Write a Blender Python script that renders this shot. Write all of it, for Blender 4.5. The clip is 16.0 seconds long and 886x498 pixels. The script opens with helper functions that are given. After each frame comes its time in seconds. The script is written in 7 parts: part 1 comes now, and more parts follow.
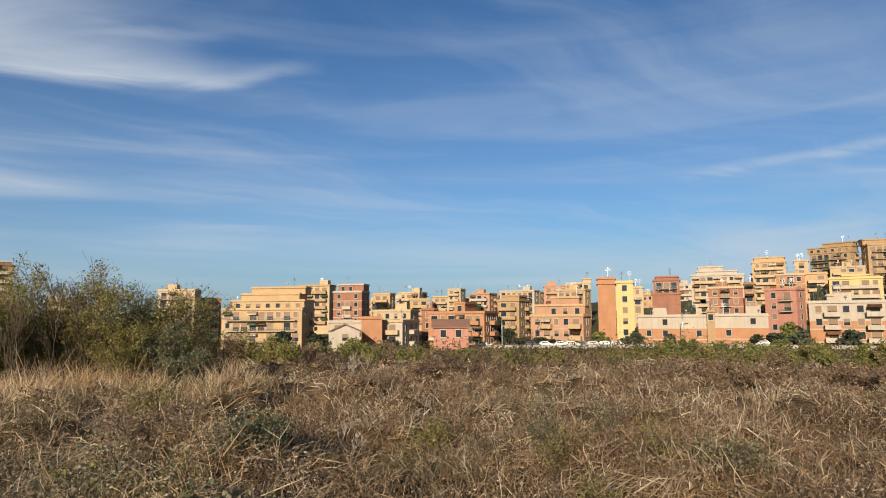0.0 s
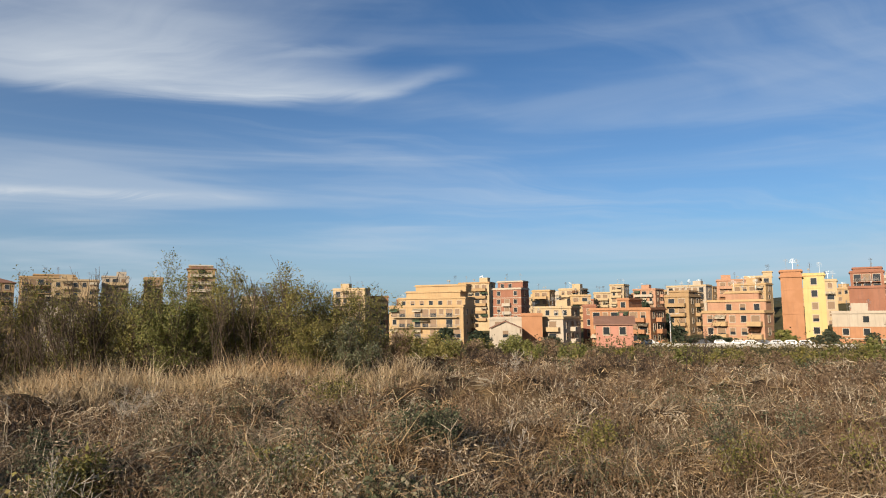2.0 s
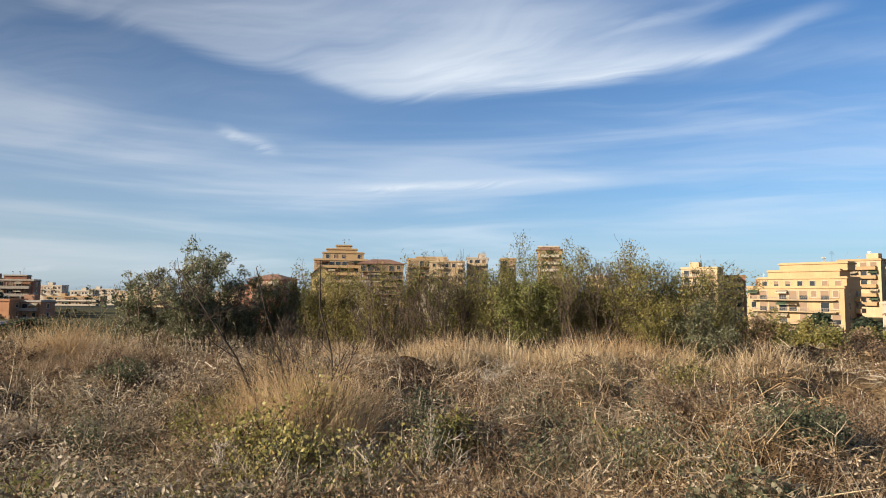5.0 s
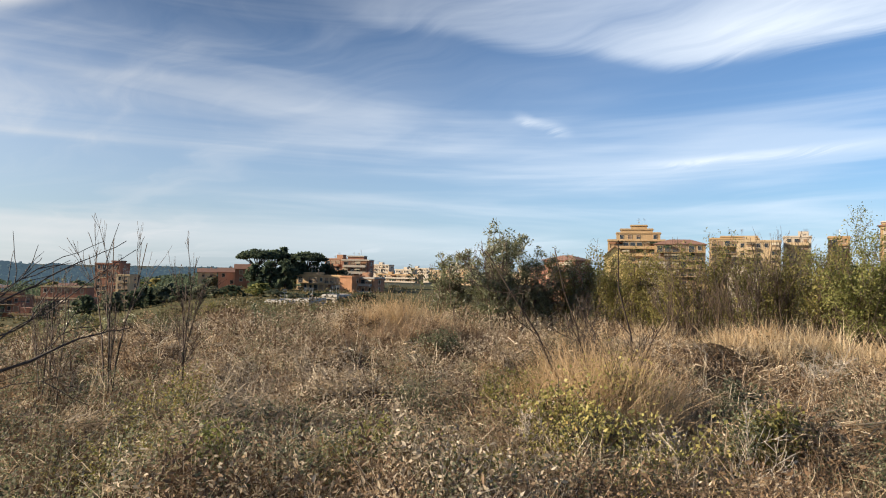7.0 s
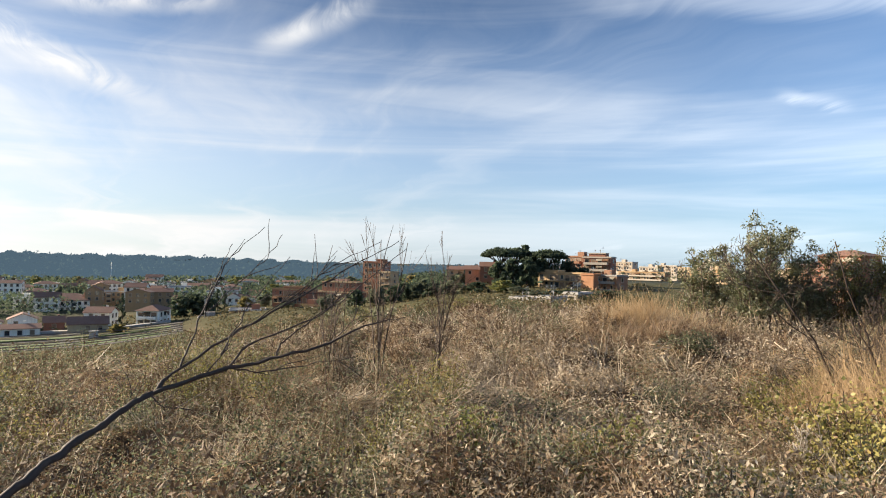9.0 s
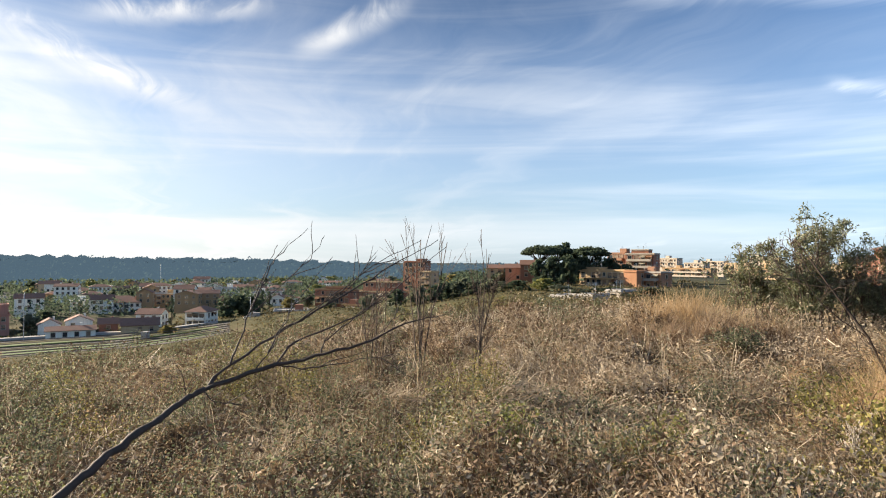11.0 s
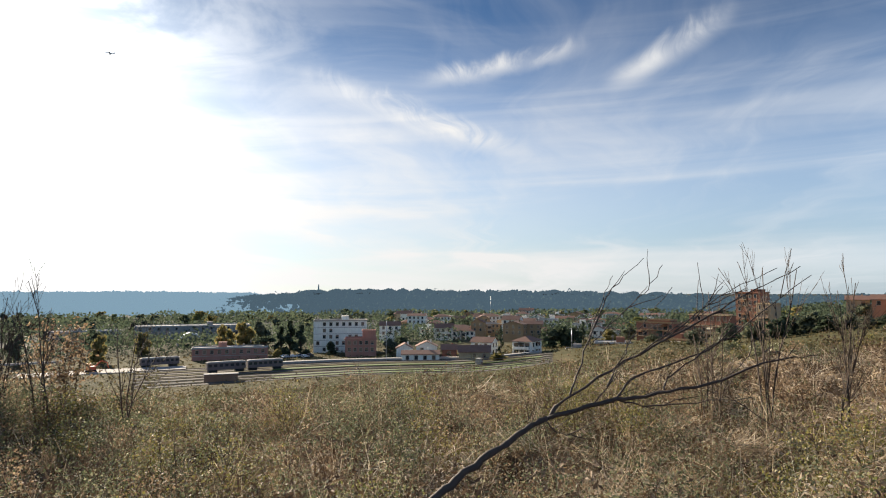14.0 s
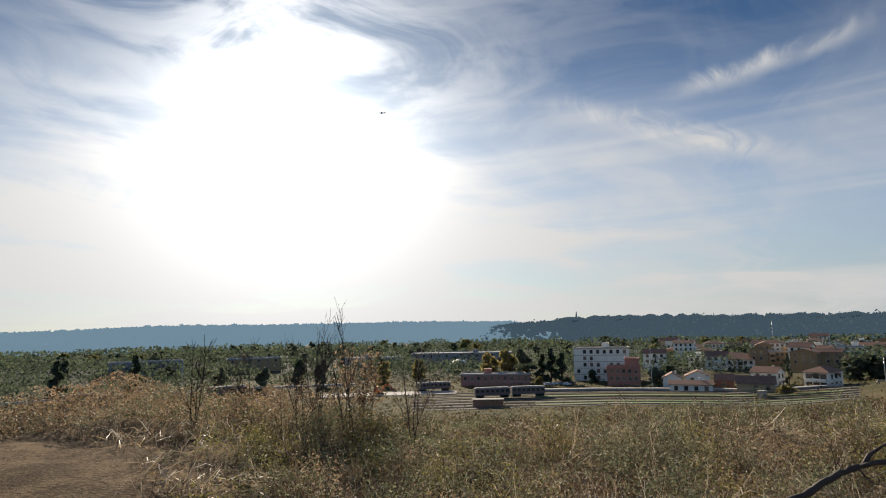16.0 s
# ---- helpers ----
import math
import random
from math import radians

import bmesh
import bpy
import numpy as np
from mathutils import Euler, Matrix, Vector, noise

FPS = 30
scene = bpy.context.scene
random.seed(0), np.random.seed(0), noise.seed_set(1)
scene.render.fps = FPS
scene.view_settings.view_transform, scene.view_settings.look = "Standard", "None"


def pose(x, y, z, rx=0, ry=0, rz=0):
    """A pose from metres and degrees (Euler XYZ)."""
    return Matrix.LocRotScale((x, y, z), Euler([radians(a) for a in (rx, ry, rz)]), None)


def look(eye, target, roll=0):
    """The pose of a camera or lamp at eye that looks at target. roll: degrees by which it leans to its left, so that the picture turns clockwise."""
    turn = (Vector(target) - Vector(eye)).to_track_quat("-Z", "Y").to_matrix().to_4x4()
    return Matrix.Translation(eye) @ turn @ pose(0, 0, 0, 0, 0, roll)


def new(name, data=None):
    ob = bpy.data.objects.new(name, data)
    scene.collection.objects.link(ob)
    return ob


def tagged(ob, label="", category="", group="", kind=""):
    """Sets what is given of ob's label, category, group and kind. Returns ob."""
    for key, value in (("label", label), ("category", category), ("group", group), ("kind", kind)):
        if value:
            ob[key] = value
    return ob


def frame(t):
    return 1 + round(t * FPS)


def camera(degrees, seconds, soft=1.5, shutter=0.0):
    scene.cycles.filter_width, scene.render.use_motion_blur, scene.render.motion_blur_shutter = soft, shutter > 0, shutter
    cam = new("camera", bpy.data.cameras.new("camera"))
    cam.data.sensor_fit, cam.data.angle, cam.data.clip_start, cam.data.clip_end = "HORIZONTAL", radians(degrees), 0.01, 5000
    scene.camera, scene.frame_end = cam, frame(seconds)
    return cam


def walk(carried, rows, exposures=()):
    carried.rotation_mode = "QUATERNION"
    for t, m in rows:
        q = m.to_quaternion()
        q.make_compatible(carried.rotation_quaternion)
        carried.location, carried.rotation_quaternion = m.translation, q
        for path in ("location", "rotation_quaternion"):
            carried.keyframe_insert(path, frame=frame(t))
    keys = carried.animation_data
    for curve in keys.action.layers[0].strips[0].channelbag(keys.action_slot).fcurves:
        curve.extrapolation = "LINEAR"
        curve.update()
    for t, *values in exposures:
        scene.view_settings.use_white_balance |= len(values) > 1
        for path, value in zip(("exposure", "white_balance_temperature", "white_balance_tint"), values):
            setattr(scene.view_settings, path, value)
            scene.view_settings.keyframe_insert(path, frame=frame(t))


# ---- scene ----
# ---- camera and its way: seconds, eye (m), heading, tilt and lean (degrees) ----
cam = camera(70.70, 16.0, soft=1.05)
WAY = [
    (0.0, 0.000, 0.001, 1.600, 0.00, 6.10, -0.42),
    (0.5, -0.007, -0.020, 1.601, -3.37, 6.14, -0.44),
    (1.0, -0.016, -0.037, 1.603, -6.96, 6.09, -0.39),
    (1.5, -0.025, -0.043, 1.601, -10.66, 6.01, -0.45),
    (2.0, -0.039, -0.040, 1.599, -14.49, 5.93, -0.50),
    (2.5, -0.046, -0.032, 1.591, -18.75, 5.86, -0.33),
    (3.0, -0.053, -0.018, 1.587, -23.41, 5.70, -0.05),
    (3.2, -0.057, -0.012, 1.585, -25.33, 5.60, 0.05),
    (5.3, -0.123, 0.095, 1.598, -49.02, 3.71, 0.52),
    (5.5, -0.131, 0.088, 1.596, -51.49, 3.48, 0.57),
    (6.0, -0.141, 0.075, 1.594, -57.95, 2.96, 0.80),
    (6.5, -0.146, 0.069, 1.590, -64.74, 2.42, 1.06),
    (7.0, -0.144, 0.049, 1.589, -71.78, 1.93, 1.17),
    (7.5, -0.127, 0.025, 1.589, -78.78, 1.40, 1.16),
    (8.0, -0.121, 0.020, 1.586, -85.20, 1.02, 1.23),
    (8.5, -0.115, -0.001, 1.584, -90.21, 0.97, 1.11),
    (9.0, -0.102, -0.008, 1.583, -93.57, 1.27, 1.06),
    (9.2, -0.105, -0.008, 1.583, -94.46, 1.41, 1.08),
    (11.3, -0.036, 0.004, 1.579, -97.67, 1.13, 0.64),
    (11.5, -0.026, -0.009, 1.583, -98.17, 1.20, 0.97),
    (12.0, -0.018, -0.010, 1.585, -101.01, 1.61, 0.83),
    (12.5, -0.018, -0.014, 1.588, -105.85, 2.36, 0.84),
    (13.0, -0.044, -0.048, 1.587, -112.21, 3.12, 0.56),
    (13.5, -0.079, -0.081, 1.579, -119.18, 3.70, 0.35),
    (14.0, -0.082, -0.095, 1.576, -125.85, 3.98, -0.06),
    (14.5, -0.047, -0.075, 1.586, -131.99, 4.26, -0.51),
    (15.0, -0.035, -0.078, 1.588, -137.82, 4.77, -0.93),
    (15.5, 0.011, -0.063, 1.604, -143.56, 5.66, -1.14),
    (16.0, 0.070, -0.028, 1.614, -148.96, 6.69, -1.11),
]


def aim(x, y, z, heading, tilt, lean):
    h, p = radians(heading), radians(tilt)
    d = Vector((math.sin(h) * math.cos(p), math.cos(h) * math.cos(p), math.sin(p)))
    eye = Vector((x, y, z))
    return look(eye, eye + d * 10, lean)


walk(cam, [(r[0], aim(*r[1:])) for r in WAY], exposures=[(0.0, 0.5), (3.0, 0.66), (5.5, 1.02), (7.0, 1.2), (9.0, 1.42), (12.0, 1.5), (13.0, 1.46), (14.0, 1.22), (15.0, 1.08), (15.5, 0.98), (16.0, 0.72)])

# ---- world, sun ----
SUN_AZ, SUN_EL = -163.0, 19.0


def away(az, d, z=0.0):
    """A point at heading az (degrees, clockwise from +y), d metres off, at height z."""
    a = radians(az)
    return Vector((d * math.sin(a), d * math.cos(a), z))


sun_dir = away(SUN_AZ, math.cos(radians(SUN_EL)), math.sin(radians(SUN_EL)))
sun = new("sun", bpy.data.lights.new("sun", "SUN"))
sun.data.energy, sun.data.angle, sun.data.color = 5.0, radians(0.6), (1.0, 0.85, 0.66)
sun.matrix_world = look(sun_dir * 200, (0, 0, 0))

world = bpy.data.worlds.new("sky")
scene.world = world
world.use_nodes = True


class Nodes:
    """Small helper to write node trees as formulas."""

    def __init__(self, tree):
        self.t = tree
        tree.nodes.clear()

    def add(self, kind, **kw):
        n = self.t.nodes.new(kind)
        for k, v in kw.items():
            n.inputs[k].default_value = v
        return n

    def put(self, sock, v):
        if isinstance(v, bpy.types.NodeSocket):
            self.t.links.new(v, sock)
        else:
            sock.default_value = v

    def m(self, op, a, b=0.0, c=0.0, clamp=False):
        n = self.t.nodes.new("ShaderNodeMath")
        n.operation, n.use_clamp = op, clamp
        for s, v in zip(n.inputs, (a, b, c)):
            self.put(s, v)
        return n.outputs[0]

    def ramp(self, fac, stops, interp="LINEAR"):
        n = self.t.nodes.new("ShaderNodeValToRGB")
        n.color_ramp.interpolation = interp
        e = n.color_ramp.elements
        while len(e) < len(stops):
            e.new(0.5)
        for el, (p, col) in zip(e, stops):
            el.position = p
            el.color = (*col, 1) if isinstance(col, tuple) else (col, col, col, 1)
        self.put(n.inputs[0], fac)
        return n.outputs[0]

    def step(self, v, lo, hi):
        n = self.t.nodes.new("ShaderNodeMapRange")
        n.interpolation_type = "SMOOTHSTEP"
        self.put(n.inputs["Value"], v)
        n.inputs["From Min"].default_value, n.inputs["From Max"].default_value = lo, hi
        return n.outputs[0]

    def xyz(self, x, y, z=0.0):
        n = self.t.nodes.new("ShaderNodeCombineXYZ")
        for s, v in zip(n.inputs, (x, y, z)):
            self.put(s, v)
        return n.outputs[0]

    def noise(self, vec, scale, detail=4.0, rough=0.55, distort=0.0):
        n = self.t.nodes.new("ShaderNodeTexNoise")
        if vec is not None:
            self.put(n.inputs["Vector"], vec)
        n.inputs["Scale"].default_value, n.inputs["Detail"].default_value = scale, detail
        n.inputs["Roughness"].default_value, n.inputs["Distortion"].default_value = rough, distort
        return n.outputs["Fac"]

    def mix(self, fac, a, b, kind="MIX"):
        n = self.t.nodes.new("ShaderNodeMix")
        n.data_type, n.blend_type = "RGBA", kind
        n.clamp_factor = True
        self.put(n.inputs[0], fac)
        for s, v in ((n.inputs[6], a), (n.inputs[7], b)):
            self.put(s, (*v, 1) if isinstance(v, tuple) else v)
        return n.outputs[2]


g = Nodes(world.node_tree)
sky = g.add("ShaderNodeTexSky")
sky.sky_type, sky.sun_disc = "NISHITA", False
sky.sun_elevation, sky.sun_rotation = radians(SUN_EL), radians(SUN_AZ)
sky.altitude, sky.air_density, sky.dust_density, sky.ozone_density = 60, 1.0, 0.35, 2.2
where = g.add("ShaderNodeTexCoord").outputs["Generated"]
sep = g.add("ShaderNodeSeparateXYZ")
g.put(sep.inputs[0], where)
dx, dy, dz = sep.outputs
az = g.m("MULTIPLY", g.m("ARCTAN2", dx, dy), 57.2958)      # heading in degrees
el = g.m("MULTIPLY", g.m("ARCSINE", dz), 57.2958)          # height in degrees
# headings past -180 go on smoothly to -230
az = g.m("SUBTRACT", az, g.m("MULTIPLY", g.m("GREATER_THAN", az, 130.0), 360.0))
# clouds on a high sheet: drawn out streaks
low = g.m("ADD", g.m("MAXIMUM", dz, 0.0), 0.10)
px, py = g.m("DIVIDE", dx, low), g.m("DIVIDE", dy, low)
warp = g.noise(g.xyz(px, py), 0.55, 3)
ang = radians(-62)
ux = g.m("ADD", g.m("MULTIPLY", px, math.cos(ang)), g.m("MULTIPLY", py, math.sin(ang)))
uy = g.m("SUBTRACT", g.m("MULTIPLY", py, math.cos(ang)), g.m("MULTIPLY", px, math.sin(ang)))
ux = g.m("ADD", ux, g.m("MULTIPLY", warp, 1.6))
streak = g.noise(g.xyz(g.m("MULTIPLY", ux, 1.5), g.m("MULTIPLY", uy, 0.42), 3.1), 1.0, 7, 0.56, 0.5)
broad = g.noise(g.xyz(g.m("MULTIPLY", px, 0.35), g.m("MULTIPLY", py, 0.35), 7.7), 1.0, 4, 0.5, 0.3)
fine = g.noise(g.xyz(g.m("MULTIPLY", ux, 6.0), g.m("MULTIPLY", uy, 1.3), 1.3), 1.0, 8, 0.6, 0.8)
veil = g.m("MULTIPLY", g.step(streak, 0.40, 0.78), g.step(broad, 0.30, 0.62))
veil = g.m("MULTIPLY", veil, 0.36)
# soft level bands of haze, thicker low down
band = g.noise(g.xyz(g.m("MULTIPLY", az, 0.018), g.m("MULTIPLY", el, 0.26), 0.4), 1.0, 5, 0.5, 0.6)
lowness = g.m("SUBTRACT", 1.0, g.step(el, 5.0, 26.0))
veil = g.m("ADD", veil, g.m("MULTIPLY", g.m("MULTIPLY", g.step(band, 0.42, 0.72), 0.34), g.m("ADD", lowness, 0.25)))
wig = g.m("MULTIPLY", g.m("SUBTRACT", fine, 0.5), 3.4)
elw = g.m("ADD", el, wig)


def unit(v, lo, hi):
    return g.m("DIVIDE", g.m("SUBTRACT", v, lo), hi - lo, clamp=True)


def arc(stops, lo, hi, soft_in, reach, strength, el_lo, el_hi):
    """A cloud whose lower rim follows heading-height stops and thins out upwards over reach degrees."""
    e = g.ramp(unit(az, lo, hi), [((a - lo) / (hi - lo), (h - el_lo) / (el_hi - el_lo)) for a, h in stops], "EASE")
    rim = g.m("ADD", g.m("MULTIPLY", e, el_hi - el_lo), el_lo)
    up = g.m("SUBTRACT", g.m("ADD", el, g.m("MULTIPLY", wig, 0.4)), rim)
    # the cloud thins to a point at its far end
    taper = g.m("ADD", g.m("MULTIPLY", g.m("SUBTRACT", 1.0, g.step(az, hi - 40, hi)), 1.0), 0.16)
    up2 = g.m("DIVIDE", up, taper)
    d = g.m("MULTIPLY", g.step(up, 0.0, soft_in), g.m("SUBTRACT", 1.0, g.step(up2, reach * 0.15, reach)))
    ends = g.m("MULTIPLY", g.step(az, lo, lo + 38), g.m("SUBTRACT", 1.0, g.step(az, hi - 5, hi)))
    body = g.m("ADD", g.m("MULTIPLY", g.step(fine, 0.25, 0.75), 0.35), g.m("ADD", g.m("MULTIPLY", g.step(streak, 0.28, 0.7), 0.6), 0.12))
    # denser along the rim
    body = g.m("ADD", body, g.m("MULTIPLY", g.m("SUBTRACT", 1.0, g.step(up2, 0.5, reach * 0.55)), 0.24))
    # thicker towards its pointed end
    body = g.m("MULTIPLY", body, g.m("ADD", 0.5, g.m("MULTIPLY", g.step(az, -62.0, -28.0), 0.8)))
    return g.m("MULTIPLY", g.m("MULTIPLY", d, ends), g.m("MULTIPLY", body, strength))


def wisp(a0, e0, a1, e1, wide, strength):
    """A straight feathery streak from one place of the sky to another."""
    length = math.hypot(a1 - a0, e1 - e0)
    ca, ce = (a1 - a0) / length, (e1 - e0) / length
    ra, re = g.m("SUBTRACT", az, a0), g.m("SUBTRACT", el, e0)
    along = g.m("ADD", g.m("MULTIPLY", ra, ca), g.m("MULTIPLY", re, ce))
    side = g.m("ADD", g.m("SUBTRACT", g.m("MULTIPLY", re, ca), g.m("MULTIPLY", ra, ce)), g.m("MULTIPLY", wig, wide * 0.45))
    ends = g.m("MULTIPLY", g.step(along, -0.05 * length, 0.3 * length), g.m("SUBTRACT", 1.0, g.step(along, 0.6 * length, 1.05 * length)))
    d = g.m("SUBTRACT", 1.0, g.step(g.m("ABSOLUTE", side), 0.0, wide))
    return g.m("MULTIPLY", g.m("MULTIPLY", d, ends), g.m("MULTIPLY", g.m("ADD", g.step(fine, 0.3, 0.7), 0.25), strength))


clouds = veil
for c in (
    arc([(-95, 24.5), (-75, 20.5), (-61, 18.6), (-51, 16.8), (-35, 17.6), (-22, 18.8), (-12, 21.0)], -95, -10, 1.5, 12.0, 0.62, 10.0, 30.0),
    wisp(-100, 23.2, -111, 17.6, 1.6, 0.8),
    wisp(-112, 21.8, -129, 18.8, 1.3, 0.7),
    wisp(-117, 12.0, -142, 20.5, 1.7, 0.45),
    wisp(-66, 14.0, -60, 12.4, 0.8, 0.4),
    wisp(-56, 9.4, -30, 10.4, 0.7, 0.35),
    wisp(-125, 3.4, -118, 3.1, 0.5, 0.8),
    wisp(-19, 24.0, -32, 22.6, 0.9, 0.24),
    wisp(20, 11.8, 50, 13.5, 0.8, 0.35),
):
    clouds = g.m("ADD", clouds, c)
clouds = g.m("MINIMUM", clouds, 0.96)
# forward scattering: cloud and haze brighten towards the sun
cosang = g.m("ADD", g.m("ADD", g.m("MULTIPLY", dx, sun_dir.x), g.m("MULTIPLY", dy, sun_dir.y)), g.m("MULTIPLY", dz, sun_dir.z))
off = g.m("MULTIPLY", g.m("ARCCOSINE", g.m("MINIMUM", cosang, 0.99999)), 57.2958)
glow = g.m("POWER", 2.71828, g.m("MULTIPLY", off, -1 / 6.5))
wide_glow = g.m("POWER", 2.71828, g.m("MULTIPLY", off, -1 / 30.0))
billow = g.noise(g.xyz(g.m("MULTIPLY", az, 0.05), g.m("MULTIPLY", el, 0.13), 5.5), 1.0, 6, 0.55, 1.2)
lump = g.step(billow, 0.40, 0.60)
near_sun = g.m("POWER", 2.71828, g.m("MULTIPLY", off, -1 / 15.0))
clouds = g.m("ADD", clouds, g.m("MULTIPLY", near_sun, g.m("ADD", 0.2, g.m("MULTIPLY", lump, 0.75))), clamp=True)
far_glow = g.m("POWER", 2.71828, g.m("MULTIPLY", off, -1 / 60.0))
clouds = g.m("ADD", clouds, g.m("MULTIPLY", g.m("MULTIPLY", far_glow, lowness), 1.0), clamp=True)
bright = g.m("ADD", 9.0, g.m("ADD", g.m("MULTIPLY", glow, 55.0), g.m("MULTIPLY", wide_glow, 3.4)))
cloud_col = g.add("ShaderNodeVectorMath")
cloud_col.operation = "SCALE"
g.put(cloud_col.inputs[0], g.mix(g.m("SUBTRACT", g.m("MULTIPLY", far_glow, 2.6), 0.2, clamp=True), (0.84, 0.95, 1.08), (0.99, 0.99, 0.985)))
g.put(cloud_col.inputs["Scale"], bright)
tint = g.mix(1.0, sky.outputs[0], (0.66, 1.0, 1.33), "MULTIPLY")
# clearer, deeper blue high up on the sunward side
deep = g.m("MULTIPLY", g.step(el, 9.0, 26.0), g.m("SUBTRACT", 1.0, g.step(az, -95.0, -45.0)))
tint = g.mix(g.m("MULTIPLY", deep, 0.8), tint, g.mix(1.0, tint, (0.44, 0.48, 0.51), "MULTIPLY"))
# grey-blue murk low over the land, away from the sun
murk = g.m("MULTIPLY", g.m("SUBTRACT", 1.0, g.step(el, -1.0, 11.0)), g.m("SUBTRACT", 0.62, g.m("MULTIPLY", wide_glow, 1.6)), clamp=True)
tint = g.mix(murk, tint, (3.1, 4.6, 6.6))
mixed = g.mix(clouds, tint, cloud_col.outputs[0])
# sunward half of the sky dimmed in colour to balance the raised exposure
sheet = g.m("MULTIPLY", g.m("SUBTRACT", 1.0, g.step(az, -104.0, -52.0)), 0.52)
mixed = g.mix(sheet, mixed, g.mix(1.0, mixed, (0.52, 0.505, 0.49), "MULTIPLY"))
bg = g.add("ShaderNodeBackground", Strength=0.052)
g.put(bg.inputs["Color"], mixed)
out = g.add("ShaderNodeOutputWorld")
g.put(out.inputs[0], bg.outputs[0])

# ---- materials ----


def material(name, build):
    mt = bpy.data.materials.new(name)
    mt.use_nodes = True
    h = Nodes(mt.node_tree)
    shader = build(h)
    o = h.add("ShaderNodeOutputMaterial")
    h.put(o.inputs[0], shader)
    return mt


def pos(h):
    return h.add("ShaderNodeNewGeometry").outputs["Position"]


def island(h):
    return h.add("ShaderNodeNewGeometry").outputs["Random Per Island"]


def principled(h, col, rough=0.8, metal=0.0, bump=None, amount=0.3, dist=0.02, spec=0.4):
    p = h.add("ShaderNodeBsdfPrincipled")
    h.put(p.inputs["Base Color"], (*col, 1) if isinstance(col, tuple) else col)
    h.put(p.inputs["Roughness"], rough)
    p.inputs["Metallic"].default_value = metal
    p.inputs["Specular IOR Level"].default_value = spec
    if bump is not None:
        b = h.add("ShaderNodeBump", Strength=amount, Distance=dist)
        h.put(b.inputs["Height"], bump)
        h.put(p.inputs["Normal"], b.outputs[0])
    return p.outputs[0]


def plaster(name, col, dirt=0.25, brick=False):
    """Painted wall: soft patches, rain streaks and fine grain; brick adds fine courses."""
    def build(h):
        p = pos(h)
        s = h.add("ShaderNodeSeparateXYZ")
        h.put(s.inputs[0], p)
        patch = h.noise(p, 0.35, 4)
        streaks = h.noise(h.xyz(h.m("MULTIPLY", s.outputs[0], 2.2), h.m("MULTIPLY", s.outputs[1], 2.2), h.m("MULTIPLY", s.outputs[2], 0.22)), 1.0, 4)
        grain = h.noise(p, 9.0, 3)
        worn = tuple(c * 0.62 + 0.03 for c in col)
        light = tuple(min(1, c * 1.12 + 0.015) for c in col)
        c1 = h.mix(h.step(patch, 0.35, 0.7), col, light)
        c2 = h.mix(h.m("MULTIPLY", h.step(streaks, 0.48, 0.72), dirt * 2), c1, worn)
        c3 = h.mix(h.m("MULTIPLY", grain, 0.25), c2, worn)
        ob = h.add("ShaderNodeObjectInfo").outputs["Random"]
        c4 = h.mix(h.m("MULTIPLY", ob, 0.22), c3, light)
        if brick:
            course = h.m("GREATER_THAN", h.m("FRACT", h.m("MULTIPLY", s.outputs[2], 4.0)), 0.84)
            c4 = h.mix(h.m("MULTIPLY", course, 0.35), c4, worn)
        return principled(h, c4, 0.88, bump=grain, amount=0.25)
    return material(name, build)


def simple(name, col, rough=0.6, metal=0.0, vary=0.25, scale=3.0):
    def build(h):
        n = h.noise(pos(h), scale, 5)
        c = h.mix(h.m("MULTIPLY", n, vary * 2), col, tuple(c * 0.55 for c in col))
        return principled(h, c, rough, metal, bump=n, amount=0.15)
    return material(name, build)


def leafy(name, stops, rough=0.5, through_light=0.35, patch=0.4, thin=True, spec=0.3):
    """Leaves and blades: a colour of its own for each piece, drifting over the place; some light passes through."""
    def build(h):
        r = island(h)
        n = h.noise(pos(h), patch, 3)
        f = h.m("ADD", h.m("MULTIPLY", r, 0.62), h.m("MULTIPLY", h.m("SUBTRACT", n, 0.28), 0.85), clamp=True)
        col = h.ramp(f, stops)
        a = principled(h, col, rough, spec=spec)
        if not thin:
            return a
        t = h.add("ShaderNodeBsdfTranslucent")
        h.put(t.inputs[0], h.mix(0.3, col, (0.92, 0.93, 0.78), "MULTIPLY"))
        mx = h.add("ShaderNodeMixShader")
        mx.inputs[0].default_value = through_light
        h.put(mx.inputs[1], a)
        h.put(mx.inputs[2], t.outputs[0])
        return mx.outputs[0]
    return material(name, build)


M_SOIL = material("soil", lambda h: (lambda p: principled(h, h.ramp(h.m("ADD", h.m("MULTIPLY", h.noise(p, 1.3, 6), 0.6), h.m("MULTIPLY", h.noise(p, 14.0, 6), 0.4)),
    [(0.3, (0.045, 0.032, 0.02)), (0.48, (0.13, 0.095, 0.055)), (0.62, (0.22, 0.165, 0.1)), (0.8, (0.12, 0.115, 0.05))]), 0.95,
    bump=h.noise(p, 22.0, 6), amount=0.8, dist=0.05))(pos(h)))
M_STRAW = leafy("straw", [(0.0, (0.06, 0.037, 0.018)), (0.28, (0.23, 0.145, 0.073)), (0.55, (0.46, 0.32, 0.17)), (0.82, (0.66, 0.52, 0.325)), (1.0, (0.80, 0.70, 0.53))], 0.5, 0.36, 0.8)
M_TALL = leafy("tall_straw", [(0.0, (0.22, 0.15, 0.08)), (0.5, (0.50, 0.375, 0.225)), (1.0, (0.74, 0.63, 0.45))], 0.6, 0.35, 0.5)
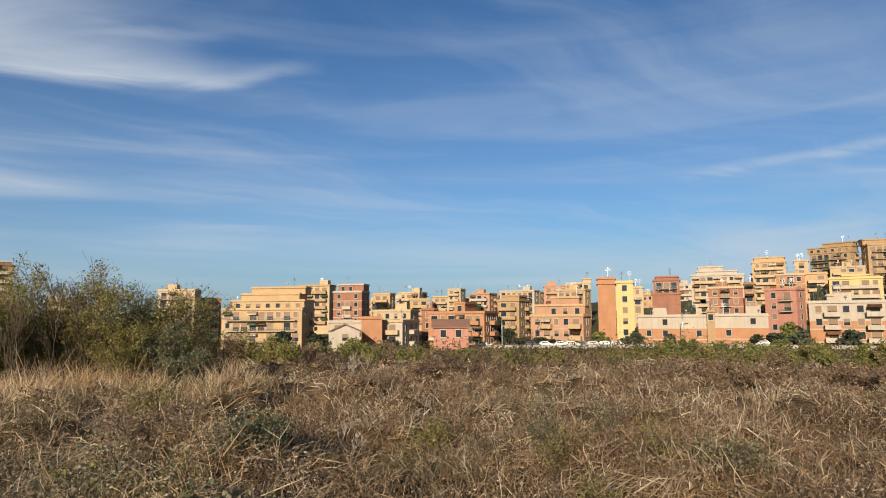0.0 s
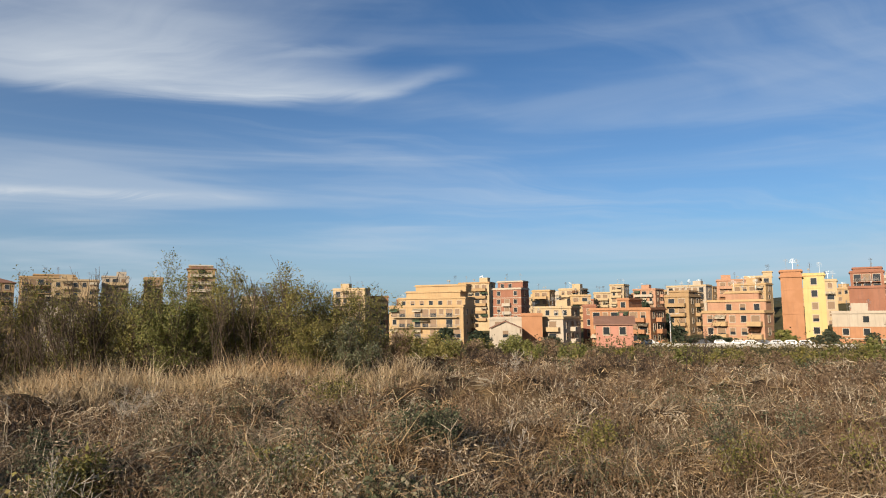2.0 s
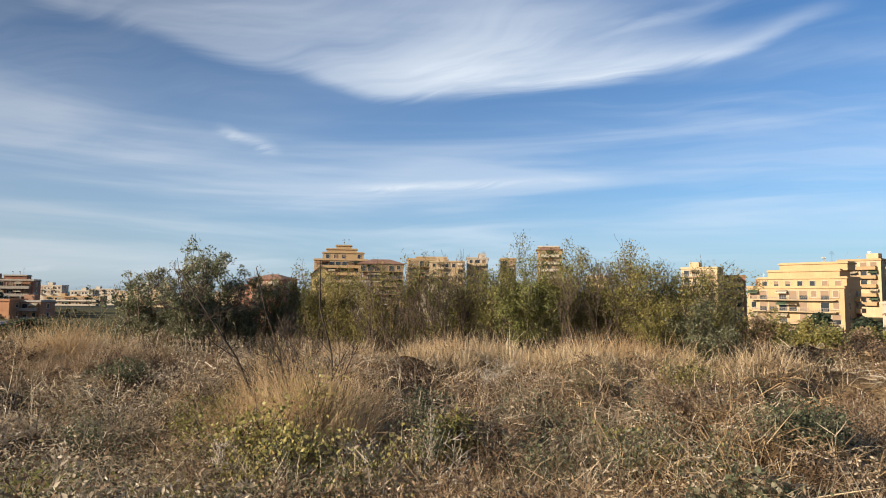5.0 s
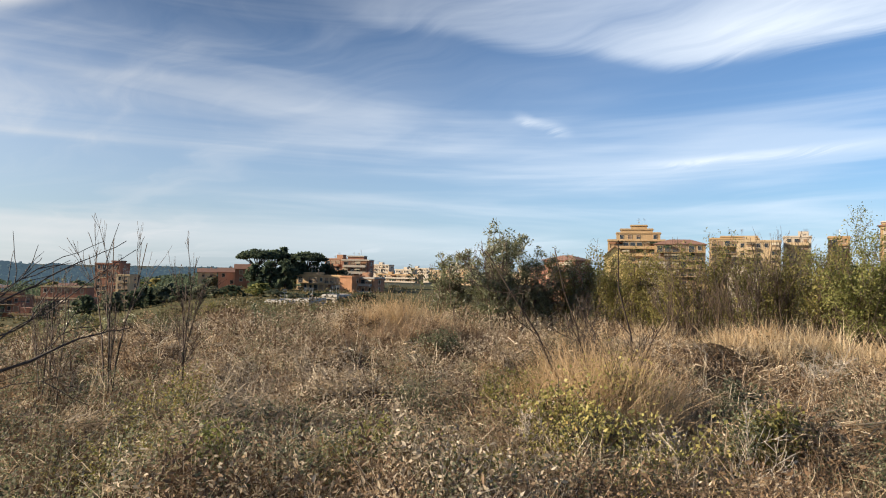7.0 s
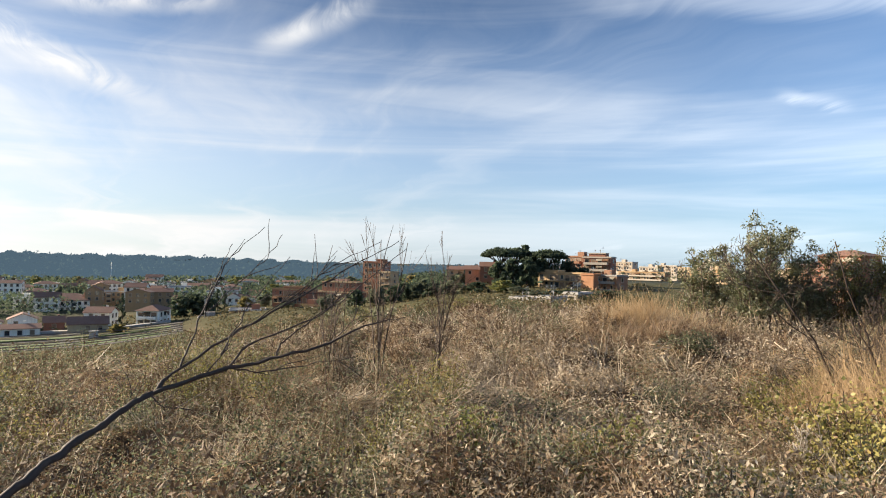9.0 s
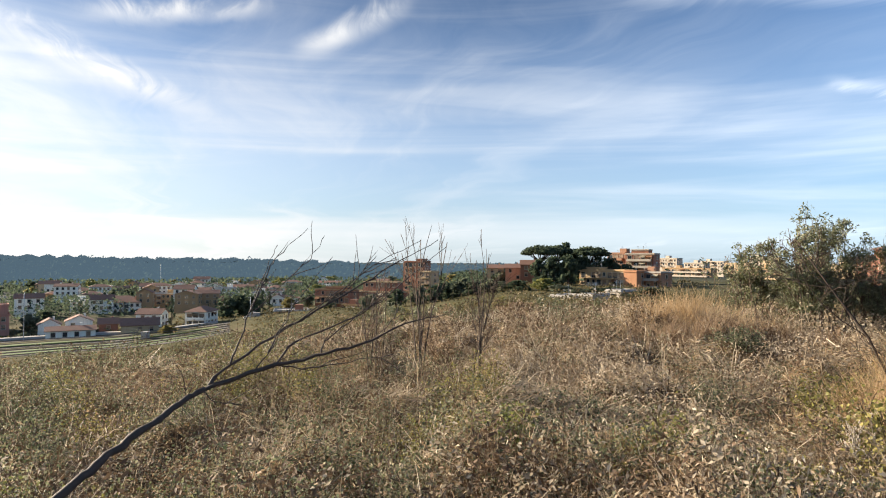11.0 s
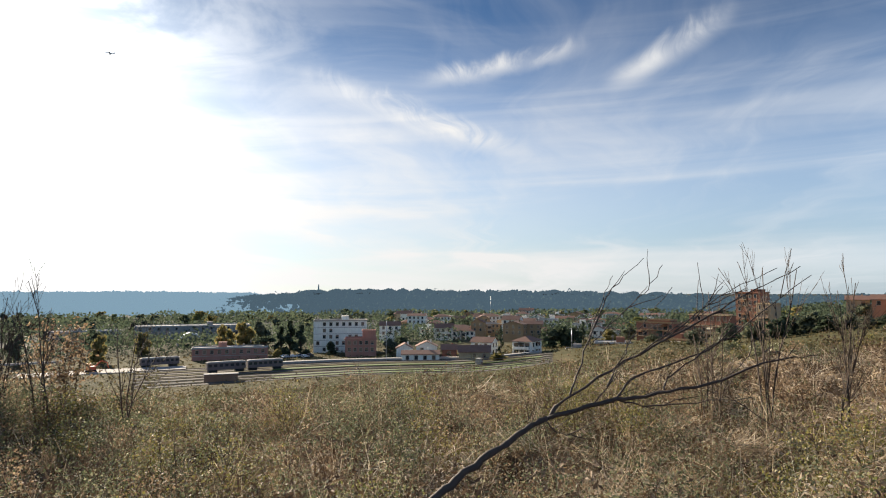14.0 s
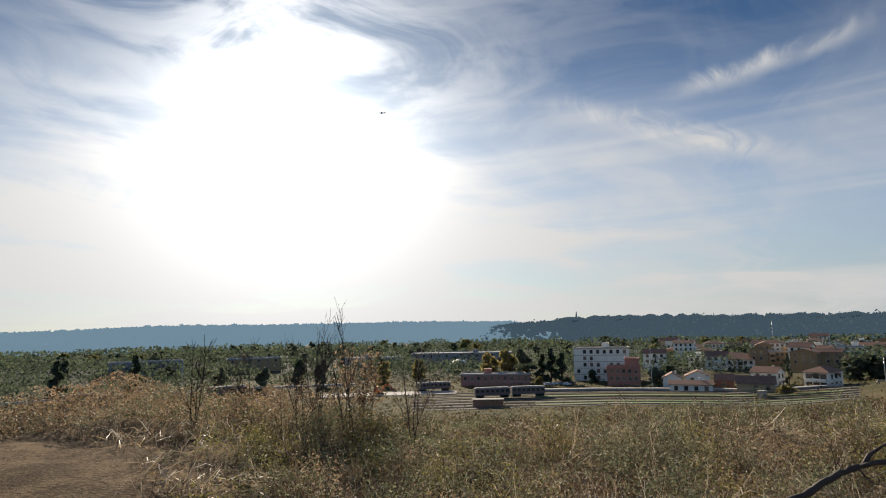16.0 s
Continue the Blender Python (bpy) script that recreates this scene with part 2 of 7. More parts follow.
M_MAT = leafy("weathered_straw", [(0.0, (0.10, 0.075, 0.05)), (0.35, (0.29, 0.225, 0.15)), (0.7, (0.52, 0.43, 0.31)), (1.0, (0.72, 0.64, 0.51))], 0.6, 0.35, 0.5)
M_GOLD = leafy("golden_grass", [(0.0, (0.21, 0.135, 0.07)), (0.5, (0.46, 0.32, 0.175)), (1.0, (0.66, 0.50, 0.31))], 0.6, 0.4, 0.8)
M_STEM = leafy("dead_stems", [(0.0, (0.05, 0.032, 0.02)), (0.5, (0.13, 0.08, 0.045)), (1.0, (0.26, 0.18, 0.11))], 0.7, 0.15, 0.6)
M_RUST = leafy("russet_leaves", [(0.0, (0.085, 0.056, 0.034)), (0.5, (0.26, 0.18, 0.115)), (0.92, (0.44, 0.33, 0.22)), (1.0, (0.46, 0.21, 0.115))], 0.6, 0.48, 0.5)
M_BRAMBLE = leafy("bramble_leaves", [(0.0, (0.024, 0.032, 0.017)), (0.35, (0.085, 0.102, 0.055)), (0.62, (0.18, 0.192, 0.11)), (0.82, (0.33, 0.30, 0.20)), (1.0, (0.56, 0.49, 0.36))], 0.6, 0.5, 0.6, spec=0.32)
M_SHRUB = leafy("shrub_leaves", [(0.0, (0.07, 0.075, 0.022)), (0.5, (0.20, 0.185, 0.055)), (1.0, (0.38, 0.31, 0.115))], 0.5, 0.4, 0.35)
M_FRESH = leafy("robinia_leaves", [(0.0, (0.075, 0.09, 0.028)), (0.5, (0.18, 0.188, 0.058)), (1.0, (0.34, 0.31, 0.105))], 0.55, 0.4, 0.35)
M_OLIVE = leafy("olive_leaves", [(0.0, (0.06, 0.07, 0.034)), (0.5, (0.17, 0.18, 0.095)), (0.85, (0.33, 0.33, 0.22)), (1.0, (0.54, 0.53, 0.41))], 0.42, 0.45, 0.6, spec=0.45)
M_DARKLEAF = leafy("evergreen_leaves", [(0.0, (0.04, 0.056, 0.040)), (0.6, (0.08, 0.105, 0.068)), (1.0, (0.14, 0.165, 0.105))], 0.9, 0.5, 0.1, spec=0.06)
M_AUTUMN = leafy("autumn_leaves", [(0.0, (0.11, 0.10, 0.045)), (0.5, (0.24, 0.21, 0.085)), (1.0, (0.38, 0.30, 0.13))], 0.9, 0.55, 0.08, spec=0.06)
# far trees, lighter than real foliage to stand in for the haze over them
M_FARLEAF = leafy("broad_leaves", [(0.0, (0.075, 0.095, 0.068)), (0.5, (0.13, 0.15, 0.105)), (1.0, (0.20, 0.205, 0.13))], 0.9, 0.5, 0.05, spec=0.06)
M_SCRUB = leafy("scrub_leaves", [(0.0, (0.045, 0.042, 0.022)), (0.4, (0.10, 0.088, 0.044)), (0.7, (0.19, 0.15, 0.08)), (1.0, (0.32, 0.25, 0.15))], 0.9, 0.3, 0.09, spec=0.06)
M_YELLOW = leafy("yellowing_leaves", [(0.0, (0.09, 0.095, 0.03)), (0.5, (0.29, 0.265, 0.085)), (0.85, (0.50, 0.42, 0.15)), (1.0, (0.52, 0.32, 0.12))], 0.5, 0.4, 0.9)
M_BRANCH = simple("branch_bark", (0.085, 0.062, 0.050), 0.75, 0, 0.9, 38.0)
M_BARK = simple("bark", (0.075, 0.052, 0.038), 0.85, 0, 0.5, 18.0)
M_GREYBARK = simple("grey_bark", (0.15, 0.108, 0.075), 0.85, 0, 0.5, 18.0)
M_PALETWIG = simple("bleached_twig", (0.50, 0.44, 0.36), 0.8, 0, 0.4, 15.0)
W = {
    "yellow": plaster("ochre_plaster", (0.396, 0.27, 0.14)),
    "cream": plaster("cream_plaster", (0.414, 0.31, 0.184)),
    "lemon": plaster("lemon_plaster", (0.495, 0.378, 0.162)),
    "orange": plaster("orange_plaster", (0.347, 0.167, 0.081)),
    "brick": plaster("red_brick", (0.257, 0.11, 0.065), brick=True),
    "salmon": plaster("salmon_plaster", (0.36, 0.198, 0.122)),
    "pink": plaster("pink_plaster", (0.369, 0.171, 0.122)),
    "white": plaster("white_plaster", (0.387, 0.333, 0.266)),
    "tan": plaster("tan_plaster", (0.324, 0.211, 0.106)),
    "grey": plaster("grey_plaster", (0.265, 0.242, 0.218)),
    # white valley walls, raised in colour to stand in for the haze
    "pale": plaster("haze_pale_plaster", (0.8, 0.765, 0.66)),
    "brown": plaster("brown_plaster", (0.251, 0.129, 0.073)),
}
M_ROOF = plaster("terracotta_tiles", (0.213, 0.111, 0.075), 0.4)
M_FLAT = simple("roof_felt", (0.46, 0.43, 0.39), 0.9, 0, 0.35, 1.2)
M_FRAME = simple("window_frame_paint", (0.42, 0.35, 0.27), 0.6)
M_SHUTTER = simple("roller_shutter", (0.24, 0.16, 0.10), 0.7)
M_GREENSHUT = simple("dark_shutter", (0.10, 0.075, 0.05), 0.7)
M_GLASS = material("window_glass", lambda h: principled(h, (0.025, 0.03, 0.035), 0.08, spec=0.6))
M_RAIL = simple("balcony_rail", (0.22, 0.19, 0.16), 0.5, 0.3)
M_AWNING = simple("awning_cloth", (0.55, 0.48, 0.36), 0.85)
M_AWNING_G = simple("green_awning_cloth", (0.09, 0.13, 0.08), 0.85)
M_AWNING_B = simple("brown_awning_cloth", (0.24, 0.12, 0.06), 0.85)
M_METAL = simple("galvanised_metal", (0.45, 0.46, 0.47), 0.4, 0.8)
M_COACH = simple("coach_grey_paint", (0.15, 0.12, 0.115), 0.7)
M_WHITE = simple("white_paint", (0.78, 0.78, 0.76), 0.5, 0, 0.15)
M_CONCRETE = simple("concrete", (0.38, 0.36, 0.33), 0.9, 0, 0.35, 0.8)
M_ASPHALT = simple("asphalt", (0.06, 0.06, 0.06), 0.9, 0, 0.3, 0.6)
M_LAWN = simple("lawn", (0.10, 0.15, 0.035), 0.95, 0, 0.4, 0.3)
M_BALLAST = simple("ballast", (0.13, 0.115, 0.095), 0.95, 0, 0.5, 0.5)
M_STEEL = simple("rail_steel", (0.16, 0.13, 0.11), 0.45, 0.7)
M_TYRE = simple("tyre_rubber", (0.02, 0.02, 0.02), 0.9)
M_BLUEROOF = simple("blue_grey_sheet", (0.28, 0.34, 0.42), 0.5, 0.2)
M_RED = simple("orange_red_paint", (0.75, 0.13, 0.05), 0.6)

# ---- ground ----
_perm = np.random.RandomState(5).rand(256, 256)


def vnoise(x, y, seed=0):
    """Smooth lattice noise, 0 to 1, for arrays."""
    x, y = np.asarray(x, float) + seed * 17.3, np.asarray(y, float) + seed * 31.7
    i, j = np.floor(x).astype(int), np.floor(y).astype(int)
    u, v = x - i, y - j
    u, v = u * u * (3 - 2 * u), v * v * (3 - 2 * v)
    q = lambda a, b: _perm[a & 255, b & 255]
    return (q(i, j) * (1 - u) + q(i + 1, j) * u) * (1 - v) + (q(i, j + 1) * (1 - u) + q(i + 1, j + 1) * u) * v


def fbm(x, y, seed=0, octaves=3):
    s, a, n = 0.0, 0.5, 0.0
    for k in range(octaves):
        s = s + a * vnoise(x * 2 ** k, y * 2 ** k, seed + k)
        n, a = n + a, a * 0.5
    return s / n


AZ_KNOTS = np.array([-180.0, -150, -125, -105, -88, -65, -45, -20, 5, 30, 90])
R_KNOTS = np.array([0.0, 14, 30, 70, 180, 300, 450, 900])
HEIGHTS = np.array([
    [0, -0.9, -3.2, -10, -25.5, -28, -28, -28],
    [0, -1.2, -4.0, -11.5, -26, -28, -28, -28],
    [0, -1.1, -3.3, -10, -24, -27.5, -28, -28],
    [0, -0.75, -2.1, -7, -16, -20, -24, -26],
    [0, -0.4, -1.1, -4, -9, -8, -9, -16],
    [0, -0.35, -1.0, -3.5, -9, -8, -9, -14],
    [0, -0.35, -1.0, -3.5, -8, -5, -2, -6],
    [0, -0.35, -1.0, -3.5, -8, -5, 2, 2],
    [0, -0.35, -1.0, -3.2, -7.5, -2, 6, 4],
    [0, -0.35, -0.9, -3.0, -7.0, 4, 22, 10],
    [0, -0.35, -0.9, -3.0, -7.0, -3, 2, 2],
], dtype=float)


def ease(v):
    v = np.clip(v, 0, 1)
    return v * v * (3 - 2 * v)


def base_height(x, y):
    """The lie of the land without its bumps."""
    x, y = np.asarray(x, float), np.asarray(y, float)
    a = np.degrees(np.arctan2(x, y))
    a = np.where(a > 135, a - 360, a)
    r = np.hypot(x, y)
    ai = np.interp(a, AZ_KNOTS, np.arange(len(AZ_KNOTS)))
    k = np.clip(ai.astype(int), 0, len(AZ_KNOTS) - 2)
    u = ai - k
    u = u * u * (3 - 2 * u)
    ri = np.interp(r, R_KNOTS, np.arange(len(R_KNOTS)))
    j = np.clip(ri.astype(int), 0, len(R_KNOTS) - 2)
    v = ri - j
    z = (HEIGHTS[k, j] * (1 - u) + HEIGHTS[k + 1, j] * u) * (1 - v) + (HEIGHTS[k, j + 1] * (1 - u) + HEIGHTS[k + 1, j + 1] * u) * v
    # the level shoulder round the trodden earth
    z = z + 0.55 * ease((-146 - a) / 20) * ease((a + 222) / 20) * ease((r - 5) / 8) * ease((27 - r) / 10)
    return np.where(r > 900, z + (-12.0 - z) * np.clip((r - 900) / 2600, 0, 1) ** 1.5, z)


def path_mask(x, y):
    """The trodden earth beside the brambles, 0 to 1."""
    a = np.degrees(np.arctan2(x, y))
    a = np.where(a > 135, a - 360, a)
    r = np.hypot(x, y)
    edge = np.interp(r, [2.0, 6.5, 9.0, 11.0, 12.5, 14.5], [-168.0, -170.5, -173.4, -176.5, -179.0, -183.0]) + 1.8 * (fbm(x * 0.8, y * 0.8, 21) - 0.5) * 2
    return np.clip((edge - a) / 1.5, 0, 1) * np.clip((14.6 - r) / 1.2, 0, 1)


def smooth_side(x, y):
    """1 on the level ground round the trodden earth."""
    a = np.degrees(np.arctan2(x, y))
    a = np.where(a > 135, a - 360, a)
    return np.clip((-164 - a) / 8, 0, 1) * np.clip((17 - np.hypot(x, y)) / 3, 0, 1)


def height(x, y):
    """Ground height with hummocks, which die away far off."""
    x, y = np.asarray(x, float), np.asarray(y, float)
    r = np.hypot(x, y)
    near = np.clip((r - 1.2) / 3.5, 0, 1) * np.clip((90 - r) / 50, 0, 1)
    hum = 0.85 * (fbm(x / 3.6, y / 3.6, 3) - 0.5) + 0.50 * (np.abs(2 * vnoise(x / 1.25, y / 1.25, 9) - 1) + 0.35 * vnoise(x / 0.5, y / 0.5, 14) - 0.55)
    return base_height(x, y) + hum * near * (1 - 0.8 * path_mask(x, y)) * (1 - 0.6 * smooth_side(x, y))


def gz(p):
    return float(height(p[0], p[1]))


def mesh_of(name, verts, faces, mats, smooth=False):
    me = bpy.data.meshes.new(name)
    me.from_pydata([tuple(v) for v in verts], [], faces)
    for mt in mats:
        me.materials.append(mt)
    if smooth:
        me.shade_smooth()
    return me


def ground_sheet():
    radii = np.concatenate([[0.0], np.geomspace(0.5, 60, 150), np.geomspace(62, 4700, 70)])
    n = 420
    ang = np.linspace(0, 2 * np.pi, n, endpoint=False)
    rr, aa = np.meshgrid(radii[1:], ang, indexing="ij")
    xs, ys = (rr * np.sin(aa)).ravel(), (rr * np.cos(aa)).ravel()
    zs = height(xs, ys)
    verts = np.vstack([[0, 0, 0], np.stack([xs, ys, zs], 1)])
    i, j = np.meshgrid(np.arange(len(radii) - 2), np.arange(n), indexing="ij")
    i, j = i.ravel(), j.ravel()
    k = (j + 1) % n
    quads = np.stack([1 + i * n + j, 1 + i * n + k, 1 + (i + 1) * n + k, 1 + (i + 1) * n + j], 1)
    faces = [(0, 1 + (b + 1) % n, 1 + b) for b in range(n)] + [tuple(q[::-1]) for q in quads.tolist()]

    def build(h):
        p = pos(h)
        s = h.add("ShaderNodeSeparateXYZ")
        h.put(s.inputs[0], p)
        d = h.m("SQRT", h.m("ADD", h.m("MULTIPLY", s.outputs[0], s.outputs[0]), h.m("MULTIPLY", s.outputs[1], s.outputs[1])))
        # soil and litter, darkened in colour so gaps between plants look shaded
        soil = h.ramp(h.m("ADD", h.m("MULTIPLY", h.noise(p, 1.6, 6), 0.5), h.m("MULTIPLY", h.noise(p, 16.0, 6), 0.5)),
                      [(0.3, (0.035, 0.024, 0.014)), (0.46, (0.085, 0.057, 0.032)), (0.6, (0.19, 0.135, 0.078)), (0.8, (0.10, 0.082, 0.042))])
        scrub = h.ramp(h.m("ADD", h.m("MULTIPLY", h.noise(p, 0.06, 6), 0.6), h.m("MULTIPLY", h.noise(p, 0.9, 5), 0.4)),
                       [(0.3, (0.035, 0.042, 0.02)), (0.5, (0.085, 0.08, 0.04)), (0.68, (0.16, 0.13, 0.075))])
        # mixed town and woods far off, greyed in colour for the haze
        far = h.ramp(h.m("ADD", h.m("MULTIPLY", h.noise(p, 0.006, 6), 0.5), h.m("MULTIPLY", h.noise(p, 0.05, 5), 0.5)),
                     [(0.35, (0.03, 0.04, 0.034)), (0.5, (0.052, 0.062, 0.052)), (0.66, (0.085, 0.088, 0.078))])
        c = h.mix(h.step(d, 35.0, 60.0), soil, scrub)
        c = h.mix(h.step(d, 300.0, 500.0), c, far)
        return principled(h, c, 1.0, bump=h.noise(p, 20.0, 6), amount=0.8, dist=0.05, spec=0.05)
    me = mesh_of("ground", verts, faces, [material("ground_earth", build)], True)
    return tagged(new("ground", me), "rough earth field falling away to a valley", "ground", kind="structure")


ground_sheet()

# ---- plants: builders ----
rng = np.random.RandomState(11)


def raw_mesh(name, co, loops, totals, mt):
    """A mesh from arrays of corners and faces."""
    me = bpy.data.meshes.new(name)
    me.vertices.add(len(co))
    me.vertices.foreach_set("co", np.ascontiguousarray(co, dtype=np.float32).ravel())
    me.loops.add(len(loops))
    me.loops.foreach_set("vertex_index", np.ascontiguousarray(loops, dtype=np.int32))
    me.polygons.add(len(totals))
    starts = np.concatenate([[0], np.cumsum(totals)[:-1]])
    me.polygons.foreach_set("loop_start", starts.astype(np.int32))
    me.polygons.foreach_set("loop_total", np.asarray(totals, dtype=np.int32))
    me.update(calc_edges=True)
    me.validate()
    me.materials.append(mt)
    return me


def blades_mesh(name, root, lean, length, width, droop, mt):
    """Bent tapering blades: root places, unit directions, lengths, widths, droop as a share of the length."""
    n = len(root)
    up = np.array([0, 0, 1.0])
    side = np.cross(lean, rng.normal(size=(n, 3)) * 0.6 + up * 0.2)
    side /= np.linalg.norm(side, axis=1, keepdims=True) + 1e-9
    L, Wd = length[:, None], width[:, None]
    mid = root + lean * L * 0.55
    tip = root + lean * L
    bend = rng.normal(size=(n, 3)) * 0.10 * L
    tip = tip + bend
    tip[:, 2] -= droop * length
    mid[:, 2] -= droop * length * 0.2
    co = np.stack([root - side * Wd * 0.5, root + side * Wd * 0.5, mid - side * Wd * 0.42, mid + side * Wd * 0.42, tip], 1).reshape(-1, 3)
    b = (np.arange(n) * 5)[:, None]
    loops = (b + np.array([0, 1, 3, 2, 2, 3, 4])).ravel()
    totals = np.tile([4, 3], n)
    return raw_mesh(name, co, loops, totals, mt)


def leaves_mesh(name, at, size, mt, flat=0.5, long=1.6):
    """Folded leaves, each of two faces, turned at random."""
    n = len(at)
    d = rng.normal(size=(n, 3))
    d[:, 2] *= 1 - flat * 0.6
    d /= np.linalg.norm(d, axis=1, keepdims=True)
    nrm = rng.normal(size=(n, 3)) + np.array([0, 0, flat * 2.2])
    s = np.cross(d, nrm)
    s /= np.linalg.norm(s, axis=1, keepdims=True) + 1e-9
    nn = np.cross(s, d)
    sz = size[:, None]
    a = at - d * sz * long * 0.5
    b = at + d * sz * long * 0.5
    l = at - s * sz * 0.5 + nn * sz * 0.14 - d * sz * 0.1
    r = at + s * sz * 0.5 + nn * sz * 0.14 - d * sz * 0.1
    co = np.stack([a, r, b, l], 1).reshape(-1, 3)
    k = (np.arange(n) * 4)[:, None]
    loops = (k + np.array([0, 1, 2, 0, 2, 3])).ravel()
    return raw_mesh(name, co, loops, np.full(2 * n, 3), mt)


def tubes_mesh(name, lines, mt, sides=5):
    """Tapered round limbs: each line is a list of (place, radius)."""
    co, loops, totals = [], [], []
    base = 0
    cs = np.array([(math.cos(2 * math.pi * k / sides), math.sin(2 * math.pi * k / sides)) for k in range(sides)])
    for line in lines:
        p = np.array([q[0] for q in line], float)
        rad = np.array([q[1] for q in line], float)
        t = np.gradient(p, axis=0)
        t /= np.linalg.norm(t, axis=1, keepdims=True) + 1e-9
        ref = np.array([0.31, 0.95, 0.05]) if abs(t[0, 1]) < 0.8 else np.array([1.0, 0.1, 0.0])
        u = np.cross(t, ref)
        u /= np.linalg.norm(u, axis=1, keepdims=True) + 1e-9
        v = np.cross(t, u)
        ring = p[:, None, :] + rad[:, None, None] * (cs[None, :, 0, None] * u[:, None, :] + cs[None, :, 1, None] * v[:, None, :])
        co.append(ring.reshape(-1, 3))
        m = len(p)
        i, j = np.meshgrid(np.arange(m - 1), np.arange(sides), indexing="ij")
        i, j = i.ravel(), j.ravel()
        k = (j + 1) % sides
        q = np.stack([i * sides + j, i * sides + k, (i + 1) * sides + k, (i + 1) * sides + j], 1) + base
        loops.append(q.ravel())
        totals.append(np.full(len(q), 4))
        loops.append(np.arange(sides) + base + (m - 1) * sides)
        totals.append(np.array([sides]))
        base += m * sides
    me = raw_mesh(name, np.concatenate(co), np.concatenate(loops), np.concatenate(totals), mt)
    me.shade_smooth()
    return me


def limb(start, way, length, r0, r1, steps, wander, rise, rnd):
    """One crooked limb as (place, radius) pairs."""
    p, d = np.array(start, float), np.array(way, float)
    line = [(p.copy(), r0)]
    for k in range(steps):
        d = d + rnd.normal(size=3) * wander + np.array([0, 0, rise])
        d /= np.linalg.norm(d)
        p = p + d * length / steps
        line.append((p.copy(), r0 + (r1 - r0) * (k + 1) / steps))
    return line


def branching(start, way, length, r0, rnd, depth, kids=4, spread=0.7, wander=0.12, rise=0.08, ratio=0.62, steps=6, first=0.3, thin=0.0025):
    """A limb with side limbs, and theirs. Returns the lines."""
    out = []

    def grow(s, w, ln, r, dep):
        line = limb(s, w, ln, r, max(thin, r * 0.35), steps, wander, rise, rnd)
        out.append(line)
        if dep == 0:
            return
        m = max(1, int(round(kids * (0.7 + 0.6 * rnd.rand()))))
        for _ in range(m):
            f = first + (1 - first) * rnd.rand()
            i = min(len(line) - 2, int(f * (len(line) - 1)))
            p, rr = line[i]
            d = line[i + 1][0] - p
            d = d / (np.linalg.norm(d) + 1e-9)
            o = rnd.normal(size=3)
            o -= d * np.dot(o, d)
            o /= np.linalg.norm(o) + 1e-9
            w2 = d * (1 - spread * 0.5) + o * spread
            grow(p, w2 / np.linalg.norm(w2), ln * ratio * (0.65 + 0.6 * rnd.rand()) * (1.1 - 0.45 * f), max(thin, rr * 0.62), dep - 1)
    grow(start, way, length, r0, depth)
    return out


def along(lines, n, rnd, spread, tail=0.25, thin_only=None):
    """n places scattered round the outer parts of the limbs."""
    use = lines if thin_only is None else [l for l in lines if l[0][1] < thin_only] or lines
    ends = [(np.array(l[max(0, int(len(l) * tail))][0]), np.array(l[len(l) // 2][0]), np.array(l[-1][0])) for l in use]
    pick = rnd.randint(0, len(ends), n)
    A, B, C = (np.array([e[k] for e in ends])[pick] for k in range(3))
    t = rnd.rand(n, 1)
    return np.where(t < 0.5, A + (B - A) * 2 * t, B + (C - B) * (2 * t - 1)) + rnd.normal(size=(n, 3)) * spread


def part(name, me, parent, label=""):
    ob = new(name, me)
    ob.parent = parent
    if label:
        tagged(ob, label)
    return ob


def plant(name, label, category, at, group=""):
    e = new(name)
    e.location = at
    return tagged(e, label, category, group)


# ---- plants: the ground cover ----
AZ0, AZ1 = -196.0, 46.0


def spread(n, r0, r1, a0=AZ0, a1=AZ1, power=0.0):
    """Places on the field, with as many in each doubling of the distance (thinner far off)."""
    r = r0 * (r1 / r0) ** (rng.rand(n) ** (1 + power))
    a = np.radians(a0 + (a1 - a0) * rng.rand(n))
    return r * np.sin(a), r * np.cos(a), r, np.degrees(a)


def upward(n, tilt0, tilt1, wind=0.0):
    """Unit directions tilted from upright by tilt0 to tilt1 degrees, drawn a little to one side."""
    t = np.radians(tilt0 + (tilt1 - tilt0) * rng.rand(n))
    a = 2 * np.pi * rng.rand(n)
    d = np.stack([np.sin(t) * np.cos(a) + wind, np.sin(t) * np.sin(a) - wind * 0.5, np.cos(t)], 1)
    return d / np.linalg.norm(d, axis=1, keepdims=True)


def green_field(x, y):
    """Where brambles are thick, 0 to 1."""
    f = fbm(x / 3.0, y / 3.0, 41)
    a = np.degrees(np.arctan2(x, y))
    a = np.where(a > 135, a - 360, a)
    toward_sun = np.clip((-95 - a) / 30, 0, 1)
    mid = np.clip(1 - np.abs(a + 68) / 45, 0, 1)
    # hollows get more dark leaves, a coloured stand-in for their shade
    hollow = 0.45 - np.abs(2 * vnoise(x / 1.25, y / 1.25, 9) - 1)
    return np.clip((f - 0.455 + 0.25 * hollow + 0.26 * toward_sun + 0.09 * mid) * 6, 0, 1)


def dryness(x, y):
    """How far dry grass takes over from brambles: least towards the sun, most towards the town."""
    a = np.degrees(np.arctan2(x, y))
    a = np.where(a > 135, a - 360, a)
    return np.interp(a, [-196, -172, -118, -100, -72, -44], [0.5, 0.14, 0.12, 0.4, 0.5, 1.0])


def stuff(name, me, label, category):
    return tagged(new(name, me), label, category, kind="stuff")


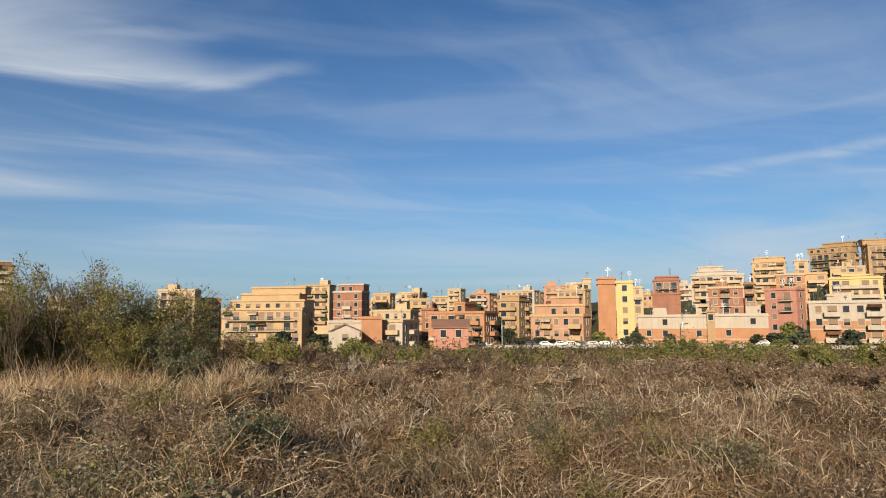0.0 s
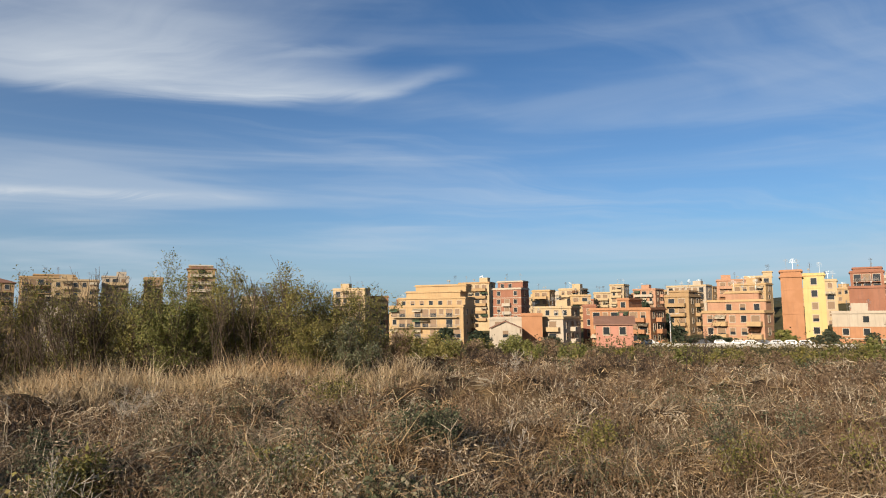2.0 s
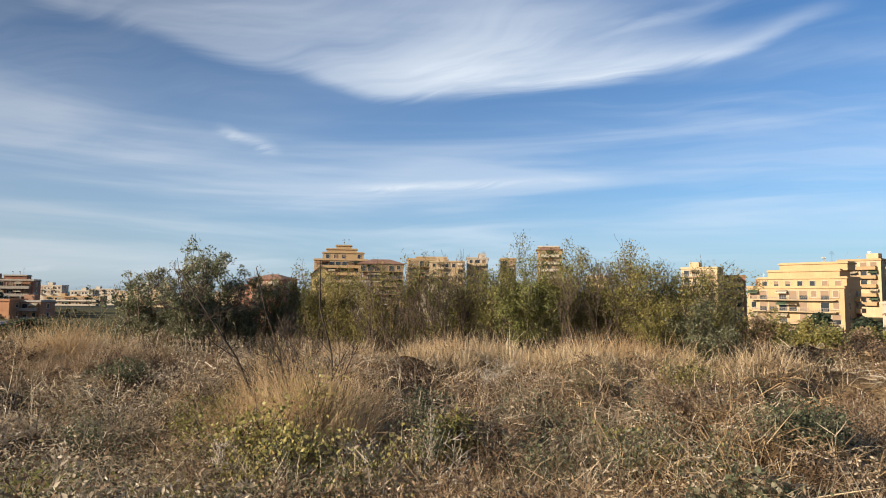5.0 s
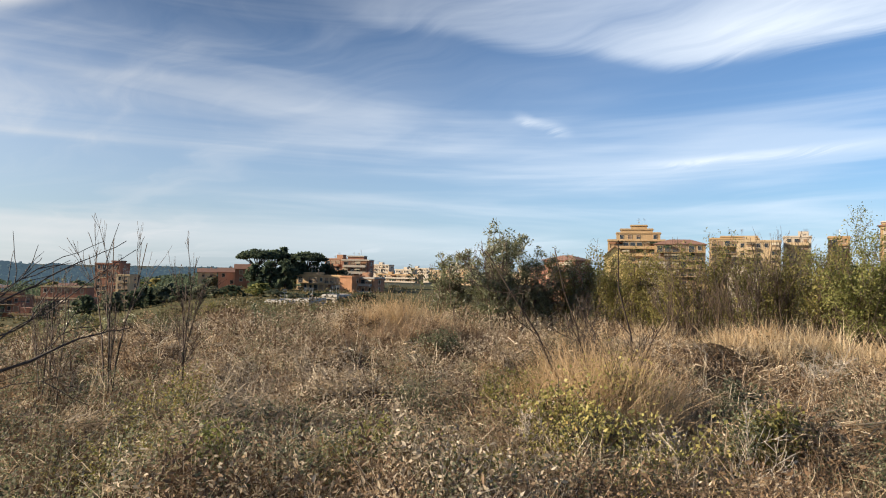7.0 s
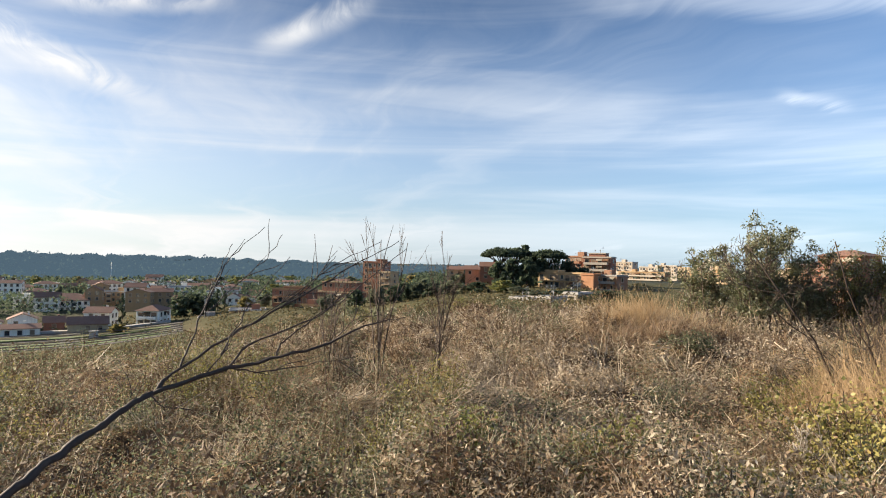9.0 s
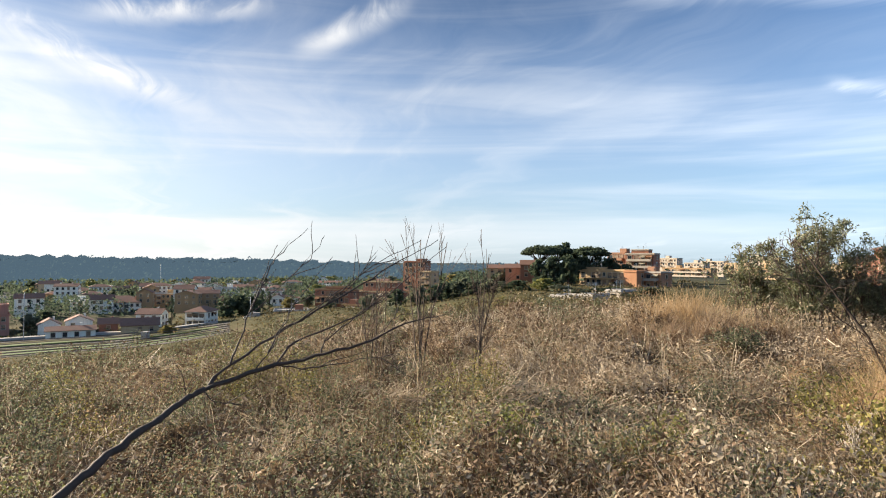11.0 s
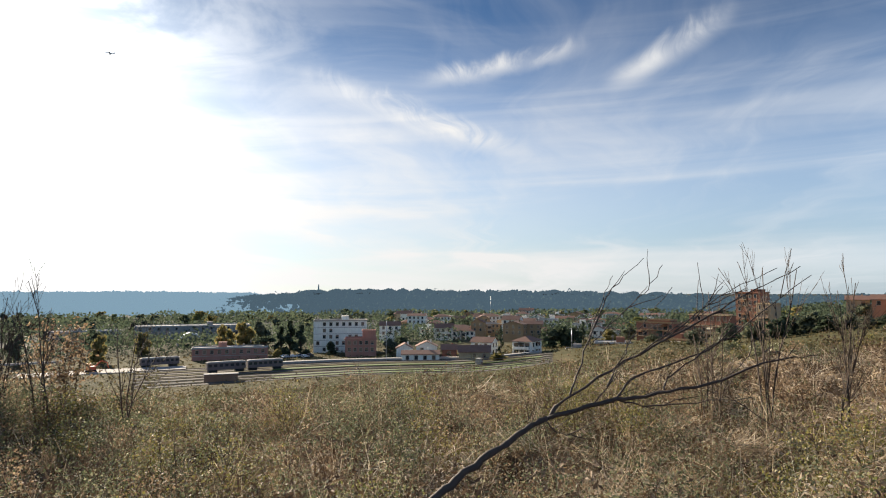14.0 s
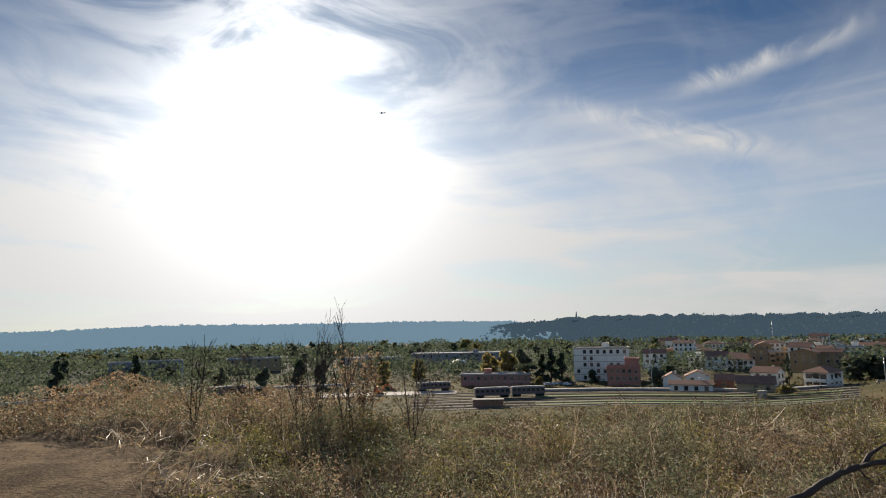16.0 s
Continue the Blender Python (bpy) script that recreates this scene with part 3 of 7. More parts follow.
def ground_cover():
    # tussocks of dry grass: blades that spring outwards and hang over
    m, per = 10000, 20
    x, y, r, a = spread(m, 1.7, 46)
    keep = (path_mask(x, y) < 0.15) & (rng.rand(m) < (1.0 - 0.85 * green_field(x, y)) * dryness(x, y))
    x, y, r = x[keep], y[keep], r[keep]
    m = len(x)
    R = (0.10 + 0.26 * rng.rand(m) ** 2) * (1 + r / 40)
    H = (0.09 + 0.24 * rng.rand(m) ** 1.8) * (0.6 + 0.9 * fbm(x / 2.5, y / 2.5, 61))
    turn = 2 * np.pi * rng.rand(m)
    k = np.repeat(np.arange(m), per)
    n = len(k)
    ang = 2 * np.pi * rng.rand(n)
    q = rng.rand(n) ** 0.7
    bx, by = x[k] + np.cos(ang) * R[k] * q * 0.5, y[k] + np.sin(ang) * R[k] * q * 0.5
    t = np.radians(8 + 78 * q)
    d = np.stack([np.sin(t) * np.cos(ang) + 0.35 * np.cos(turn[k]), np.sin(t) * np.sin(ang) + 0.35 * np.sin(turn[k]), np.cos(t)], 1)
    d /= np.linalg.norm(d, axis=1, keepdims=True)
    L = H[k] * (0.6 + 0.9 * rng.rand(n))
    Wd = np.maximum(0.003 + 0.004 * rng.rand(n), r[k] * (0.0009 + 0.0012 * rng.rand(n) ** 2))
    stuff("dry_grass", blades_mesh("dry_grass", np.stack([bx, by, height(bx, by) - 0.02], 1), d, L, Wd, 0.1 + 0.45 * rng.rand(n), M_STRAW),
          "matted straw-coloured tussocks of dry grass over the field", "dry grass")
    # loose straws over it
    n = 200000
    x, y, r, a = spread(n, 1.6, 60)
    keep = (path_mask(x, y) < 0.4 * rng.rand(n) + 0.1) & (rng.rand(n) < (0.85 - 0.75 * green_field(x, y)) * dryness(x, y)) & (rng.rand(n) < 2.6 * (fbm(x / 0.8, y / 0.8, 55) - 0.25))
    x, y, r = x[keep], y[keep], r[keep]
    n = len(x)
    z0 = height(x, y) + 0.22 * rng.rand(n) ** 1.5
    L = 0.12 + 0.36 * rng.rand(n) ** 1.8
    Wd = np.maximum(0.002 + 0.0022 * rng.rand(n), r * (0.0007 + 0.0006 * rng.rand(n)))
    stuff("loose_straw", blades_mesh("loose_straw", np.stack([x, y, z0], 1), upward(n, 30, 110, 0.15), L, Wd, 0.05 + 0.3 * rng.rand(n), M_STRAW),
          "loose bleached straws lying over the tussocks", "dry grass")
    # weathered mats that hang over the hummocks, all combed the same way within a mat
    m, per = 7000, 24
    x, y, r, a = spread(m, 5.0, 44, -196, 46)
    keep = (path_mask(x, y) < 0.1) & (rng.rand(m) < 0.15 + 0.85 * np.clip(1 - np.abs(a + 85) / 50, 0, 1))
    x, y, r = x[keep], y[keep], r[keep]
    m = len(x)
    turn = 2 * np.pi * fbm(x / 2.0, y / 2.0, 151) * 2
    size = (0.16 + 0.22 * rng.rand(m)) * (1 + r / 45)
    k = np.repeat(np.arange(m), per)
    n = len(k)
    bx, by = x[k] + rng.normal(size=n) * size[k] * 0.45, y[k] + rng.normal(size=n) * size[k] * 0.45
    ang = turn[k] + rng.normal(size=n) * 0.55
    t = np.radians(38 + 55 * rng.rand(n))
    d = np.stack([np.sin(t) * np.cos(ang), np.sin(t) * np.sin(ang), np.cos(t)], 1)
    L = size[k] * (0.7 + 1.0 * rng.rand(n))
    stuff("dry_grass", blades_mesh("dry_grass", np.stack([bx, by, height(bx, by) + 0.16 * rng.rand(n)], 1), d, L, np.maximum(0.004, r[k] * (0.0009 + 0.0012 * rng.rand(n) ** 2)), 0.25 + 0.4 * rng.rand(n), M_MAT),
          "weathered grey-tan grass mats combed over the hummocks", "dry grass")
    # pale dead weeds: upright stems, each with a few short side twigs
    m = 7500
    x, y, r, a = spread(m, 2.2, 22, -178, 40)
    keep = (path_mask(x, y) < 0.1) & (rng.rand(m) < np.clip((fbm(x / 1.1, y / 1.1, 163) - 0.36) * 4, 0, 1) * dryness(x, y) ** 0.5)
    x, y, r = x[keep], y[keep], r[keep]
    m = len(x)
    root = np.stack([x, y, height(x, y)], 1)
    d0 = upward(m, 2, 38)
    L0 = (0.22 + 0.36 * rng.rand(m) ** 1.5) * (0.7 + 0.7 * fbm(x / 2, y / 2, 167))
    roots, dirs, lens, rs = [root], [d0], [L0], [r]
    for _ in range(3):
        f = 0.35 + 0.5 * rng.rand(m)
        roots.append(root + d0 * (L0 * f)[:, None] * 0.97)
        w = d0 + rng.normal(size=(m, 3)) * 0.55
        dirs.append(w / np.linalg.norm(w, axis=1, keepdims=True))
        lens.append(L0 * (0.2 + 0.3 * rng.rand(m)))
        rs.append(r)
    root, d0, L0, r = np.concatenate(roots), np.concatenate(dirs), np.concatenate(lens), np.concatenate(rs)
    stuff("dead_stalks", blades_mesh("dead_stalks", root, d0, L0, np.maximum(0.0035, r * 0.0011), 0.04 * rng.rand(len(root)), M_MAT),
          "pale branching dead weeds standing over the brambles", "dead stalks")
    # bramble leaves
    n = 360000
    x, y, r, a = spread(n, 1.7, 45)
    gf = green_field(x, y)
    keep = (path_mask(x, y) < 0.3) & (rng.rand(n) < 0.06 + 0.55 * gf)
    x, y, r, gf = x[keep], y[keep], r[keep], gf[keep]
    n = len(x)
    top = (0.07 + 0.20 * gf) * np.clip((fbm(x / 0.75, y / 0.75, 71, 2) - 0.22) * 2.3, 0.08, 1.3)
    z = height(x, y) + top * (1 - rng.rand(n) ** 2.2)
    size = np.maximum(0.010 + 0.019 * rng.rand(n), r * (0.0011 + 0.0008 * rng.rand(n)))
    stuff("brambles", leaves_mesh("brambles", np.stack([x, y, z], 1), size, M_BRAMBLE, 0.6, 1.35), "low tangled green brambles with some yellowing leaves", "brambles")
    # russet dead leaves and stems
    n = 170000
    x, y, r, a = spread(n, 1.8, 50)
    rust = fbm(x / 2.2, y / 2.2, 87) + 0.14 * np.clip((a + 5) / 25, 0, 1) + 0.07 * np.clip((-120 - a) / 20, 0, 1)
    keep = (path_mask(x, y) < 0.4) & (rng.rand(n) < np.clip((rust - 0.44) * 5, 0.06, 1) * (0.3 + 0.7 * dryness(x, y)))
    x, y, r = x[keep], y[keep], r[keep]
    n = len(x)
    z = height(x, y) + 0.40 * rng.rand(n) * fbm(x / 0.9, y / 0.9, 91)
    stuff("dead_bracken", leaves_mesh("dead_bracken", np.stack([x, y, z], 1), np.maximum(0.014 + 0.02 * rng.rand(n), r * 0.0016), M_RUST, 0.2, 2.2), "withered russet weeds among the grass", "dead weeds")
    # upright dead stalks
    n = 60000
    x, y, r, a = spread(n, 2.0, 40)
    keep = (path_mask(x, y) < 0.3) & (rng.rand(n) < np.clip((fbm(x / 1.7, y / 1.7, 97) - 0.36) * 4, 0, 1) * (0.15 + 0.85 * dryness(x, y)))
    x, y, r = x[keep], y[keep], r[keep]
    n = len(x)
    L = (0.25 + 0.55 * rng.rand(n) ** 2) * (0.7 + 0.6 * fbm(x / 2, y / 2, 12))
    stuff("dead_stalks", blades_mesh("dead_stalks", np.stack([x, y, height(x, y)], 1), upward(n, 2, 35), L, np.maximum(0.003, r * 0.0007), 0.02 + 0.06 * rng.rand(n), M_STEM),
          "thin dark dead stalks standing in the grass", "dead stalks")
    # scrub over the falling slopes
    n = 150000
    x, y, r, a = spread(n, 32, 330, -196, 42)
    lump = fbm(x / 6, y / 6, 33)
    keep = (rng.rand(n) < np.clip((lump - 0.3 + 0.12 * (a < -112)) * 4, 0.05, 1)) & ~((r > 150) & (a > -75)) & ~((r > 202) & (r < 264) & (a < -114) & (a > -150))
    x, y, r, lump = x[keep], y[keep], r[keep], lump[keep]
    n = len(x)
    z = height(x, y) + np.clip(lump - 0.35, 0.05, 1) * 4.5 * rng.rand(n)
    stuff("scrub", leaves_mesh("scrub", np.stack([x, y, z], 1), r * (0.0018 + 0.0018 * rng.rand(n)), M_SCRUB, 0.3, 1.3), "rough scrub of brambles and bushes on the slopes", "scrub")
    # seed heads on stalks, thickest on the sunward side
    n = 3400
    x, y, r, a = spread(n, 3.5, 15, -174, -108)
    keep = path_mask(x, y) < 0.1
    x, y, r = x[keep], y[keep], r[keep]
    n = len(x)
    z = height(x, y) + 0.35 + 0.4 * rng.rand(n)
    stuff("seed_heads", leaves_mesh("seed_heads", np.stack([x, y, z], 1), np.maximum(0.014, r * 0.0022), M_STEM, 0.0, 1.2), "dark dry seed heads above the brambles", "seed heads")

    # the heaped bramble hedge that closes the field towards the sun
    n = 90000
    x, y, r, a = spread(n, 10.5, 18.5, -190, -140)
    top = np.interp(a, [-190, -176, -168, -158, -150, -140], [0.85, 0.85, 0.66, 0.5, 0.4, 0.2]) * (0.35 + 1.1 * fbm(x / 0.9, y / 0.9, 131))
    back = np.clip((r - np.interp(a, [-186, -178, -170, -160], [14.2, 13.2, 11.5, 10.5])) / 1.5, 0, 1)
    keep = (path_mask(x, y) < 0.1) & (rng.rand(n) < back)
    x, y, r, top, a = x[keep], y[keep], r[keep], (top * back)[keep], a[keep]
    at = np.stack([x, y, height(x, y) + top * (1 - rng.rand(len(x)) ** 2)], 1)
    brown = fbm(x / 1.3, y / 1.3, 133) + 0.25 * rng.rand(len(x)) > 0.62
    stuff("brambles", leaves_mesh("brambles", at[~brown], r[~brown] * (0.0014 + 0.0012 * rng.rand((~brown).sum())), M_BRAMBLE, 0.5, 1.4), "heaped green bramble hedge closing the field", "brambles")
    stuff("dead_bracken", leaves_mesh("dead_bracken", at[brown], r[brown] * (0.0014 + 0.0012 * rng.rand(brown.sum())), M_RUST, 0.2, 2.0), "withered brown weeds grown through the bramble hedge", "dead weeds")


ground_cover()


def weed_mounds():
    """The rounded clumps that the field is made of, with deep shade between them: leaves in a shell, stems that stick out of it."""
    m = 2700
    x, y, r, a = spread(m, 3.0, 34, -186, 42)
    bare = (path_mask(x, y) > 0.02) | (smooth_side(x, y) > 0.4)
    x, y, r, a = x[~bare], y[~bare], r[~bare], a[~bare]
    m = len(x)
    R = (0.16 + 0.30 * rng.rand(m) ** 1.4) * (0.75 + r / 16)
    H = (0.16 + 0.30 * rng.rand(m)) * (0.75 + r / 40) * (0.6 + 0.8 * fbm(x / 3, y / 3, 171))
    H = H * np.interp(a, [-110, -70, -45], [1.75, 1.5, 0.95])
    sunward = np.clip((-85 - a) / 35, 0, 1)
    townward = np.clip((a + 50) / 30, 0, 1)
    pick = fbm(x / 2.4, y / 2.4, 177) * 0.75 + 0.25 * rng.rand(m)
    green = pick < 0.47 + 0.20 * sunward - 0.05 * townward
    twiggy = rng.rand(m) < 0.30 + 0.06 * sunward
    green &= ~twiggy
    brown = ~green & ~twiggy & (pick > 0.62 - 0.11 * townward)
    for name, label, category, sel, leaf, stem, per, long in (
            ("brambles", "mounded bramble clumps with small green and yellow leaves", "brambles", green, M_BRAMBLE, M_STEM, 300, 1.3),
            ("dead_weeds", "mounded clumps of withered brown weeds", "dead weeds", brown, M_RUST, M_STEM, 220, 2.0),
            ("dry_weeds", "mounded clumps of weathered tan weeds", "dry weeds", ~green & ~brown & ~twiggy, M_MAT, M_MAT, 220, 2.4),
            ("dead_weeds", "dark twiggy clumps of dead weeds", "dead weeds", twiggy, M_STEM, M_MAT, 200, 3.2)):
        k = np.repeat(np.nonzero(sel)[0], per)
        n = len(k)
        d = rng.normal(size=(n, 3))
        d[:, 2] = np.abs(d[:, 2]) * 1.1 - 0.25
        d /= np.linalg.norm(d, axis=1, keepdims=True)
        lump = 0.72 + 0.56 * vnoise(d[:, 0] * 2.6 + k * 3.1, d[:, 1] * 2.6 + d[:, 2] * 2.0 + k * 1.7, 5)
        q = (1 - 0.45 * rng.rand(n) ** 2) * lump
        lx, ly = x[k] + d[:, 0] * R[k] * q, y[k] + d[:, 1] * R[k] * q
        lz = height(x, y)[k] * 0.5 + height(lx, ly) * 0.5 + np.maximum(0.01, H[k] * (0.12 + d[:, 2]) * q)
        stuff(name, leaves_mesh(name, np.stack([lx, ly, lz], 1), np.maximum(0.009 + 0.013 * rng.rand(n), r[k] * (0.0012 + 0.0010 * rng.rand(n))), leaf, 0.4, long), label, category)
        k = np.repeat(np.nonzero(sel)[0], 12)
        n = len(k)
        d = upward(n, 3, 68)
        L = np.sqrt((R[k] * np.hypot(d[:, 0], d[:, 1])) ** 2 + (H[k] * d[:, 2]) ** 2) * (0.9 + 0.55 * rng.rand(n))
        bx, by = x[k] + rng.normal(size=n) * R[k] * 0.3, y[k] + rng.normal(size=n) * R[k] * 0.3
        stuff("dead_stalks", blades_mesh("dead_stalks", np.stack([bx, by, height(bx, by)], 1), d, L, np.maximum(0.0035, r[k] * 0.001), 0.15 * rng.rand(n), stem), "dry stalks that stick out of the weed clumps", "dead stalks")


weed_mounds()


def tall_clump(name, label, az, r, wide, deep, n, tall, mt, category="tall grass", lean=22):
    """A stand of tall dry grass, wide and deep in metres."""
    m = max(6, n // 26)
    u, v = rng.normal(size=m) * wide / 2, rng.normal(size=m) * deep / 2
    c, s = math.cos(radians(az)), math.sin(radians(az))
    cx, cy = r * s, r * c
    tip = (0.35 + 0.75 * rng.rand(m)) * np.exp(-0.35 * (u / wide) ** 2)
    way = rng.normal(size=(m, 2)) * 0.28
    k = np.repeat(np.arange(m), n // m)
    n = len(k)
    x = cx + u[k] * c + v[k] * s + rng.normal(size=n) * 0.07
    y = cy - u[k] * s + v[k] * c + rng.normal(size=n) * 0.07
    rr = np.hypot(x, y)
    d = upward(n, 1, lean)
    d[:, :2] += way[k]
    d /= np.linalg.norm(d, axis=1, keepdims=True)
    L = tall * tip[k] * (0.45 + 0.65 * rng.rand(n))
    me = blades_mesh(name, np.stack([x, y, height(x, y) - 0.02], 1), d, L, np.maximum(0.003, rr * 0.00065), 0.05 + 0.35 * rng.rand(n) ** 2, mt)
    return stuff(name, me, label, category)

# ---- buildings: builders ----
EYE_Z = 1.6


def box(bm, x0, x1, y0, y1, z0, z1, mi=0):
    vs = [bm.verts.new(v) for v in ((x0, y0, z0), (x1, y0, z0), (x1, y1, z0), (x0, y1, z0), (x0, y0, z1), (x1, y0, z1), (x1, y1, z1), (x0, y1, z1))]
    for q in ((3, 2, 1, 0), (4, 5, 6, 7), (0, 1, 5, 4), (1, 2, 6, 5), (2, 3, 7, 6), (3, 0, 4, 7)):
        f = bm.faces.new([vs[i] for i in q])
        f.material_index = mi


def done(bm, name, *mats):
    me = bpy.data.meshes.new(name)
    bm.to_mesh(me)
    bm.free()
    for mt in mats:
        me.materials.append(mt)
    return me


def window_mesh(w, h, kind):
    """A window in one piece: raised surround, deep reveal, set-back pane, and a shutter drawn part way."""
    bm = bmesh.new()
    t = 0.14
    z1 = h * (0.45 if kind == 1 else 0.5)

    def ring(x, za, zb, y):
        return [bm.verts.new((sx * x, y, z)) for z in (za, z1, zb) for sx in (-1, 1)]
    rings = [ring(w / 2 + t, -2 * t, h + t, 0.02), ring(w / 2 + t, -2 * t, h + t, -0.12), ring(w / 2, -t * 0.4, h, -0.12), ring(w / 2, -t * 0.4, h, -0.015)]
    order = (0, 1, 3, 5, 4, 2)
    for p_, q_ in zip(rings, rings[1:]):
        for i in range(6):
            a_, b_ = order[i], order[(i + 1) % 6]
            bm.faces.new((p_[a_], p_[b_], q_[b_], q_[a_]))
    v = rings[-1]
    lo = bm.faces.new((v[0], v[1], v[3], v[2]))
    hi = bm.faces.new((v[2], v[3], v[5], v[4]))
    lo.material_index = 2 if kind == 2 else 1
    hi.material_index = 2 if kind in (1, 2) else 1
    bmesh.ops.recalc_face_normals(bm, faces=bm.faces[:])
    return done(bm, "window", M_FRAME, M_GLASS, M_GREENSHUT if kind == 3 else M_SHUTTER)


WINDOWS = [window_mesh(1.25, 1.5, k) for k in range(4)]
DOORS = [window_mesh(1.9, 2.25, k) for k in range(3)]
SMALLWIN = window_mesh(0.8, 0.9, 0)


def dish_mesh():
    bm = bmesh.new()
    bmesh.ops.create_cone(bm, cap_ends=False, segments=12, radius1=0.05, radius2=0.28, depth=0.12, matrix=Matrix.Translation((0, -0.3, 1.5)) @ Matrix.Rotation(radians(70), 4, "X"))
    box(bm, -0.04, 0.04, -0.1, -0.02, 0, 1.6)
    box(bm, -0.02, 0.02, -0.75, -0.1, 1.42, 1.47)
    return done(bm, "satellite_dish", M_CONCRETE)


def antenna_mesh():
    bm = bmesh.new()
    box(bm, -0.03, 0.03, -0.03, 0.03, 0, 3.2)
    for k, z in enumerate((2.3, 2.6, 2.9, 3.15)):
        box(bm, -0.75 + 0.1 * k, 0.75 - 0.1 * k, -0.02, 0.02, z, z + 0.04)
    box(bm, -0.02, 0.02, -0.7, 0.7, 2.75, 2.79)
    return done(bm, "antenna", M_METAL)


DISH, ANTENNA = dish_mesh(), antenna_mesh()


def child(name, me, parent, loc, rz=0.0):
    ob = new(name, me)
    ob.parent = parent
    ob.location = loc
    ob.rotation_euler = (0, 0, rz)
    return ob


def wall_mesh(x0, x1, y0, y1, z0, z1, mt, band=None, bands=()):
    bm = bmesh.new()
    box(bm, x0, x1, y0, y1, z0, z1)
    return done(bm, "wall", mt, band or mt)


def courses(house, x0, x1, y0, y1, mt, bands):
    """A proud string course at each floor."""
    bm = bmesh.new()
    box(bm, x0 - 0.07, x1 + 0.07, y0 - 0.07, y1 + 0.07, -0.14, 0.10)
    me = done(bm, "string_course", mt)
    for z in bands:
        child("string_course", me, house, (0, 0, z))


def roof_mesh(x0, x1, y0, y1, z, mt, rim=0.45):
    """Flat roof: slab with an overhang and a low parapet."""
    bm = bmesh.new()
    o = 0.35
    box(bm, x0 - o, x1 + o, y0 - o, y1 + o, z, z + 0.25)
    for a in ((x0 - 0.1, x1 + 0.1, y0 - 0.1, y0 + 0.12), (x0 - 0.1, x1 + 0.1, y1 - 0.12, y1 + 0.1), (x0 - 0.1, x0 + 0.12, y0 + 0.12, y1 - 0.12), (x1 - 0.12, x1 + 0.1, y0 + 0.12, y1 - 0.12)):
        box(bm, *a, z + 0.25, z + 0.25 + rim)
    return done(bm, "roof", mt)


def hip_mesh(x0, x1, y0, y1, z, rise, mt, o=0.6):
    bm = bmesh.new()
    x0, x1, y0, y1 = x0 - o, x1 + o, y0 - o, y1 + o
    k = min(x1 - x0, y1 - y0) / 2 * 0.98
    box(bm, x0, x1, y0, y1, z, z + 0.18)
    b = [bm.verts.new(v) for v in ((x0, y0, z + 0.18), (x1, y0, z + 0.18), (x1, y1, z + 0.18), (x0, y1, z + 0.18))]
    if x1 - x0 >= y1 - y0:
        t = [bm.verts.new(v) for v in ((x0 + k, (y0 + y1) / 2, z + rise), (x1 - k, (y0 + y1) / 2, z + rise))]
        fs = ((b[0], b[1], t[1], t[0]), (b[1], b[2], t[1]), (b[2], b[3], t[0], t[1]), (b[3], b[0], t[0]))
    else:
        t = [bm.verts.new(v) for v in (((x0 + x1) / 2, y0 + k, z + rise), ((x0 + x1) / 2, y1 - k, z + rise))]
        fs = ((b[0], b[1], t[0]), (b[1], b[2], t[1], t[0]), (b[2], b[3], t[1]), (b[3], b[0], t[0], t[1]))
    for f in fs:
        bm.faces.new(f)
    return done(bm, "roof", mt)


def gable_mesh(x0, x1, y0, y1, z, rise, mt, wall, across=False, o=0.5):
    """Gable roof with its end walls; across: the ridge runs front to back."""
    bm = bmesh.new()
    if across:
        pr = [((x0 - o), z - 0.15), ((x0 + x1) / 2, z + rise), ((x1 + o), z - 0.15)]
        for (a, za), (b, zb) in zip(pr, pr[1:]):
            v = [bm.verts.new(p) for p in ((a, y0 - o, za), (b, y0 - o, zb), (b, y1 + o, zb), (a, y1 + o, za), (a, y0 - o, za + 0.2), (b, y0 - o, zb + 0.2), (b, y1 + o, zb + 0.2), (a, y1 + o, za + 0.2))]
            for q in ((3, 2, 1, 0), (4, 5, 6, 7), (0, 1, 5, 4), (1, 2, 6, 5), (2, 3, 7, 6), (3, 0, 4, 7)):
                bm.faces.new([v[i] for i in q])
        for y in (y0 + 0.002, y1 - 0.002):
            f = bm.faces.new([bm.verts.new(p) for p in ((x0, y, z), (x1, y, z), ((x0 + x1) / 2, y, z + rise))])
            f.material_index = 1
    else:
        pr = [((y0 - o), z - 0.15), ((y0 + y1) / 2, z + rise), ((y1 + o), z - 0.15)]
        for (a, za), (b, zb) in zip(pr, pr[1:]):
            v = [bm.verts.new(p) for p in ((x0 - o, a, za), (x1 + o, a, za), (x1 + o, b, zb), (x0 - o, b, zb), (x0 - o, a, za + 0.2), (x1 + o, a, za + 0.2), (x1 + o, b, zb + 0.2), (x0 - o, b, zb + 0.2))]
            for q in ((3, 2, 1, 0), (4, 5, 6, 7), (0, 1, 5, 4), (1, 2, 6, 5), (2, 3, 7, 6), (3, 0, 4, 7)):
                bm.faces.new([v[i] for i in q])
        for x in (x0 + 0.002, x1 - 0.002):
            f = bm.faces.new([bm.verts.new(p) for p in ((x, y0, z), (x, y1, z), (x, (y0 + y1) / 2, z + rise))])
            f.material_index = 1
    return done(bm, "roof", mt, wall)


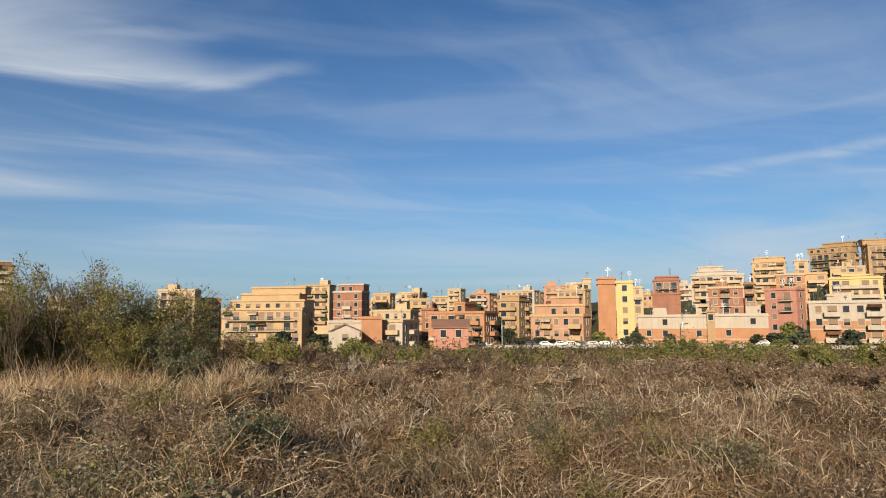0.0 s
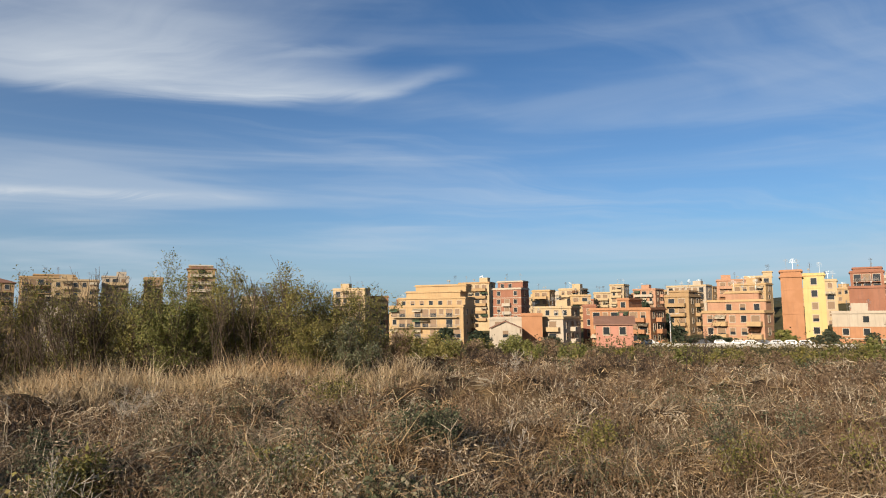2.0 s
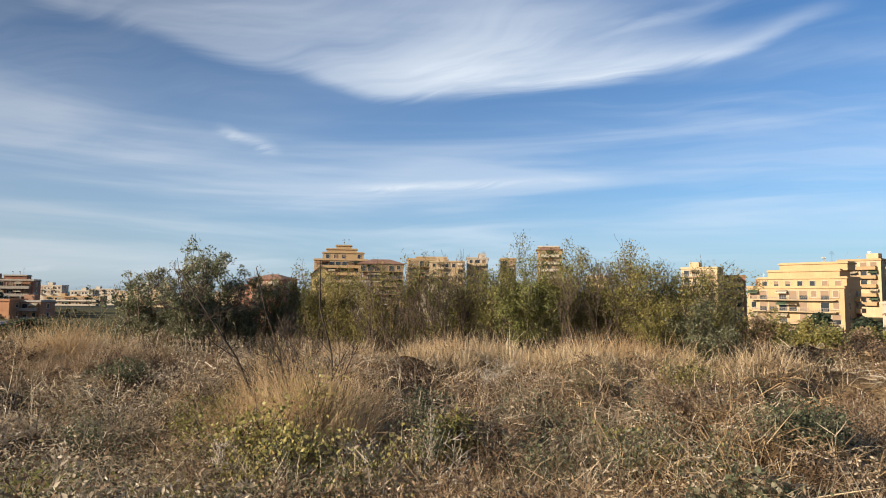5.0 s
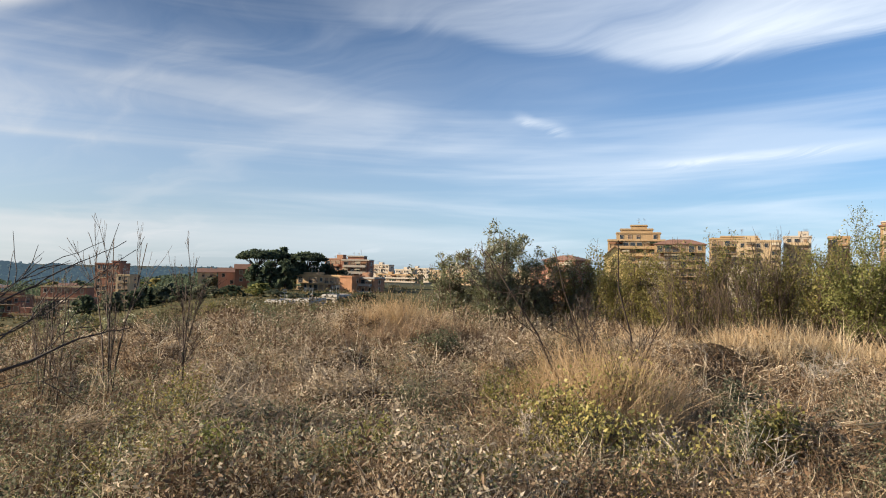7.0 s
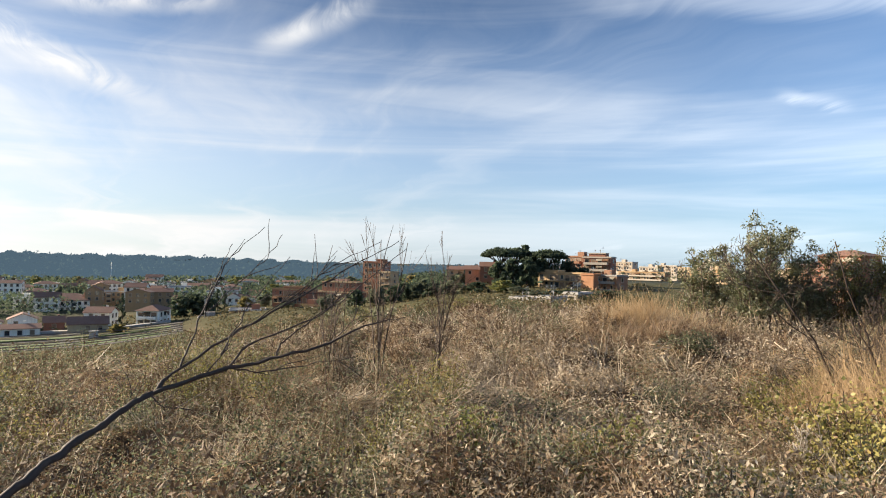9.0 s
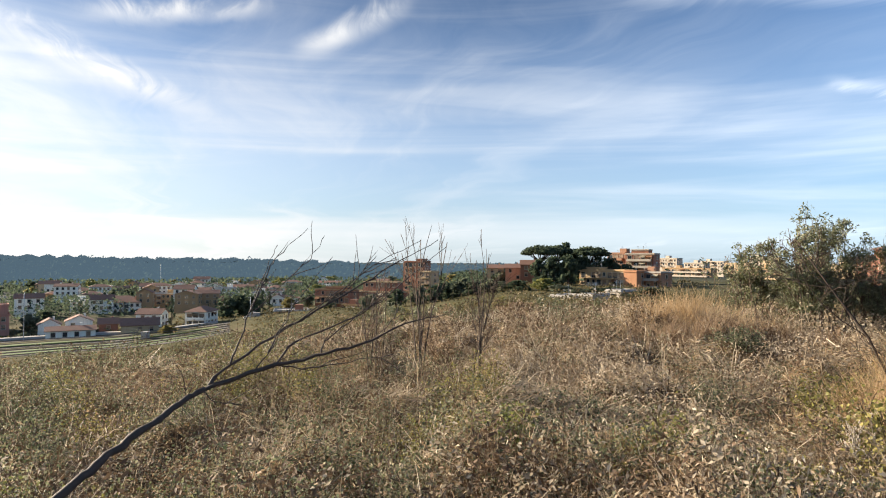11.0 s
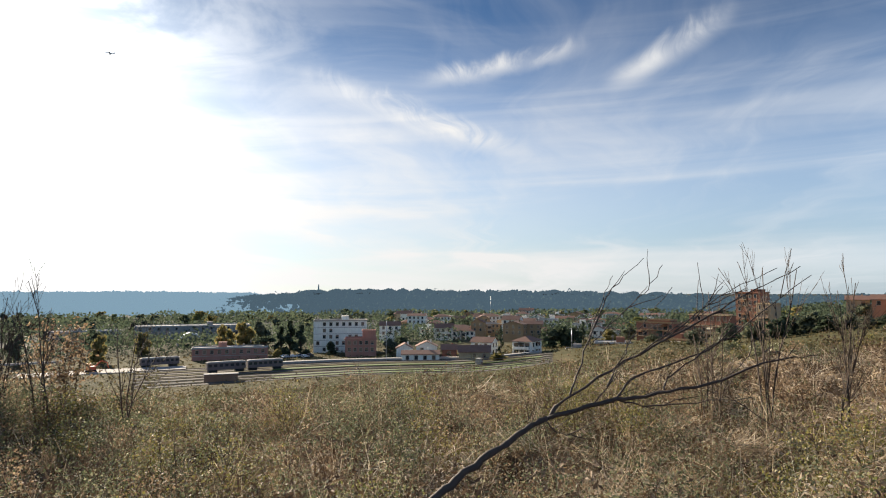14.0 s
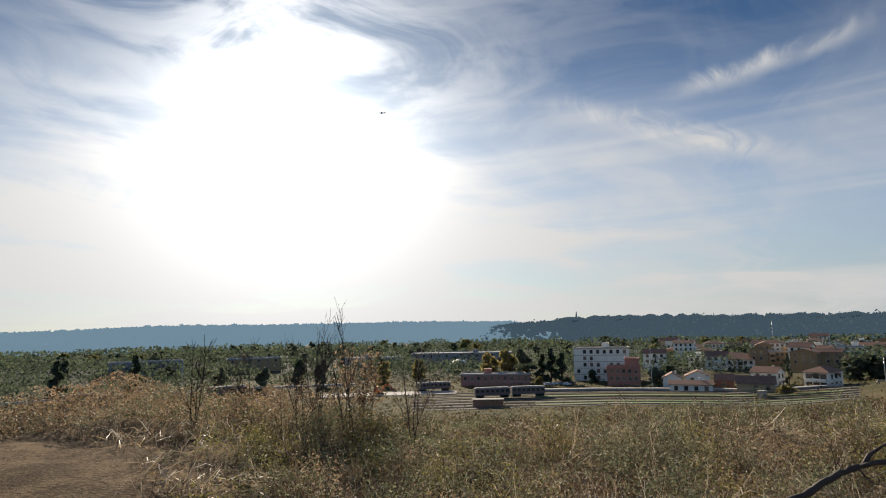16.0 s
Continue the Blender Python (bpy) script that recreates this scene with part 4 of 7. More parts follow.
def balcony_mesh(w, deep, solid, mt):
    """Slab with a parapet or a railing on three sides."""
    bm = bmesh.new()
    box(bm, -w / 2, w / 2, -deep, 0, -0.18, 0)
    if solid:
        box(bm, -w / 2, w / 2, -deep, -deep + 0.12, 0, 0.95)
        for s in (-1, 1):
            box(bm, s * w / 2 - (0.12 if s > 0 else 0), s * w / 2 + (0 if s > 0 else 0.12), -deep + 0.12, 0, 0, 0.95)
    else:
        for z in (0.12, 0.5, 0.92):
            box(bm, -w / 2, w / 2, -deep, -deep + 0.05, z, z + 0.06, 1)
        m = max(3, int(w / 0.45))
        for k in range(m + 1):
            x = -w / 2 + 0.03 + (w - 0.06) * k / m
            box(bm, x - 0.02, x + 0.02, -deep + 0.01, -deep + 0.04, 0, 0.95, 1)
    return done(bm, "balcony", mt, M_RAIL)


def awning_mesh(w, cloth):
    bm = bmesh.new()
    v = [bm.verts.new(p) for p in ((-w / 2, 0, 0), (w / 2, 0, 0), (w / 2, -1.3, -0.75), (-w / 2, -1.3, -0.75), (-w / 2, -1.3, -1.0), (w / 2, -1.3, -1.0))]
    bm.faces.new((v[0], v[1], v[2], v[3]))
    bm.faces.new((v[3], v[2], v[5], v[4]))
    bmesh.ops.solidify(bm, geom=bm.faces[:], thickness=0.05)
    return done(bm, "awning", cloth)


AWNINGS = [awning_mesh(2.8, c) for c in (M_AWNING, M_AWNING, M_AWNING_G, M_AWNING_B)]
BRND = random.Random(77)


def put_windows(house, rnd, x0, x1, y, z0, z1, face, bay, balcony, wall, deep=1.5, solid=True, bare=0.1, ground=None):
    """Rows of windows, and balconies on demand, on one face: 'front', 'right' or 'left'. y is where the face stands."""
    storeys = max(1, int((z1 - z0) / 3.05))
    rz = {"front": 0.0, "right": math.pi / 2, "left": -math.pi / 2}[face]
    place = {"front": lambda u, o, z: (u, y - o, z), "right": lambda u, o, z: (y + o, u, z), "left": lambda u, o, z: (y - o, u, z)}[face]
    w = x1 - x0
    n = max(1, int(w / bay))
    for s in range(storeys):
        z = z1 - 3.05 * (s + 1)
        if balcony == "run" and w > 4:
            k = x0 + w * 0.5
            bw = w * 0.92
            b = child("balcony", balcony_mesh(bw, deep, solid, wall), house, place(k, 0, z + 0.1), rz)
        for i in range(n):
            u = x0 + w * (i + 0.5) / n
            if rnd.random() < bare:
                continue
            pair = balcony == "pairs" and i % 3 == 1
            if pair:
                child("balcony", balcony_mesh(min(3.4, bay * 1.3), deep, solid, wall), house, place(u, 0, z + 0.1), rz)
            if pair or (balcony == "run" and rnd.random() < 0.8):
                child("window", rnd.choice(DOORS), house, place(u, 0, z + 0.22), rz)
                if rnd.random() < 0.3:
                    child("awning", rnd.choice(AWNINGS), house, place(u, 0.02, z + 2.75), rz)
            else:
                child("window", rnd.choice(WINDOWS), house, place(u, 0, z + 0.95), rz)


def apartment(label, az0, az1, top, dist, walls, side=0.0, side_deg=0.0, tiers=(), storeys=5, balcony="run", solid=True, roof="flat", bay=2.5, band=None, low=None, low_h=0.0, group="city blocks", depth=None, bare=0.04):
    """A block of flats whose front spans headings az0 to az1 and whose top stands top degrees above the level, dist metres off.
    side: degrees by which it turns to show its right (+) or left (-) flank, side_deg: how wide that flank shows.
    tiers: set-back upper floors (share from, share to, top in degrees). low, low_h: another wall colour for the lowest metres."""
    rnd = random.Random(hash((round(az0, 1), round(top, 1))) & 0xFFFF)
    if side == 0 and -110 < az0 < -60:
        side, depth = 34, 8.0
    azc = (az0 + az1) / 2
    c = abs(math.cos(radians(side))) or 1
    w = dist * radians(az1 - az0) / c
    if depth is None:
        depth = dist * radians(side_deg) / abs(math.sin(radians(side))) if side and side_deg else 11.0
        depth = min(max(depth, 6.0), 18.0)
    spot = away(azc, dist)
    zg = float(base_height(spot.x, spot.y)) - 1.2
    house = plant("apartment_block", label, "apartment building", (spot.x, spot.y, zg), group)
    house.rotation_euler = (0, 0, radians(-azc - side))
    ztop = EYE_Z + dist * math.tan(radians(top)) - zg
    h = ztop - 0.7
    zb = max(0.0, h - 3.05 * storeys)
    rail = W[band] if band else W[rnd.choice((walls, walls, "cream", "white"))]
    bands = [h - 3.05 * k for k in range(1, storeys + 1) if h - 3.05 * k > 0.5]
    x0, x1 = -w / 2, w / 2
    if low:
        zl = max(0.5, h - low_h)
        child("wall", wall_mesh(x0, x1, 0, depth, zl, h, W[walls], W[band or walls], [b for b in bands if b > zl]), house, (0, 0, 0))
        lo = child("wall", wall_mesh(x0, x1, 0, depth, 0, zl, W[low], W[band or low], [b for b in bands if b < zl - 0.2]), house, (0, 0, 0))
    else:
        child("wall", wall_mesh(x0, x1, 0, depth, 0, h, W[walls], W[band or walls], bands), house, (0, 0, 0))
    if balcony != "run":
        courses(house, x0, x1, 0, depth, W[band or walls], bands)
    if roof == "hip":
        child("roof", hip_mesh(x0, x1, 0, depth, h, min(2.2, depth * 0.2), M_ROOF), house, (0, 0, 0))
    else:
        child("roof", roof_mesh(x0, x1, 0, depth, h, W[band or walls] if roof == "flat" else M_FLAT), house, (0, 0, 0))
    put_windows(house, rnd, x0 + 0.6, x1 - 0.6, 0, zb, h, "front", bay, balcony, rail, solid=solid and rnd.random() < 0.7, bare=bare)
    if side > 0:
        put_windows(house, rnd, 0.8, depth - 0.8, x1, zb, h, "right", 3.4, "pairs", W[walls], solid=solid)
    if side < 0:
        put_windows(house, rnd, 0.8, depth - 0.8, x0, zb, h, "left", 3.4, "none", W[walls])
    zt, yb = h + 0.25, 0.0
    top_roof = [o for o in house.children if o.name.startswith("roof")][-1]
    for k, (f0, f1, el) in enumerate(tiers):
        zn = EYE_Z + dist * math.tan(radians(el)) - zg - 0.6
        a, b = x0 + w * f0, x0 + w * f1
        yb += 1.9
        if zn - zt < 0.8:
            zn = zt + 0.8
        child("upper_storey", wall_mesh(a, b, yb, depth - 0.6, zt, zn, W[walls], W[band or walls], []), house, (0, 0, 0))
        top_roof = child("roof", roof_mesh(a, b, yb, depth - 0.6, zn, W[band or walls] if roof == "flat" else M_FLAT, 0.3), house, (0, 0, 0))
        if zn - zt > 2.2:
            put_windows(house, rnd, a + 0.4, b - 0.4, yb, zt, zn, "front", 2.8, "none", W[walls])
        zt = zn + 0.25
    zr = zt if tiers else h + 0.25
    a, b = (x0 + w * tiers[-1][0], x0 + w * tiers[-1][1]) if tiers else (x0, x1)
    if roof != "hip":
        for _ in range(rnd.randint(3, 5)):
            u = a + (b - a) * (0.15 + 0.7 * rnd.random())
            child(*rnd.choice((("antenna", ANTENNA), ("antenna", ANTENNA), ("satellite_dish", DISH))), top_roof, (u, yb + 2.0 + 2 * rnd.random(), zr), rnd.random())
        if w > 9 and not tiers:
            u = x0 + w * (0.25 + 0.5 * rnd.random())
            child("roof_hut", wall_mesh(u - 1.8, u + 1.8, depth * 0.35, depth * 0.35 + 3, h + 0.25, h + 2.6, W[walls]), house, (0, 0, 0))
    return house


def cottage(label, az0, az1, eaves, dist, walls, rise=2.2, across=False, depth=9.0, turn=0.0, storeys=2, group="valley houses", bay=3.2):
    """A small house with a tiled gable roof."""
    rnd = random.Random(hash((round(az0, 1), round(eaves, 1))) & 0xFFFF)
    azc = (az0 + az1) / 2
    w = dist * radians(az1 - az0)
    spot = away(azc, dist)
    zg = float(base_height(spot.x, spot.y)) - 0.6
    house = plant("house", label, "house", (spot.x, spot.y, zg), group)
    house.rotation_euler = (0, 0, radians(-azc - turn))
    h = EYE_Z + dist * math.tan(radians(eaves)) - zg
    h = max(h, 3.0)
    child("wall", wall_mesh(-w / 2, w / 2, 0, depth, 0, h, W[walls]), house, (0, 0, 0))
    cap = child("roof", gable_mesh(-w / 2, w / 2, 0, depth, h, rise, M_ROOF, W[walls], across), house, (0, 0, 0))
    put_windows(house, rnd, -w / 2 + 0.5, w / 2 - 0.5, 0, max(0, h - 3.05 * storeys), h, "front", bay, "none", W[walls])
    if turn > 0:
        put_windows(house, rnd, 0.6, depth - 0.6, w / 2, max(0, h - 3.05 * storeys), h, "right", 3.4, "none", W[walls])
    bm = bmesh.new()
    box(bm, -0.35, 0.35, -0.35, 0.35, 0, 1.6)
    box(bm, -0.45, 0.45, -0.45, 0.45, 1.6, 1.75)
    child("chimney", done(bm, "chimney", W[walls]), cap, (w * 0.2, depth * 0.6, h + rise * 0.45))
    return house


# ---- trees: builders ----


def shrub(name, label, category, az, r, tall, wide, leaf, n, bark, seed, stems=7, size=0.05, group="", upright=0.0, fan=0.55, thick=1.0, depth=2, fine=0.06, long=1.6, sink=0.05, crook=0.10):
    """A many-stemmed shrub or small tree: crooked stems with side limbs, and leaves round their outer parts."""
    rnd = np.random.RandomState(seed)
    at = away(az, r)
    z = gz(at) - sink
    e = plant(name, label, category, (at.x, at.y, z), group)
    lines = []
    for k in range(stems):
        a = 2 * math.pi * rnd.rand()
        t = (0.12 + 0.55 * rnd.rand()) * (wide / tall) * (1 - upright)
        way = np.array([math.sin(a) * t, math.cos(a) * t, 1.0])
        way /= np.linalg.norm(way)
        st = np.array([rnd.normal() * wide * 0.13, rnd.normal() * wide * 0.13, 0])
        one = branching(st, way, tall * (0.62 + 0.4 * rnd.rand()), thick * (0.002 + 0.0062 * tall), rnd, depth, 5, fan, crook, 0.05, 0.5, 4, 0.25, max(0.003, r * 0.00022))
        lines += one
        part("stem", tubes_mesh("stem", one, bark, 3), e)
    if n:
        m = max(12, n // 9)
        spray = along(lines, m, rnd, fine * tall / 3.5, 0.3)
        at_l = spray[rnd.randint(0, m, n)] + rnd.normal(size=(n, 3)) * np.array([1, 1, 0.75]) * (fine * tall / 3.0 + 0.02)
        at_l[:, 2] = np.maximum(at_l[:, 2], 0.05)
        part("crown", leaves_mesh("crown", at_l, size * (0.6 + 0.8 * rnd.rand(n)), leaf, 0.2, long), e)
    return e


def crown_tree_meshes(seed, tall, wide, leaf, n, size, shape="round"):
    """Trunk and crown of a far tree: clumps of leaves round real limbs."""
    rnd = np.random.RandomState(seed)
    lines = [limb((0, 0, 0), (0.03, 0.02, 1), tall * 0.55, wide * 0.045, wide * 0.02, 5, 0.04, 0.05, rnd)]
    cl = []
    m = 110 if shape == "umbrella" else 26
    for k in range(m):
        a = 2 * math.pi * k / m * 2.4 + rnd.rand()
        if shape == "umbrella":
            rr = wide * 0.43 * math.sqrt(rnd.rand())
            zz = tall * (0.77 + 0.19 * (1 - (2 * rr / wide) ** 2) * (0.1 + 0.9 * rnd.rand()))
            s0 = 0.55
        elif shape == "cone":
            f = (k + 0.5) / m
            rr, zz = wide / 2 * (1 - f) * (0.4 + 0.6 * rnd.rand()), tall * (0.06 + 0.92 * f)
            s0 = 0.2
        else:
            f = rnd.rand()
            zz = tall * (0.08 + 0.82 * f)
            rr = wide / 2 * math.sin(math.pi * (0.26 + 0.62 * f)) * (0.3 + 0.6 * rnd.rand())
            s0 = 0.3
        c = np.array([math.sin(a) * rr, math.cos(a) * rr, zz])
        cl.append(c)
        b = np.array([0, 0, min(zz * 0.8, tall * (s0 + 0.02 * k / m))])
        if shape == "umbrella":
            b = np.array([0, 0, tall * 0.55])
        mid = (b + c) / 2 + rnd.normal(size=3) * wide * 0.03
        if shape != "umbrella" or k % 6 == 0:
            lines.append([(b, wide * 0.018), (mid, wide * 0.012), (c, wide * 0.005)])
    cl = np.array(cl)
    pick = rnd.randint(0, m, n)
    d = rnd.normal(size=(n, 3))
    d /= np.linalg.norm(d, axis=1, keepdims=True)
    rad = wide * {"round": 0.17, "cone": 0.16, "umbrella": 0.11}[shape] * rnd.rand(n, 1) ** 0.5 * (0.7 + 0.6 * rnd.rand(m, 1)[pick])
    at = cl[pick] + d * rad * (np.array([1, 1, 0.55]) if shape == "umbrella" else np.array([1, 1, 0.85]))
    at[:, 2] = np.minimum(at[:, 2], tall)
    return tubes_mesh("trunk", lines, M_BARK, 5), leaves_mesh("crown", at, size * (0.6 + 0.8 * rnd.rand(n)), leaf, 0.3, 1.3)


def tree_kind(seed, tall, wide, leaf, n=900, size=0.5, shape="round"):
    return (tall, wide, *crown_tree_meshes(seed, tall, wide, leaf, n, size, shape))


def far_tree(kind, label, az, dist, tall=None, top=None, wide=None, group="valley trees", name="tree"):
    """Stands one tree of a kind at a heading and distance; top: degrees above the level of its tip."""
    k_tall, k_wide, trunk, crown = kind
    p = away(az, dist)
    z = float(base_height(p.x, p.y)) - 0.3
    if top is not None:
        tall = max(2.5, EYE_Z + dist * math.tan(radians(top)) - z)
    tall = tall or k_tall
    s = tall / k_tall
    sw = (wide / k_wide) if wide else s
    e = plant(name, label, "tree", (p.x, p.y, z), group)
    e.rotation_euler = (0, 0, az * 3.7)
    for nm, me in (("trunk", trunk), ("crown", crown)):
        o = part(nm, me, e)
        o.scale = (sw, sw, s)
    return e

# ---- the town on the far slope ----
apartment('ochre stepped apartment block with long balconies and awnings', -19.54, -12.78, 0.81, 190, 'yellow', side=22, side_deg=1.33, tiers=((0.09, 1.00, 1.55), (0.17, 0.91, 2.15), (0.27, 0.96, 2.75), ), storeys=5)
apartment('cream and brown flats behind the ochre block', -13.11, -10.33, 2.86, 260, 'cream', side=22, side_deg=0.60, storeys=6, band='tan')
apartment('red brick flats with white balconies and a pale top floor', -9.97, -7.44, 2.31, 235, 'brick', side=22, side_deg=0.76, tiers=((0.10, 1.00, 2.97), ), storeys=5, balcony='pairs', band='white')
apartment('small ochre block with dark flanks', -6.42, -4.88, 2.09, 260, 'yellow', side=22, side_deg=0.51, storeys=4)
apartment('cream and ochre flats with roof aerials', -4.06, -2.20, 2.19, 270, 'cream', side=22, side_deg=0.72, storeys=5)
apartment('cream flats with ochre terrace', -3.08, -1.27, 1.61, 250, 'yellow', storeys=4)
apartment('low white villa with a broad terrace', -10.34, -7.42, -0.34, 170, 'white', storeys=2, balcony='run')
apartment('cream four-storey house behind the orange block', -6.41, -3.03, 0.60, 200, 'cream', side=22, side_deg=0.82, storeys=5, balcony='none')
apartment('plain orange gable-end block with a white veranda', -7.43, -5.59, 0.00, 160, 'orange', storeys=4, balcony='none', bare=0.97)
apartment('white-fronted flats with glazed verandas', -5.59, -3.75, -0.32, 163, 'white', side=22, side_deg=1.70, storeys=4, band='cream')
apartment('brown brick flats with a flat terrace', -2.00, -0.86, 0.73, 185, 'brick', storeys=5, balcony='pairs')
apartment('orange apartment block with awnings over its roof terrace', -1.43, 3.67, 0.41, 175, 'orange', side=22, side_deg=1.49, tiers=((0.43, 0.62, 1.28), ), storeys=5)
apartment('tall narrow cream tower of flats', 0.39, 1.58, 2.47, 330, 'cream', side=22, side_deg=0.47, storeys=6)
apartment('orange flats with a white roof hut', 2.35, 4.21, 2.04, 300, 'salmon', side=22, side_deg=0.72, storeys=5)
apartment('grey-tan flats in half shade', 4.92, 6.86, 1.44, 215, 'tan', side=22, side_deg=1.02, tiers=((0.13, 0.92, 1.85), ), storeys=6)
apartment('white and cream flats on the ridge', 5.14, 8.25, 2.26, 310, 'white', side=22, side_deg=0.51, storeys=6, band='cream')
apartment('cream flats with stepped roof terraces', -1.01, 0.38, 1.81, 290, 'cream', storeys=5)
apartment('salmon and ochre block with wide terraces', 7.85, 12.49, 0.08, 170, 'salmon', side=22, side_deg=0.44, tiers=((0.04, 0.99, 0.99), (0.30, 0.84, 1.70), ), storeys=4, balcony='pairs', band='yellow')
apartment('salmon flats with shaded loggias', 9.12, 11.33, 2.67, 270, 'salmon', storeys=7)
apartment('ochre flats on the slope', 10.27, 12.75, 2.29, 250, 'yellow', side=22, side_deg=0.34, storeys=6)
apartment('cream tower with a lift housing', 11.24, 13.26, 2.89, 300, 'cream', tiers=((0.68, 1.02, 3.28), ), storeys=8)
apartment('tall block with an orange brick gable and ochre top', 13.85, 15.36, 2.89, 180, 'orange', tiers=((0.00, 1.00, 3.34), ), storeys=7, balcony='none', bare=0.8, depth=12)
apartment('tall lemon yellow block with narrow windows', 15.41, 16.89, 2.96, 181, 'lemon', storeys=7, balcony='none', bay=4.0, depth=12)
apartment('beige flats between taller blocks', 16.78, 17.68, 2.44, 240, 'cream', storeys=5)
apartment('long low terrace with white upper storey and orange brick below', 17.20, 22.93, -0.04, 185, 'white', low='orange', low_h=3.2, storeys=3, balcony='none', bay=4.2, depth=10, bare=0.35)
apartment('long low terrace with recessed loggias and orange brick base', 23.24, 27.32, 0.01, 186, 'white', low='orange', low_h=3.2, storeys=3, balcony='none', bay=4.2, depth=10, bare=0.35)
apartment('orange stair tower between low terraces', 22.73, 23.34, 0.36, 184, 'tan', storeys=3, balcony='none', bare=0.6, depth=9)
apartment('orange-red block below a red-roofed terrace', 18.45, 20.74, 1.85, 215, 'brick', storeys=4, balcony='none', bare=0.85)
apartment('flats with a red-painted penthouse terrace', 18.59, 20.71, 3.02, 240, 'brick', tiers=((0.09, 0.96, 3.31), ), storeys=4)
apartment('white stepped flats on the hill', 21.63, 25.72, 3.33, 270, 'white', tiers=((0.11, 0.88, 3.66), (0.15, 0.62, 4.06), ), storeys=7)
apartment('orange brick flats with cream balconies', 22.91, 25.58, 2.27, 232, 'brick', storeys=4, balcony='pairs', band='cream')
apartment('dark wedge of flats in shade', 25.68, 26.43, 2.55, 245, 'brown', storeys=5)
apartment('tall ochre tower flats with wrapped balconies', 26.36, 28.81, 4.25, 290, 'yellow', tiers=((0.07, 0.97, 4.61), ), storeys=9)
apartment('pink flats with corner balconies', 27.15, 29.40, 2.03, 205, 'pink', side=22, side_deg=0.62, storeys=6, balcony='pairs')
apartment('orange flats with cream bands', 28.03, 30.09, 3.18, 250, 'orange', storeys=6, balcony='pairs', band='cream')
apartment('ochre flats stepping up the hill', 30.10, 31.62, 3.20, 255, 'yellow', storeys=5)
apartment('tan stepped tower flats on the hilltop', 30.50, 33.21, 4.74, 330, 'tan', side=22, side_deg=0.58, tiers=((-0.10, 1.00, 5.19), (0.25, 1.00, 5.51), ), storeys=8)
apartment('tall tan tower flats at the hill crest', 34.37, 37.93, 5.14, 330, 'tan', side=-22, side_deg=0.46, tiers=((-0.05, 0.62, 5.54), ), storeys=9)
apartment('lemon yellow low flats with terraces', 31.68, 35.14, 2.74, 240, 'lemon', tiers=((0.25, 0.77, 2.96), ), storeys=4)
apartment('cream building with a wide roof', 29.41, 30.39, 4.23, 300, 'cream', storeys=6)
apartment('low flats, white above and orange brick below, with long loggias', 30.20, 36.99, 0.97, 175, 'white', low='orange', low_h=4.2, storeys=4, balcony='pairs', solid=True, depth=10)
apartment('low white annex with a flat roof', 31.45, 32.85, 1.48, 210, 'white', storeys=3)
apartment('brown flats with dark roof terraces', -21.33, -19.52, 1.69, 260, 'brown', storeys=5)
apartment('cream stepped flats behind the thicket', -24.52, -21.67, 2.39, 250, 'cream', side=22, side_deg=0.31, storeys=6)
apartment('broad tan block with dark roof terraces above the thicket', -36.78, -34.59, 4.13, 270, 'tan', tiers=((0.04, 0.91, 4.40), ), storeys=7, roof='hip')
apartment('cream house among the trees', -32.44, -30.63, 1.70, 200, 'cream', storeys=4)
apartment('tan flats beside the white roof', -40.12, -38.68, 3.25, 290, 'tan', storeys=6)
apartment('white flats with a flat roof', -43.19, -41.24, 3.31, 280, 'white', storeys=6)
apartment('pale ochre flats with dishes on the roof', -46.59, -43.37, 2.98, 270, 'cream', storeys=7, balcony='pairs')
apartment('ochre flats with a broad eaves line', -48.68, -44.92, 3.17, 290, 'yellow', tiers=((0.23, 0.97, 3.37), ), storeys=7)
apartment('ochre flats with brown tiled roof and loggias', -53.08, -48.97, 2.76, 255, 'tan', storeys=7, roof='hip')
apartment('ochre stepped block crowned by a square tower', -57.01, -52.19, 3.03, 265, 'yellow', tiers=((0.15, 0.92, 3.69), (0.22, 0.79, 4.05), (0.40, 0.69, 4.41), ), storeys=8)
cottage('small lemon house with a tiled gable', -57.30, -55.47, 1.47, 215, 'lemon', across=True, rise=3.5, storeys=3)
apartment('white block of flats under repair', -54.36, -51.97, 1.11, 205, 'white', storeys=7, balcony='pairs')
apartment('low cream wing behind the thicket', -50.20, -47.42, -0.82, 150, 'yellow', storeys=3)
apartment('long white roofed building behind bushes', -47.33, -44.09, 0.24, 170, 'white', storeys=3, balcony='none')
apartment('red-brown flats with pale balconies and a shallow tiled roof', -62.62, -59.82, 1.29, 180, 'brick', storeys=5, roof='hip', band='pink')
apartment('grey flats behind the olive tree', -72.07, -68.04, -0.41, 420, 'tan', storeys=5)
apartment('far brown flats on the rise', -77.90, -74.05, -0.45, 520, 'tan', storeys=4)
apartment('red and white terraced flats by the pines', -80.96, -78.54, 0.81, 300, 'brick', side=22, side_deg=0.49, tiers=((0.16, 0.76, 1.16), ), storeys=5, band='white')
apartment('brown flats beside the umbrella pine', -82.48, -80.96, 0.86, 310, 'brown', storeys=4)
apartment('ochre flats below the pines', -84.93, -81.01, -0.64, 270, 'yellow', tiers=((0.11, 0.40, -0.51), ), storeys=3, balcony='run')
apartment('orange house end below the pines', -81.06, -80.00, -0.70, 262, 'orange', storeys=3, balcony='none', bare=0.8)
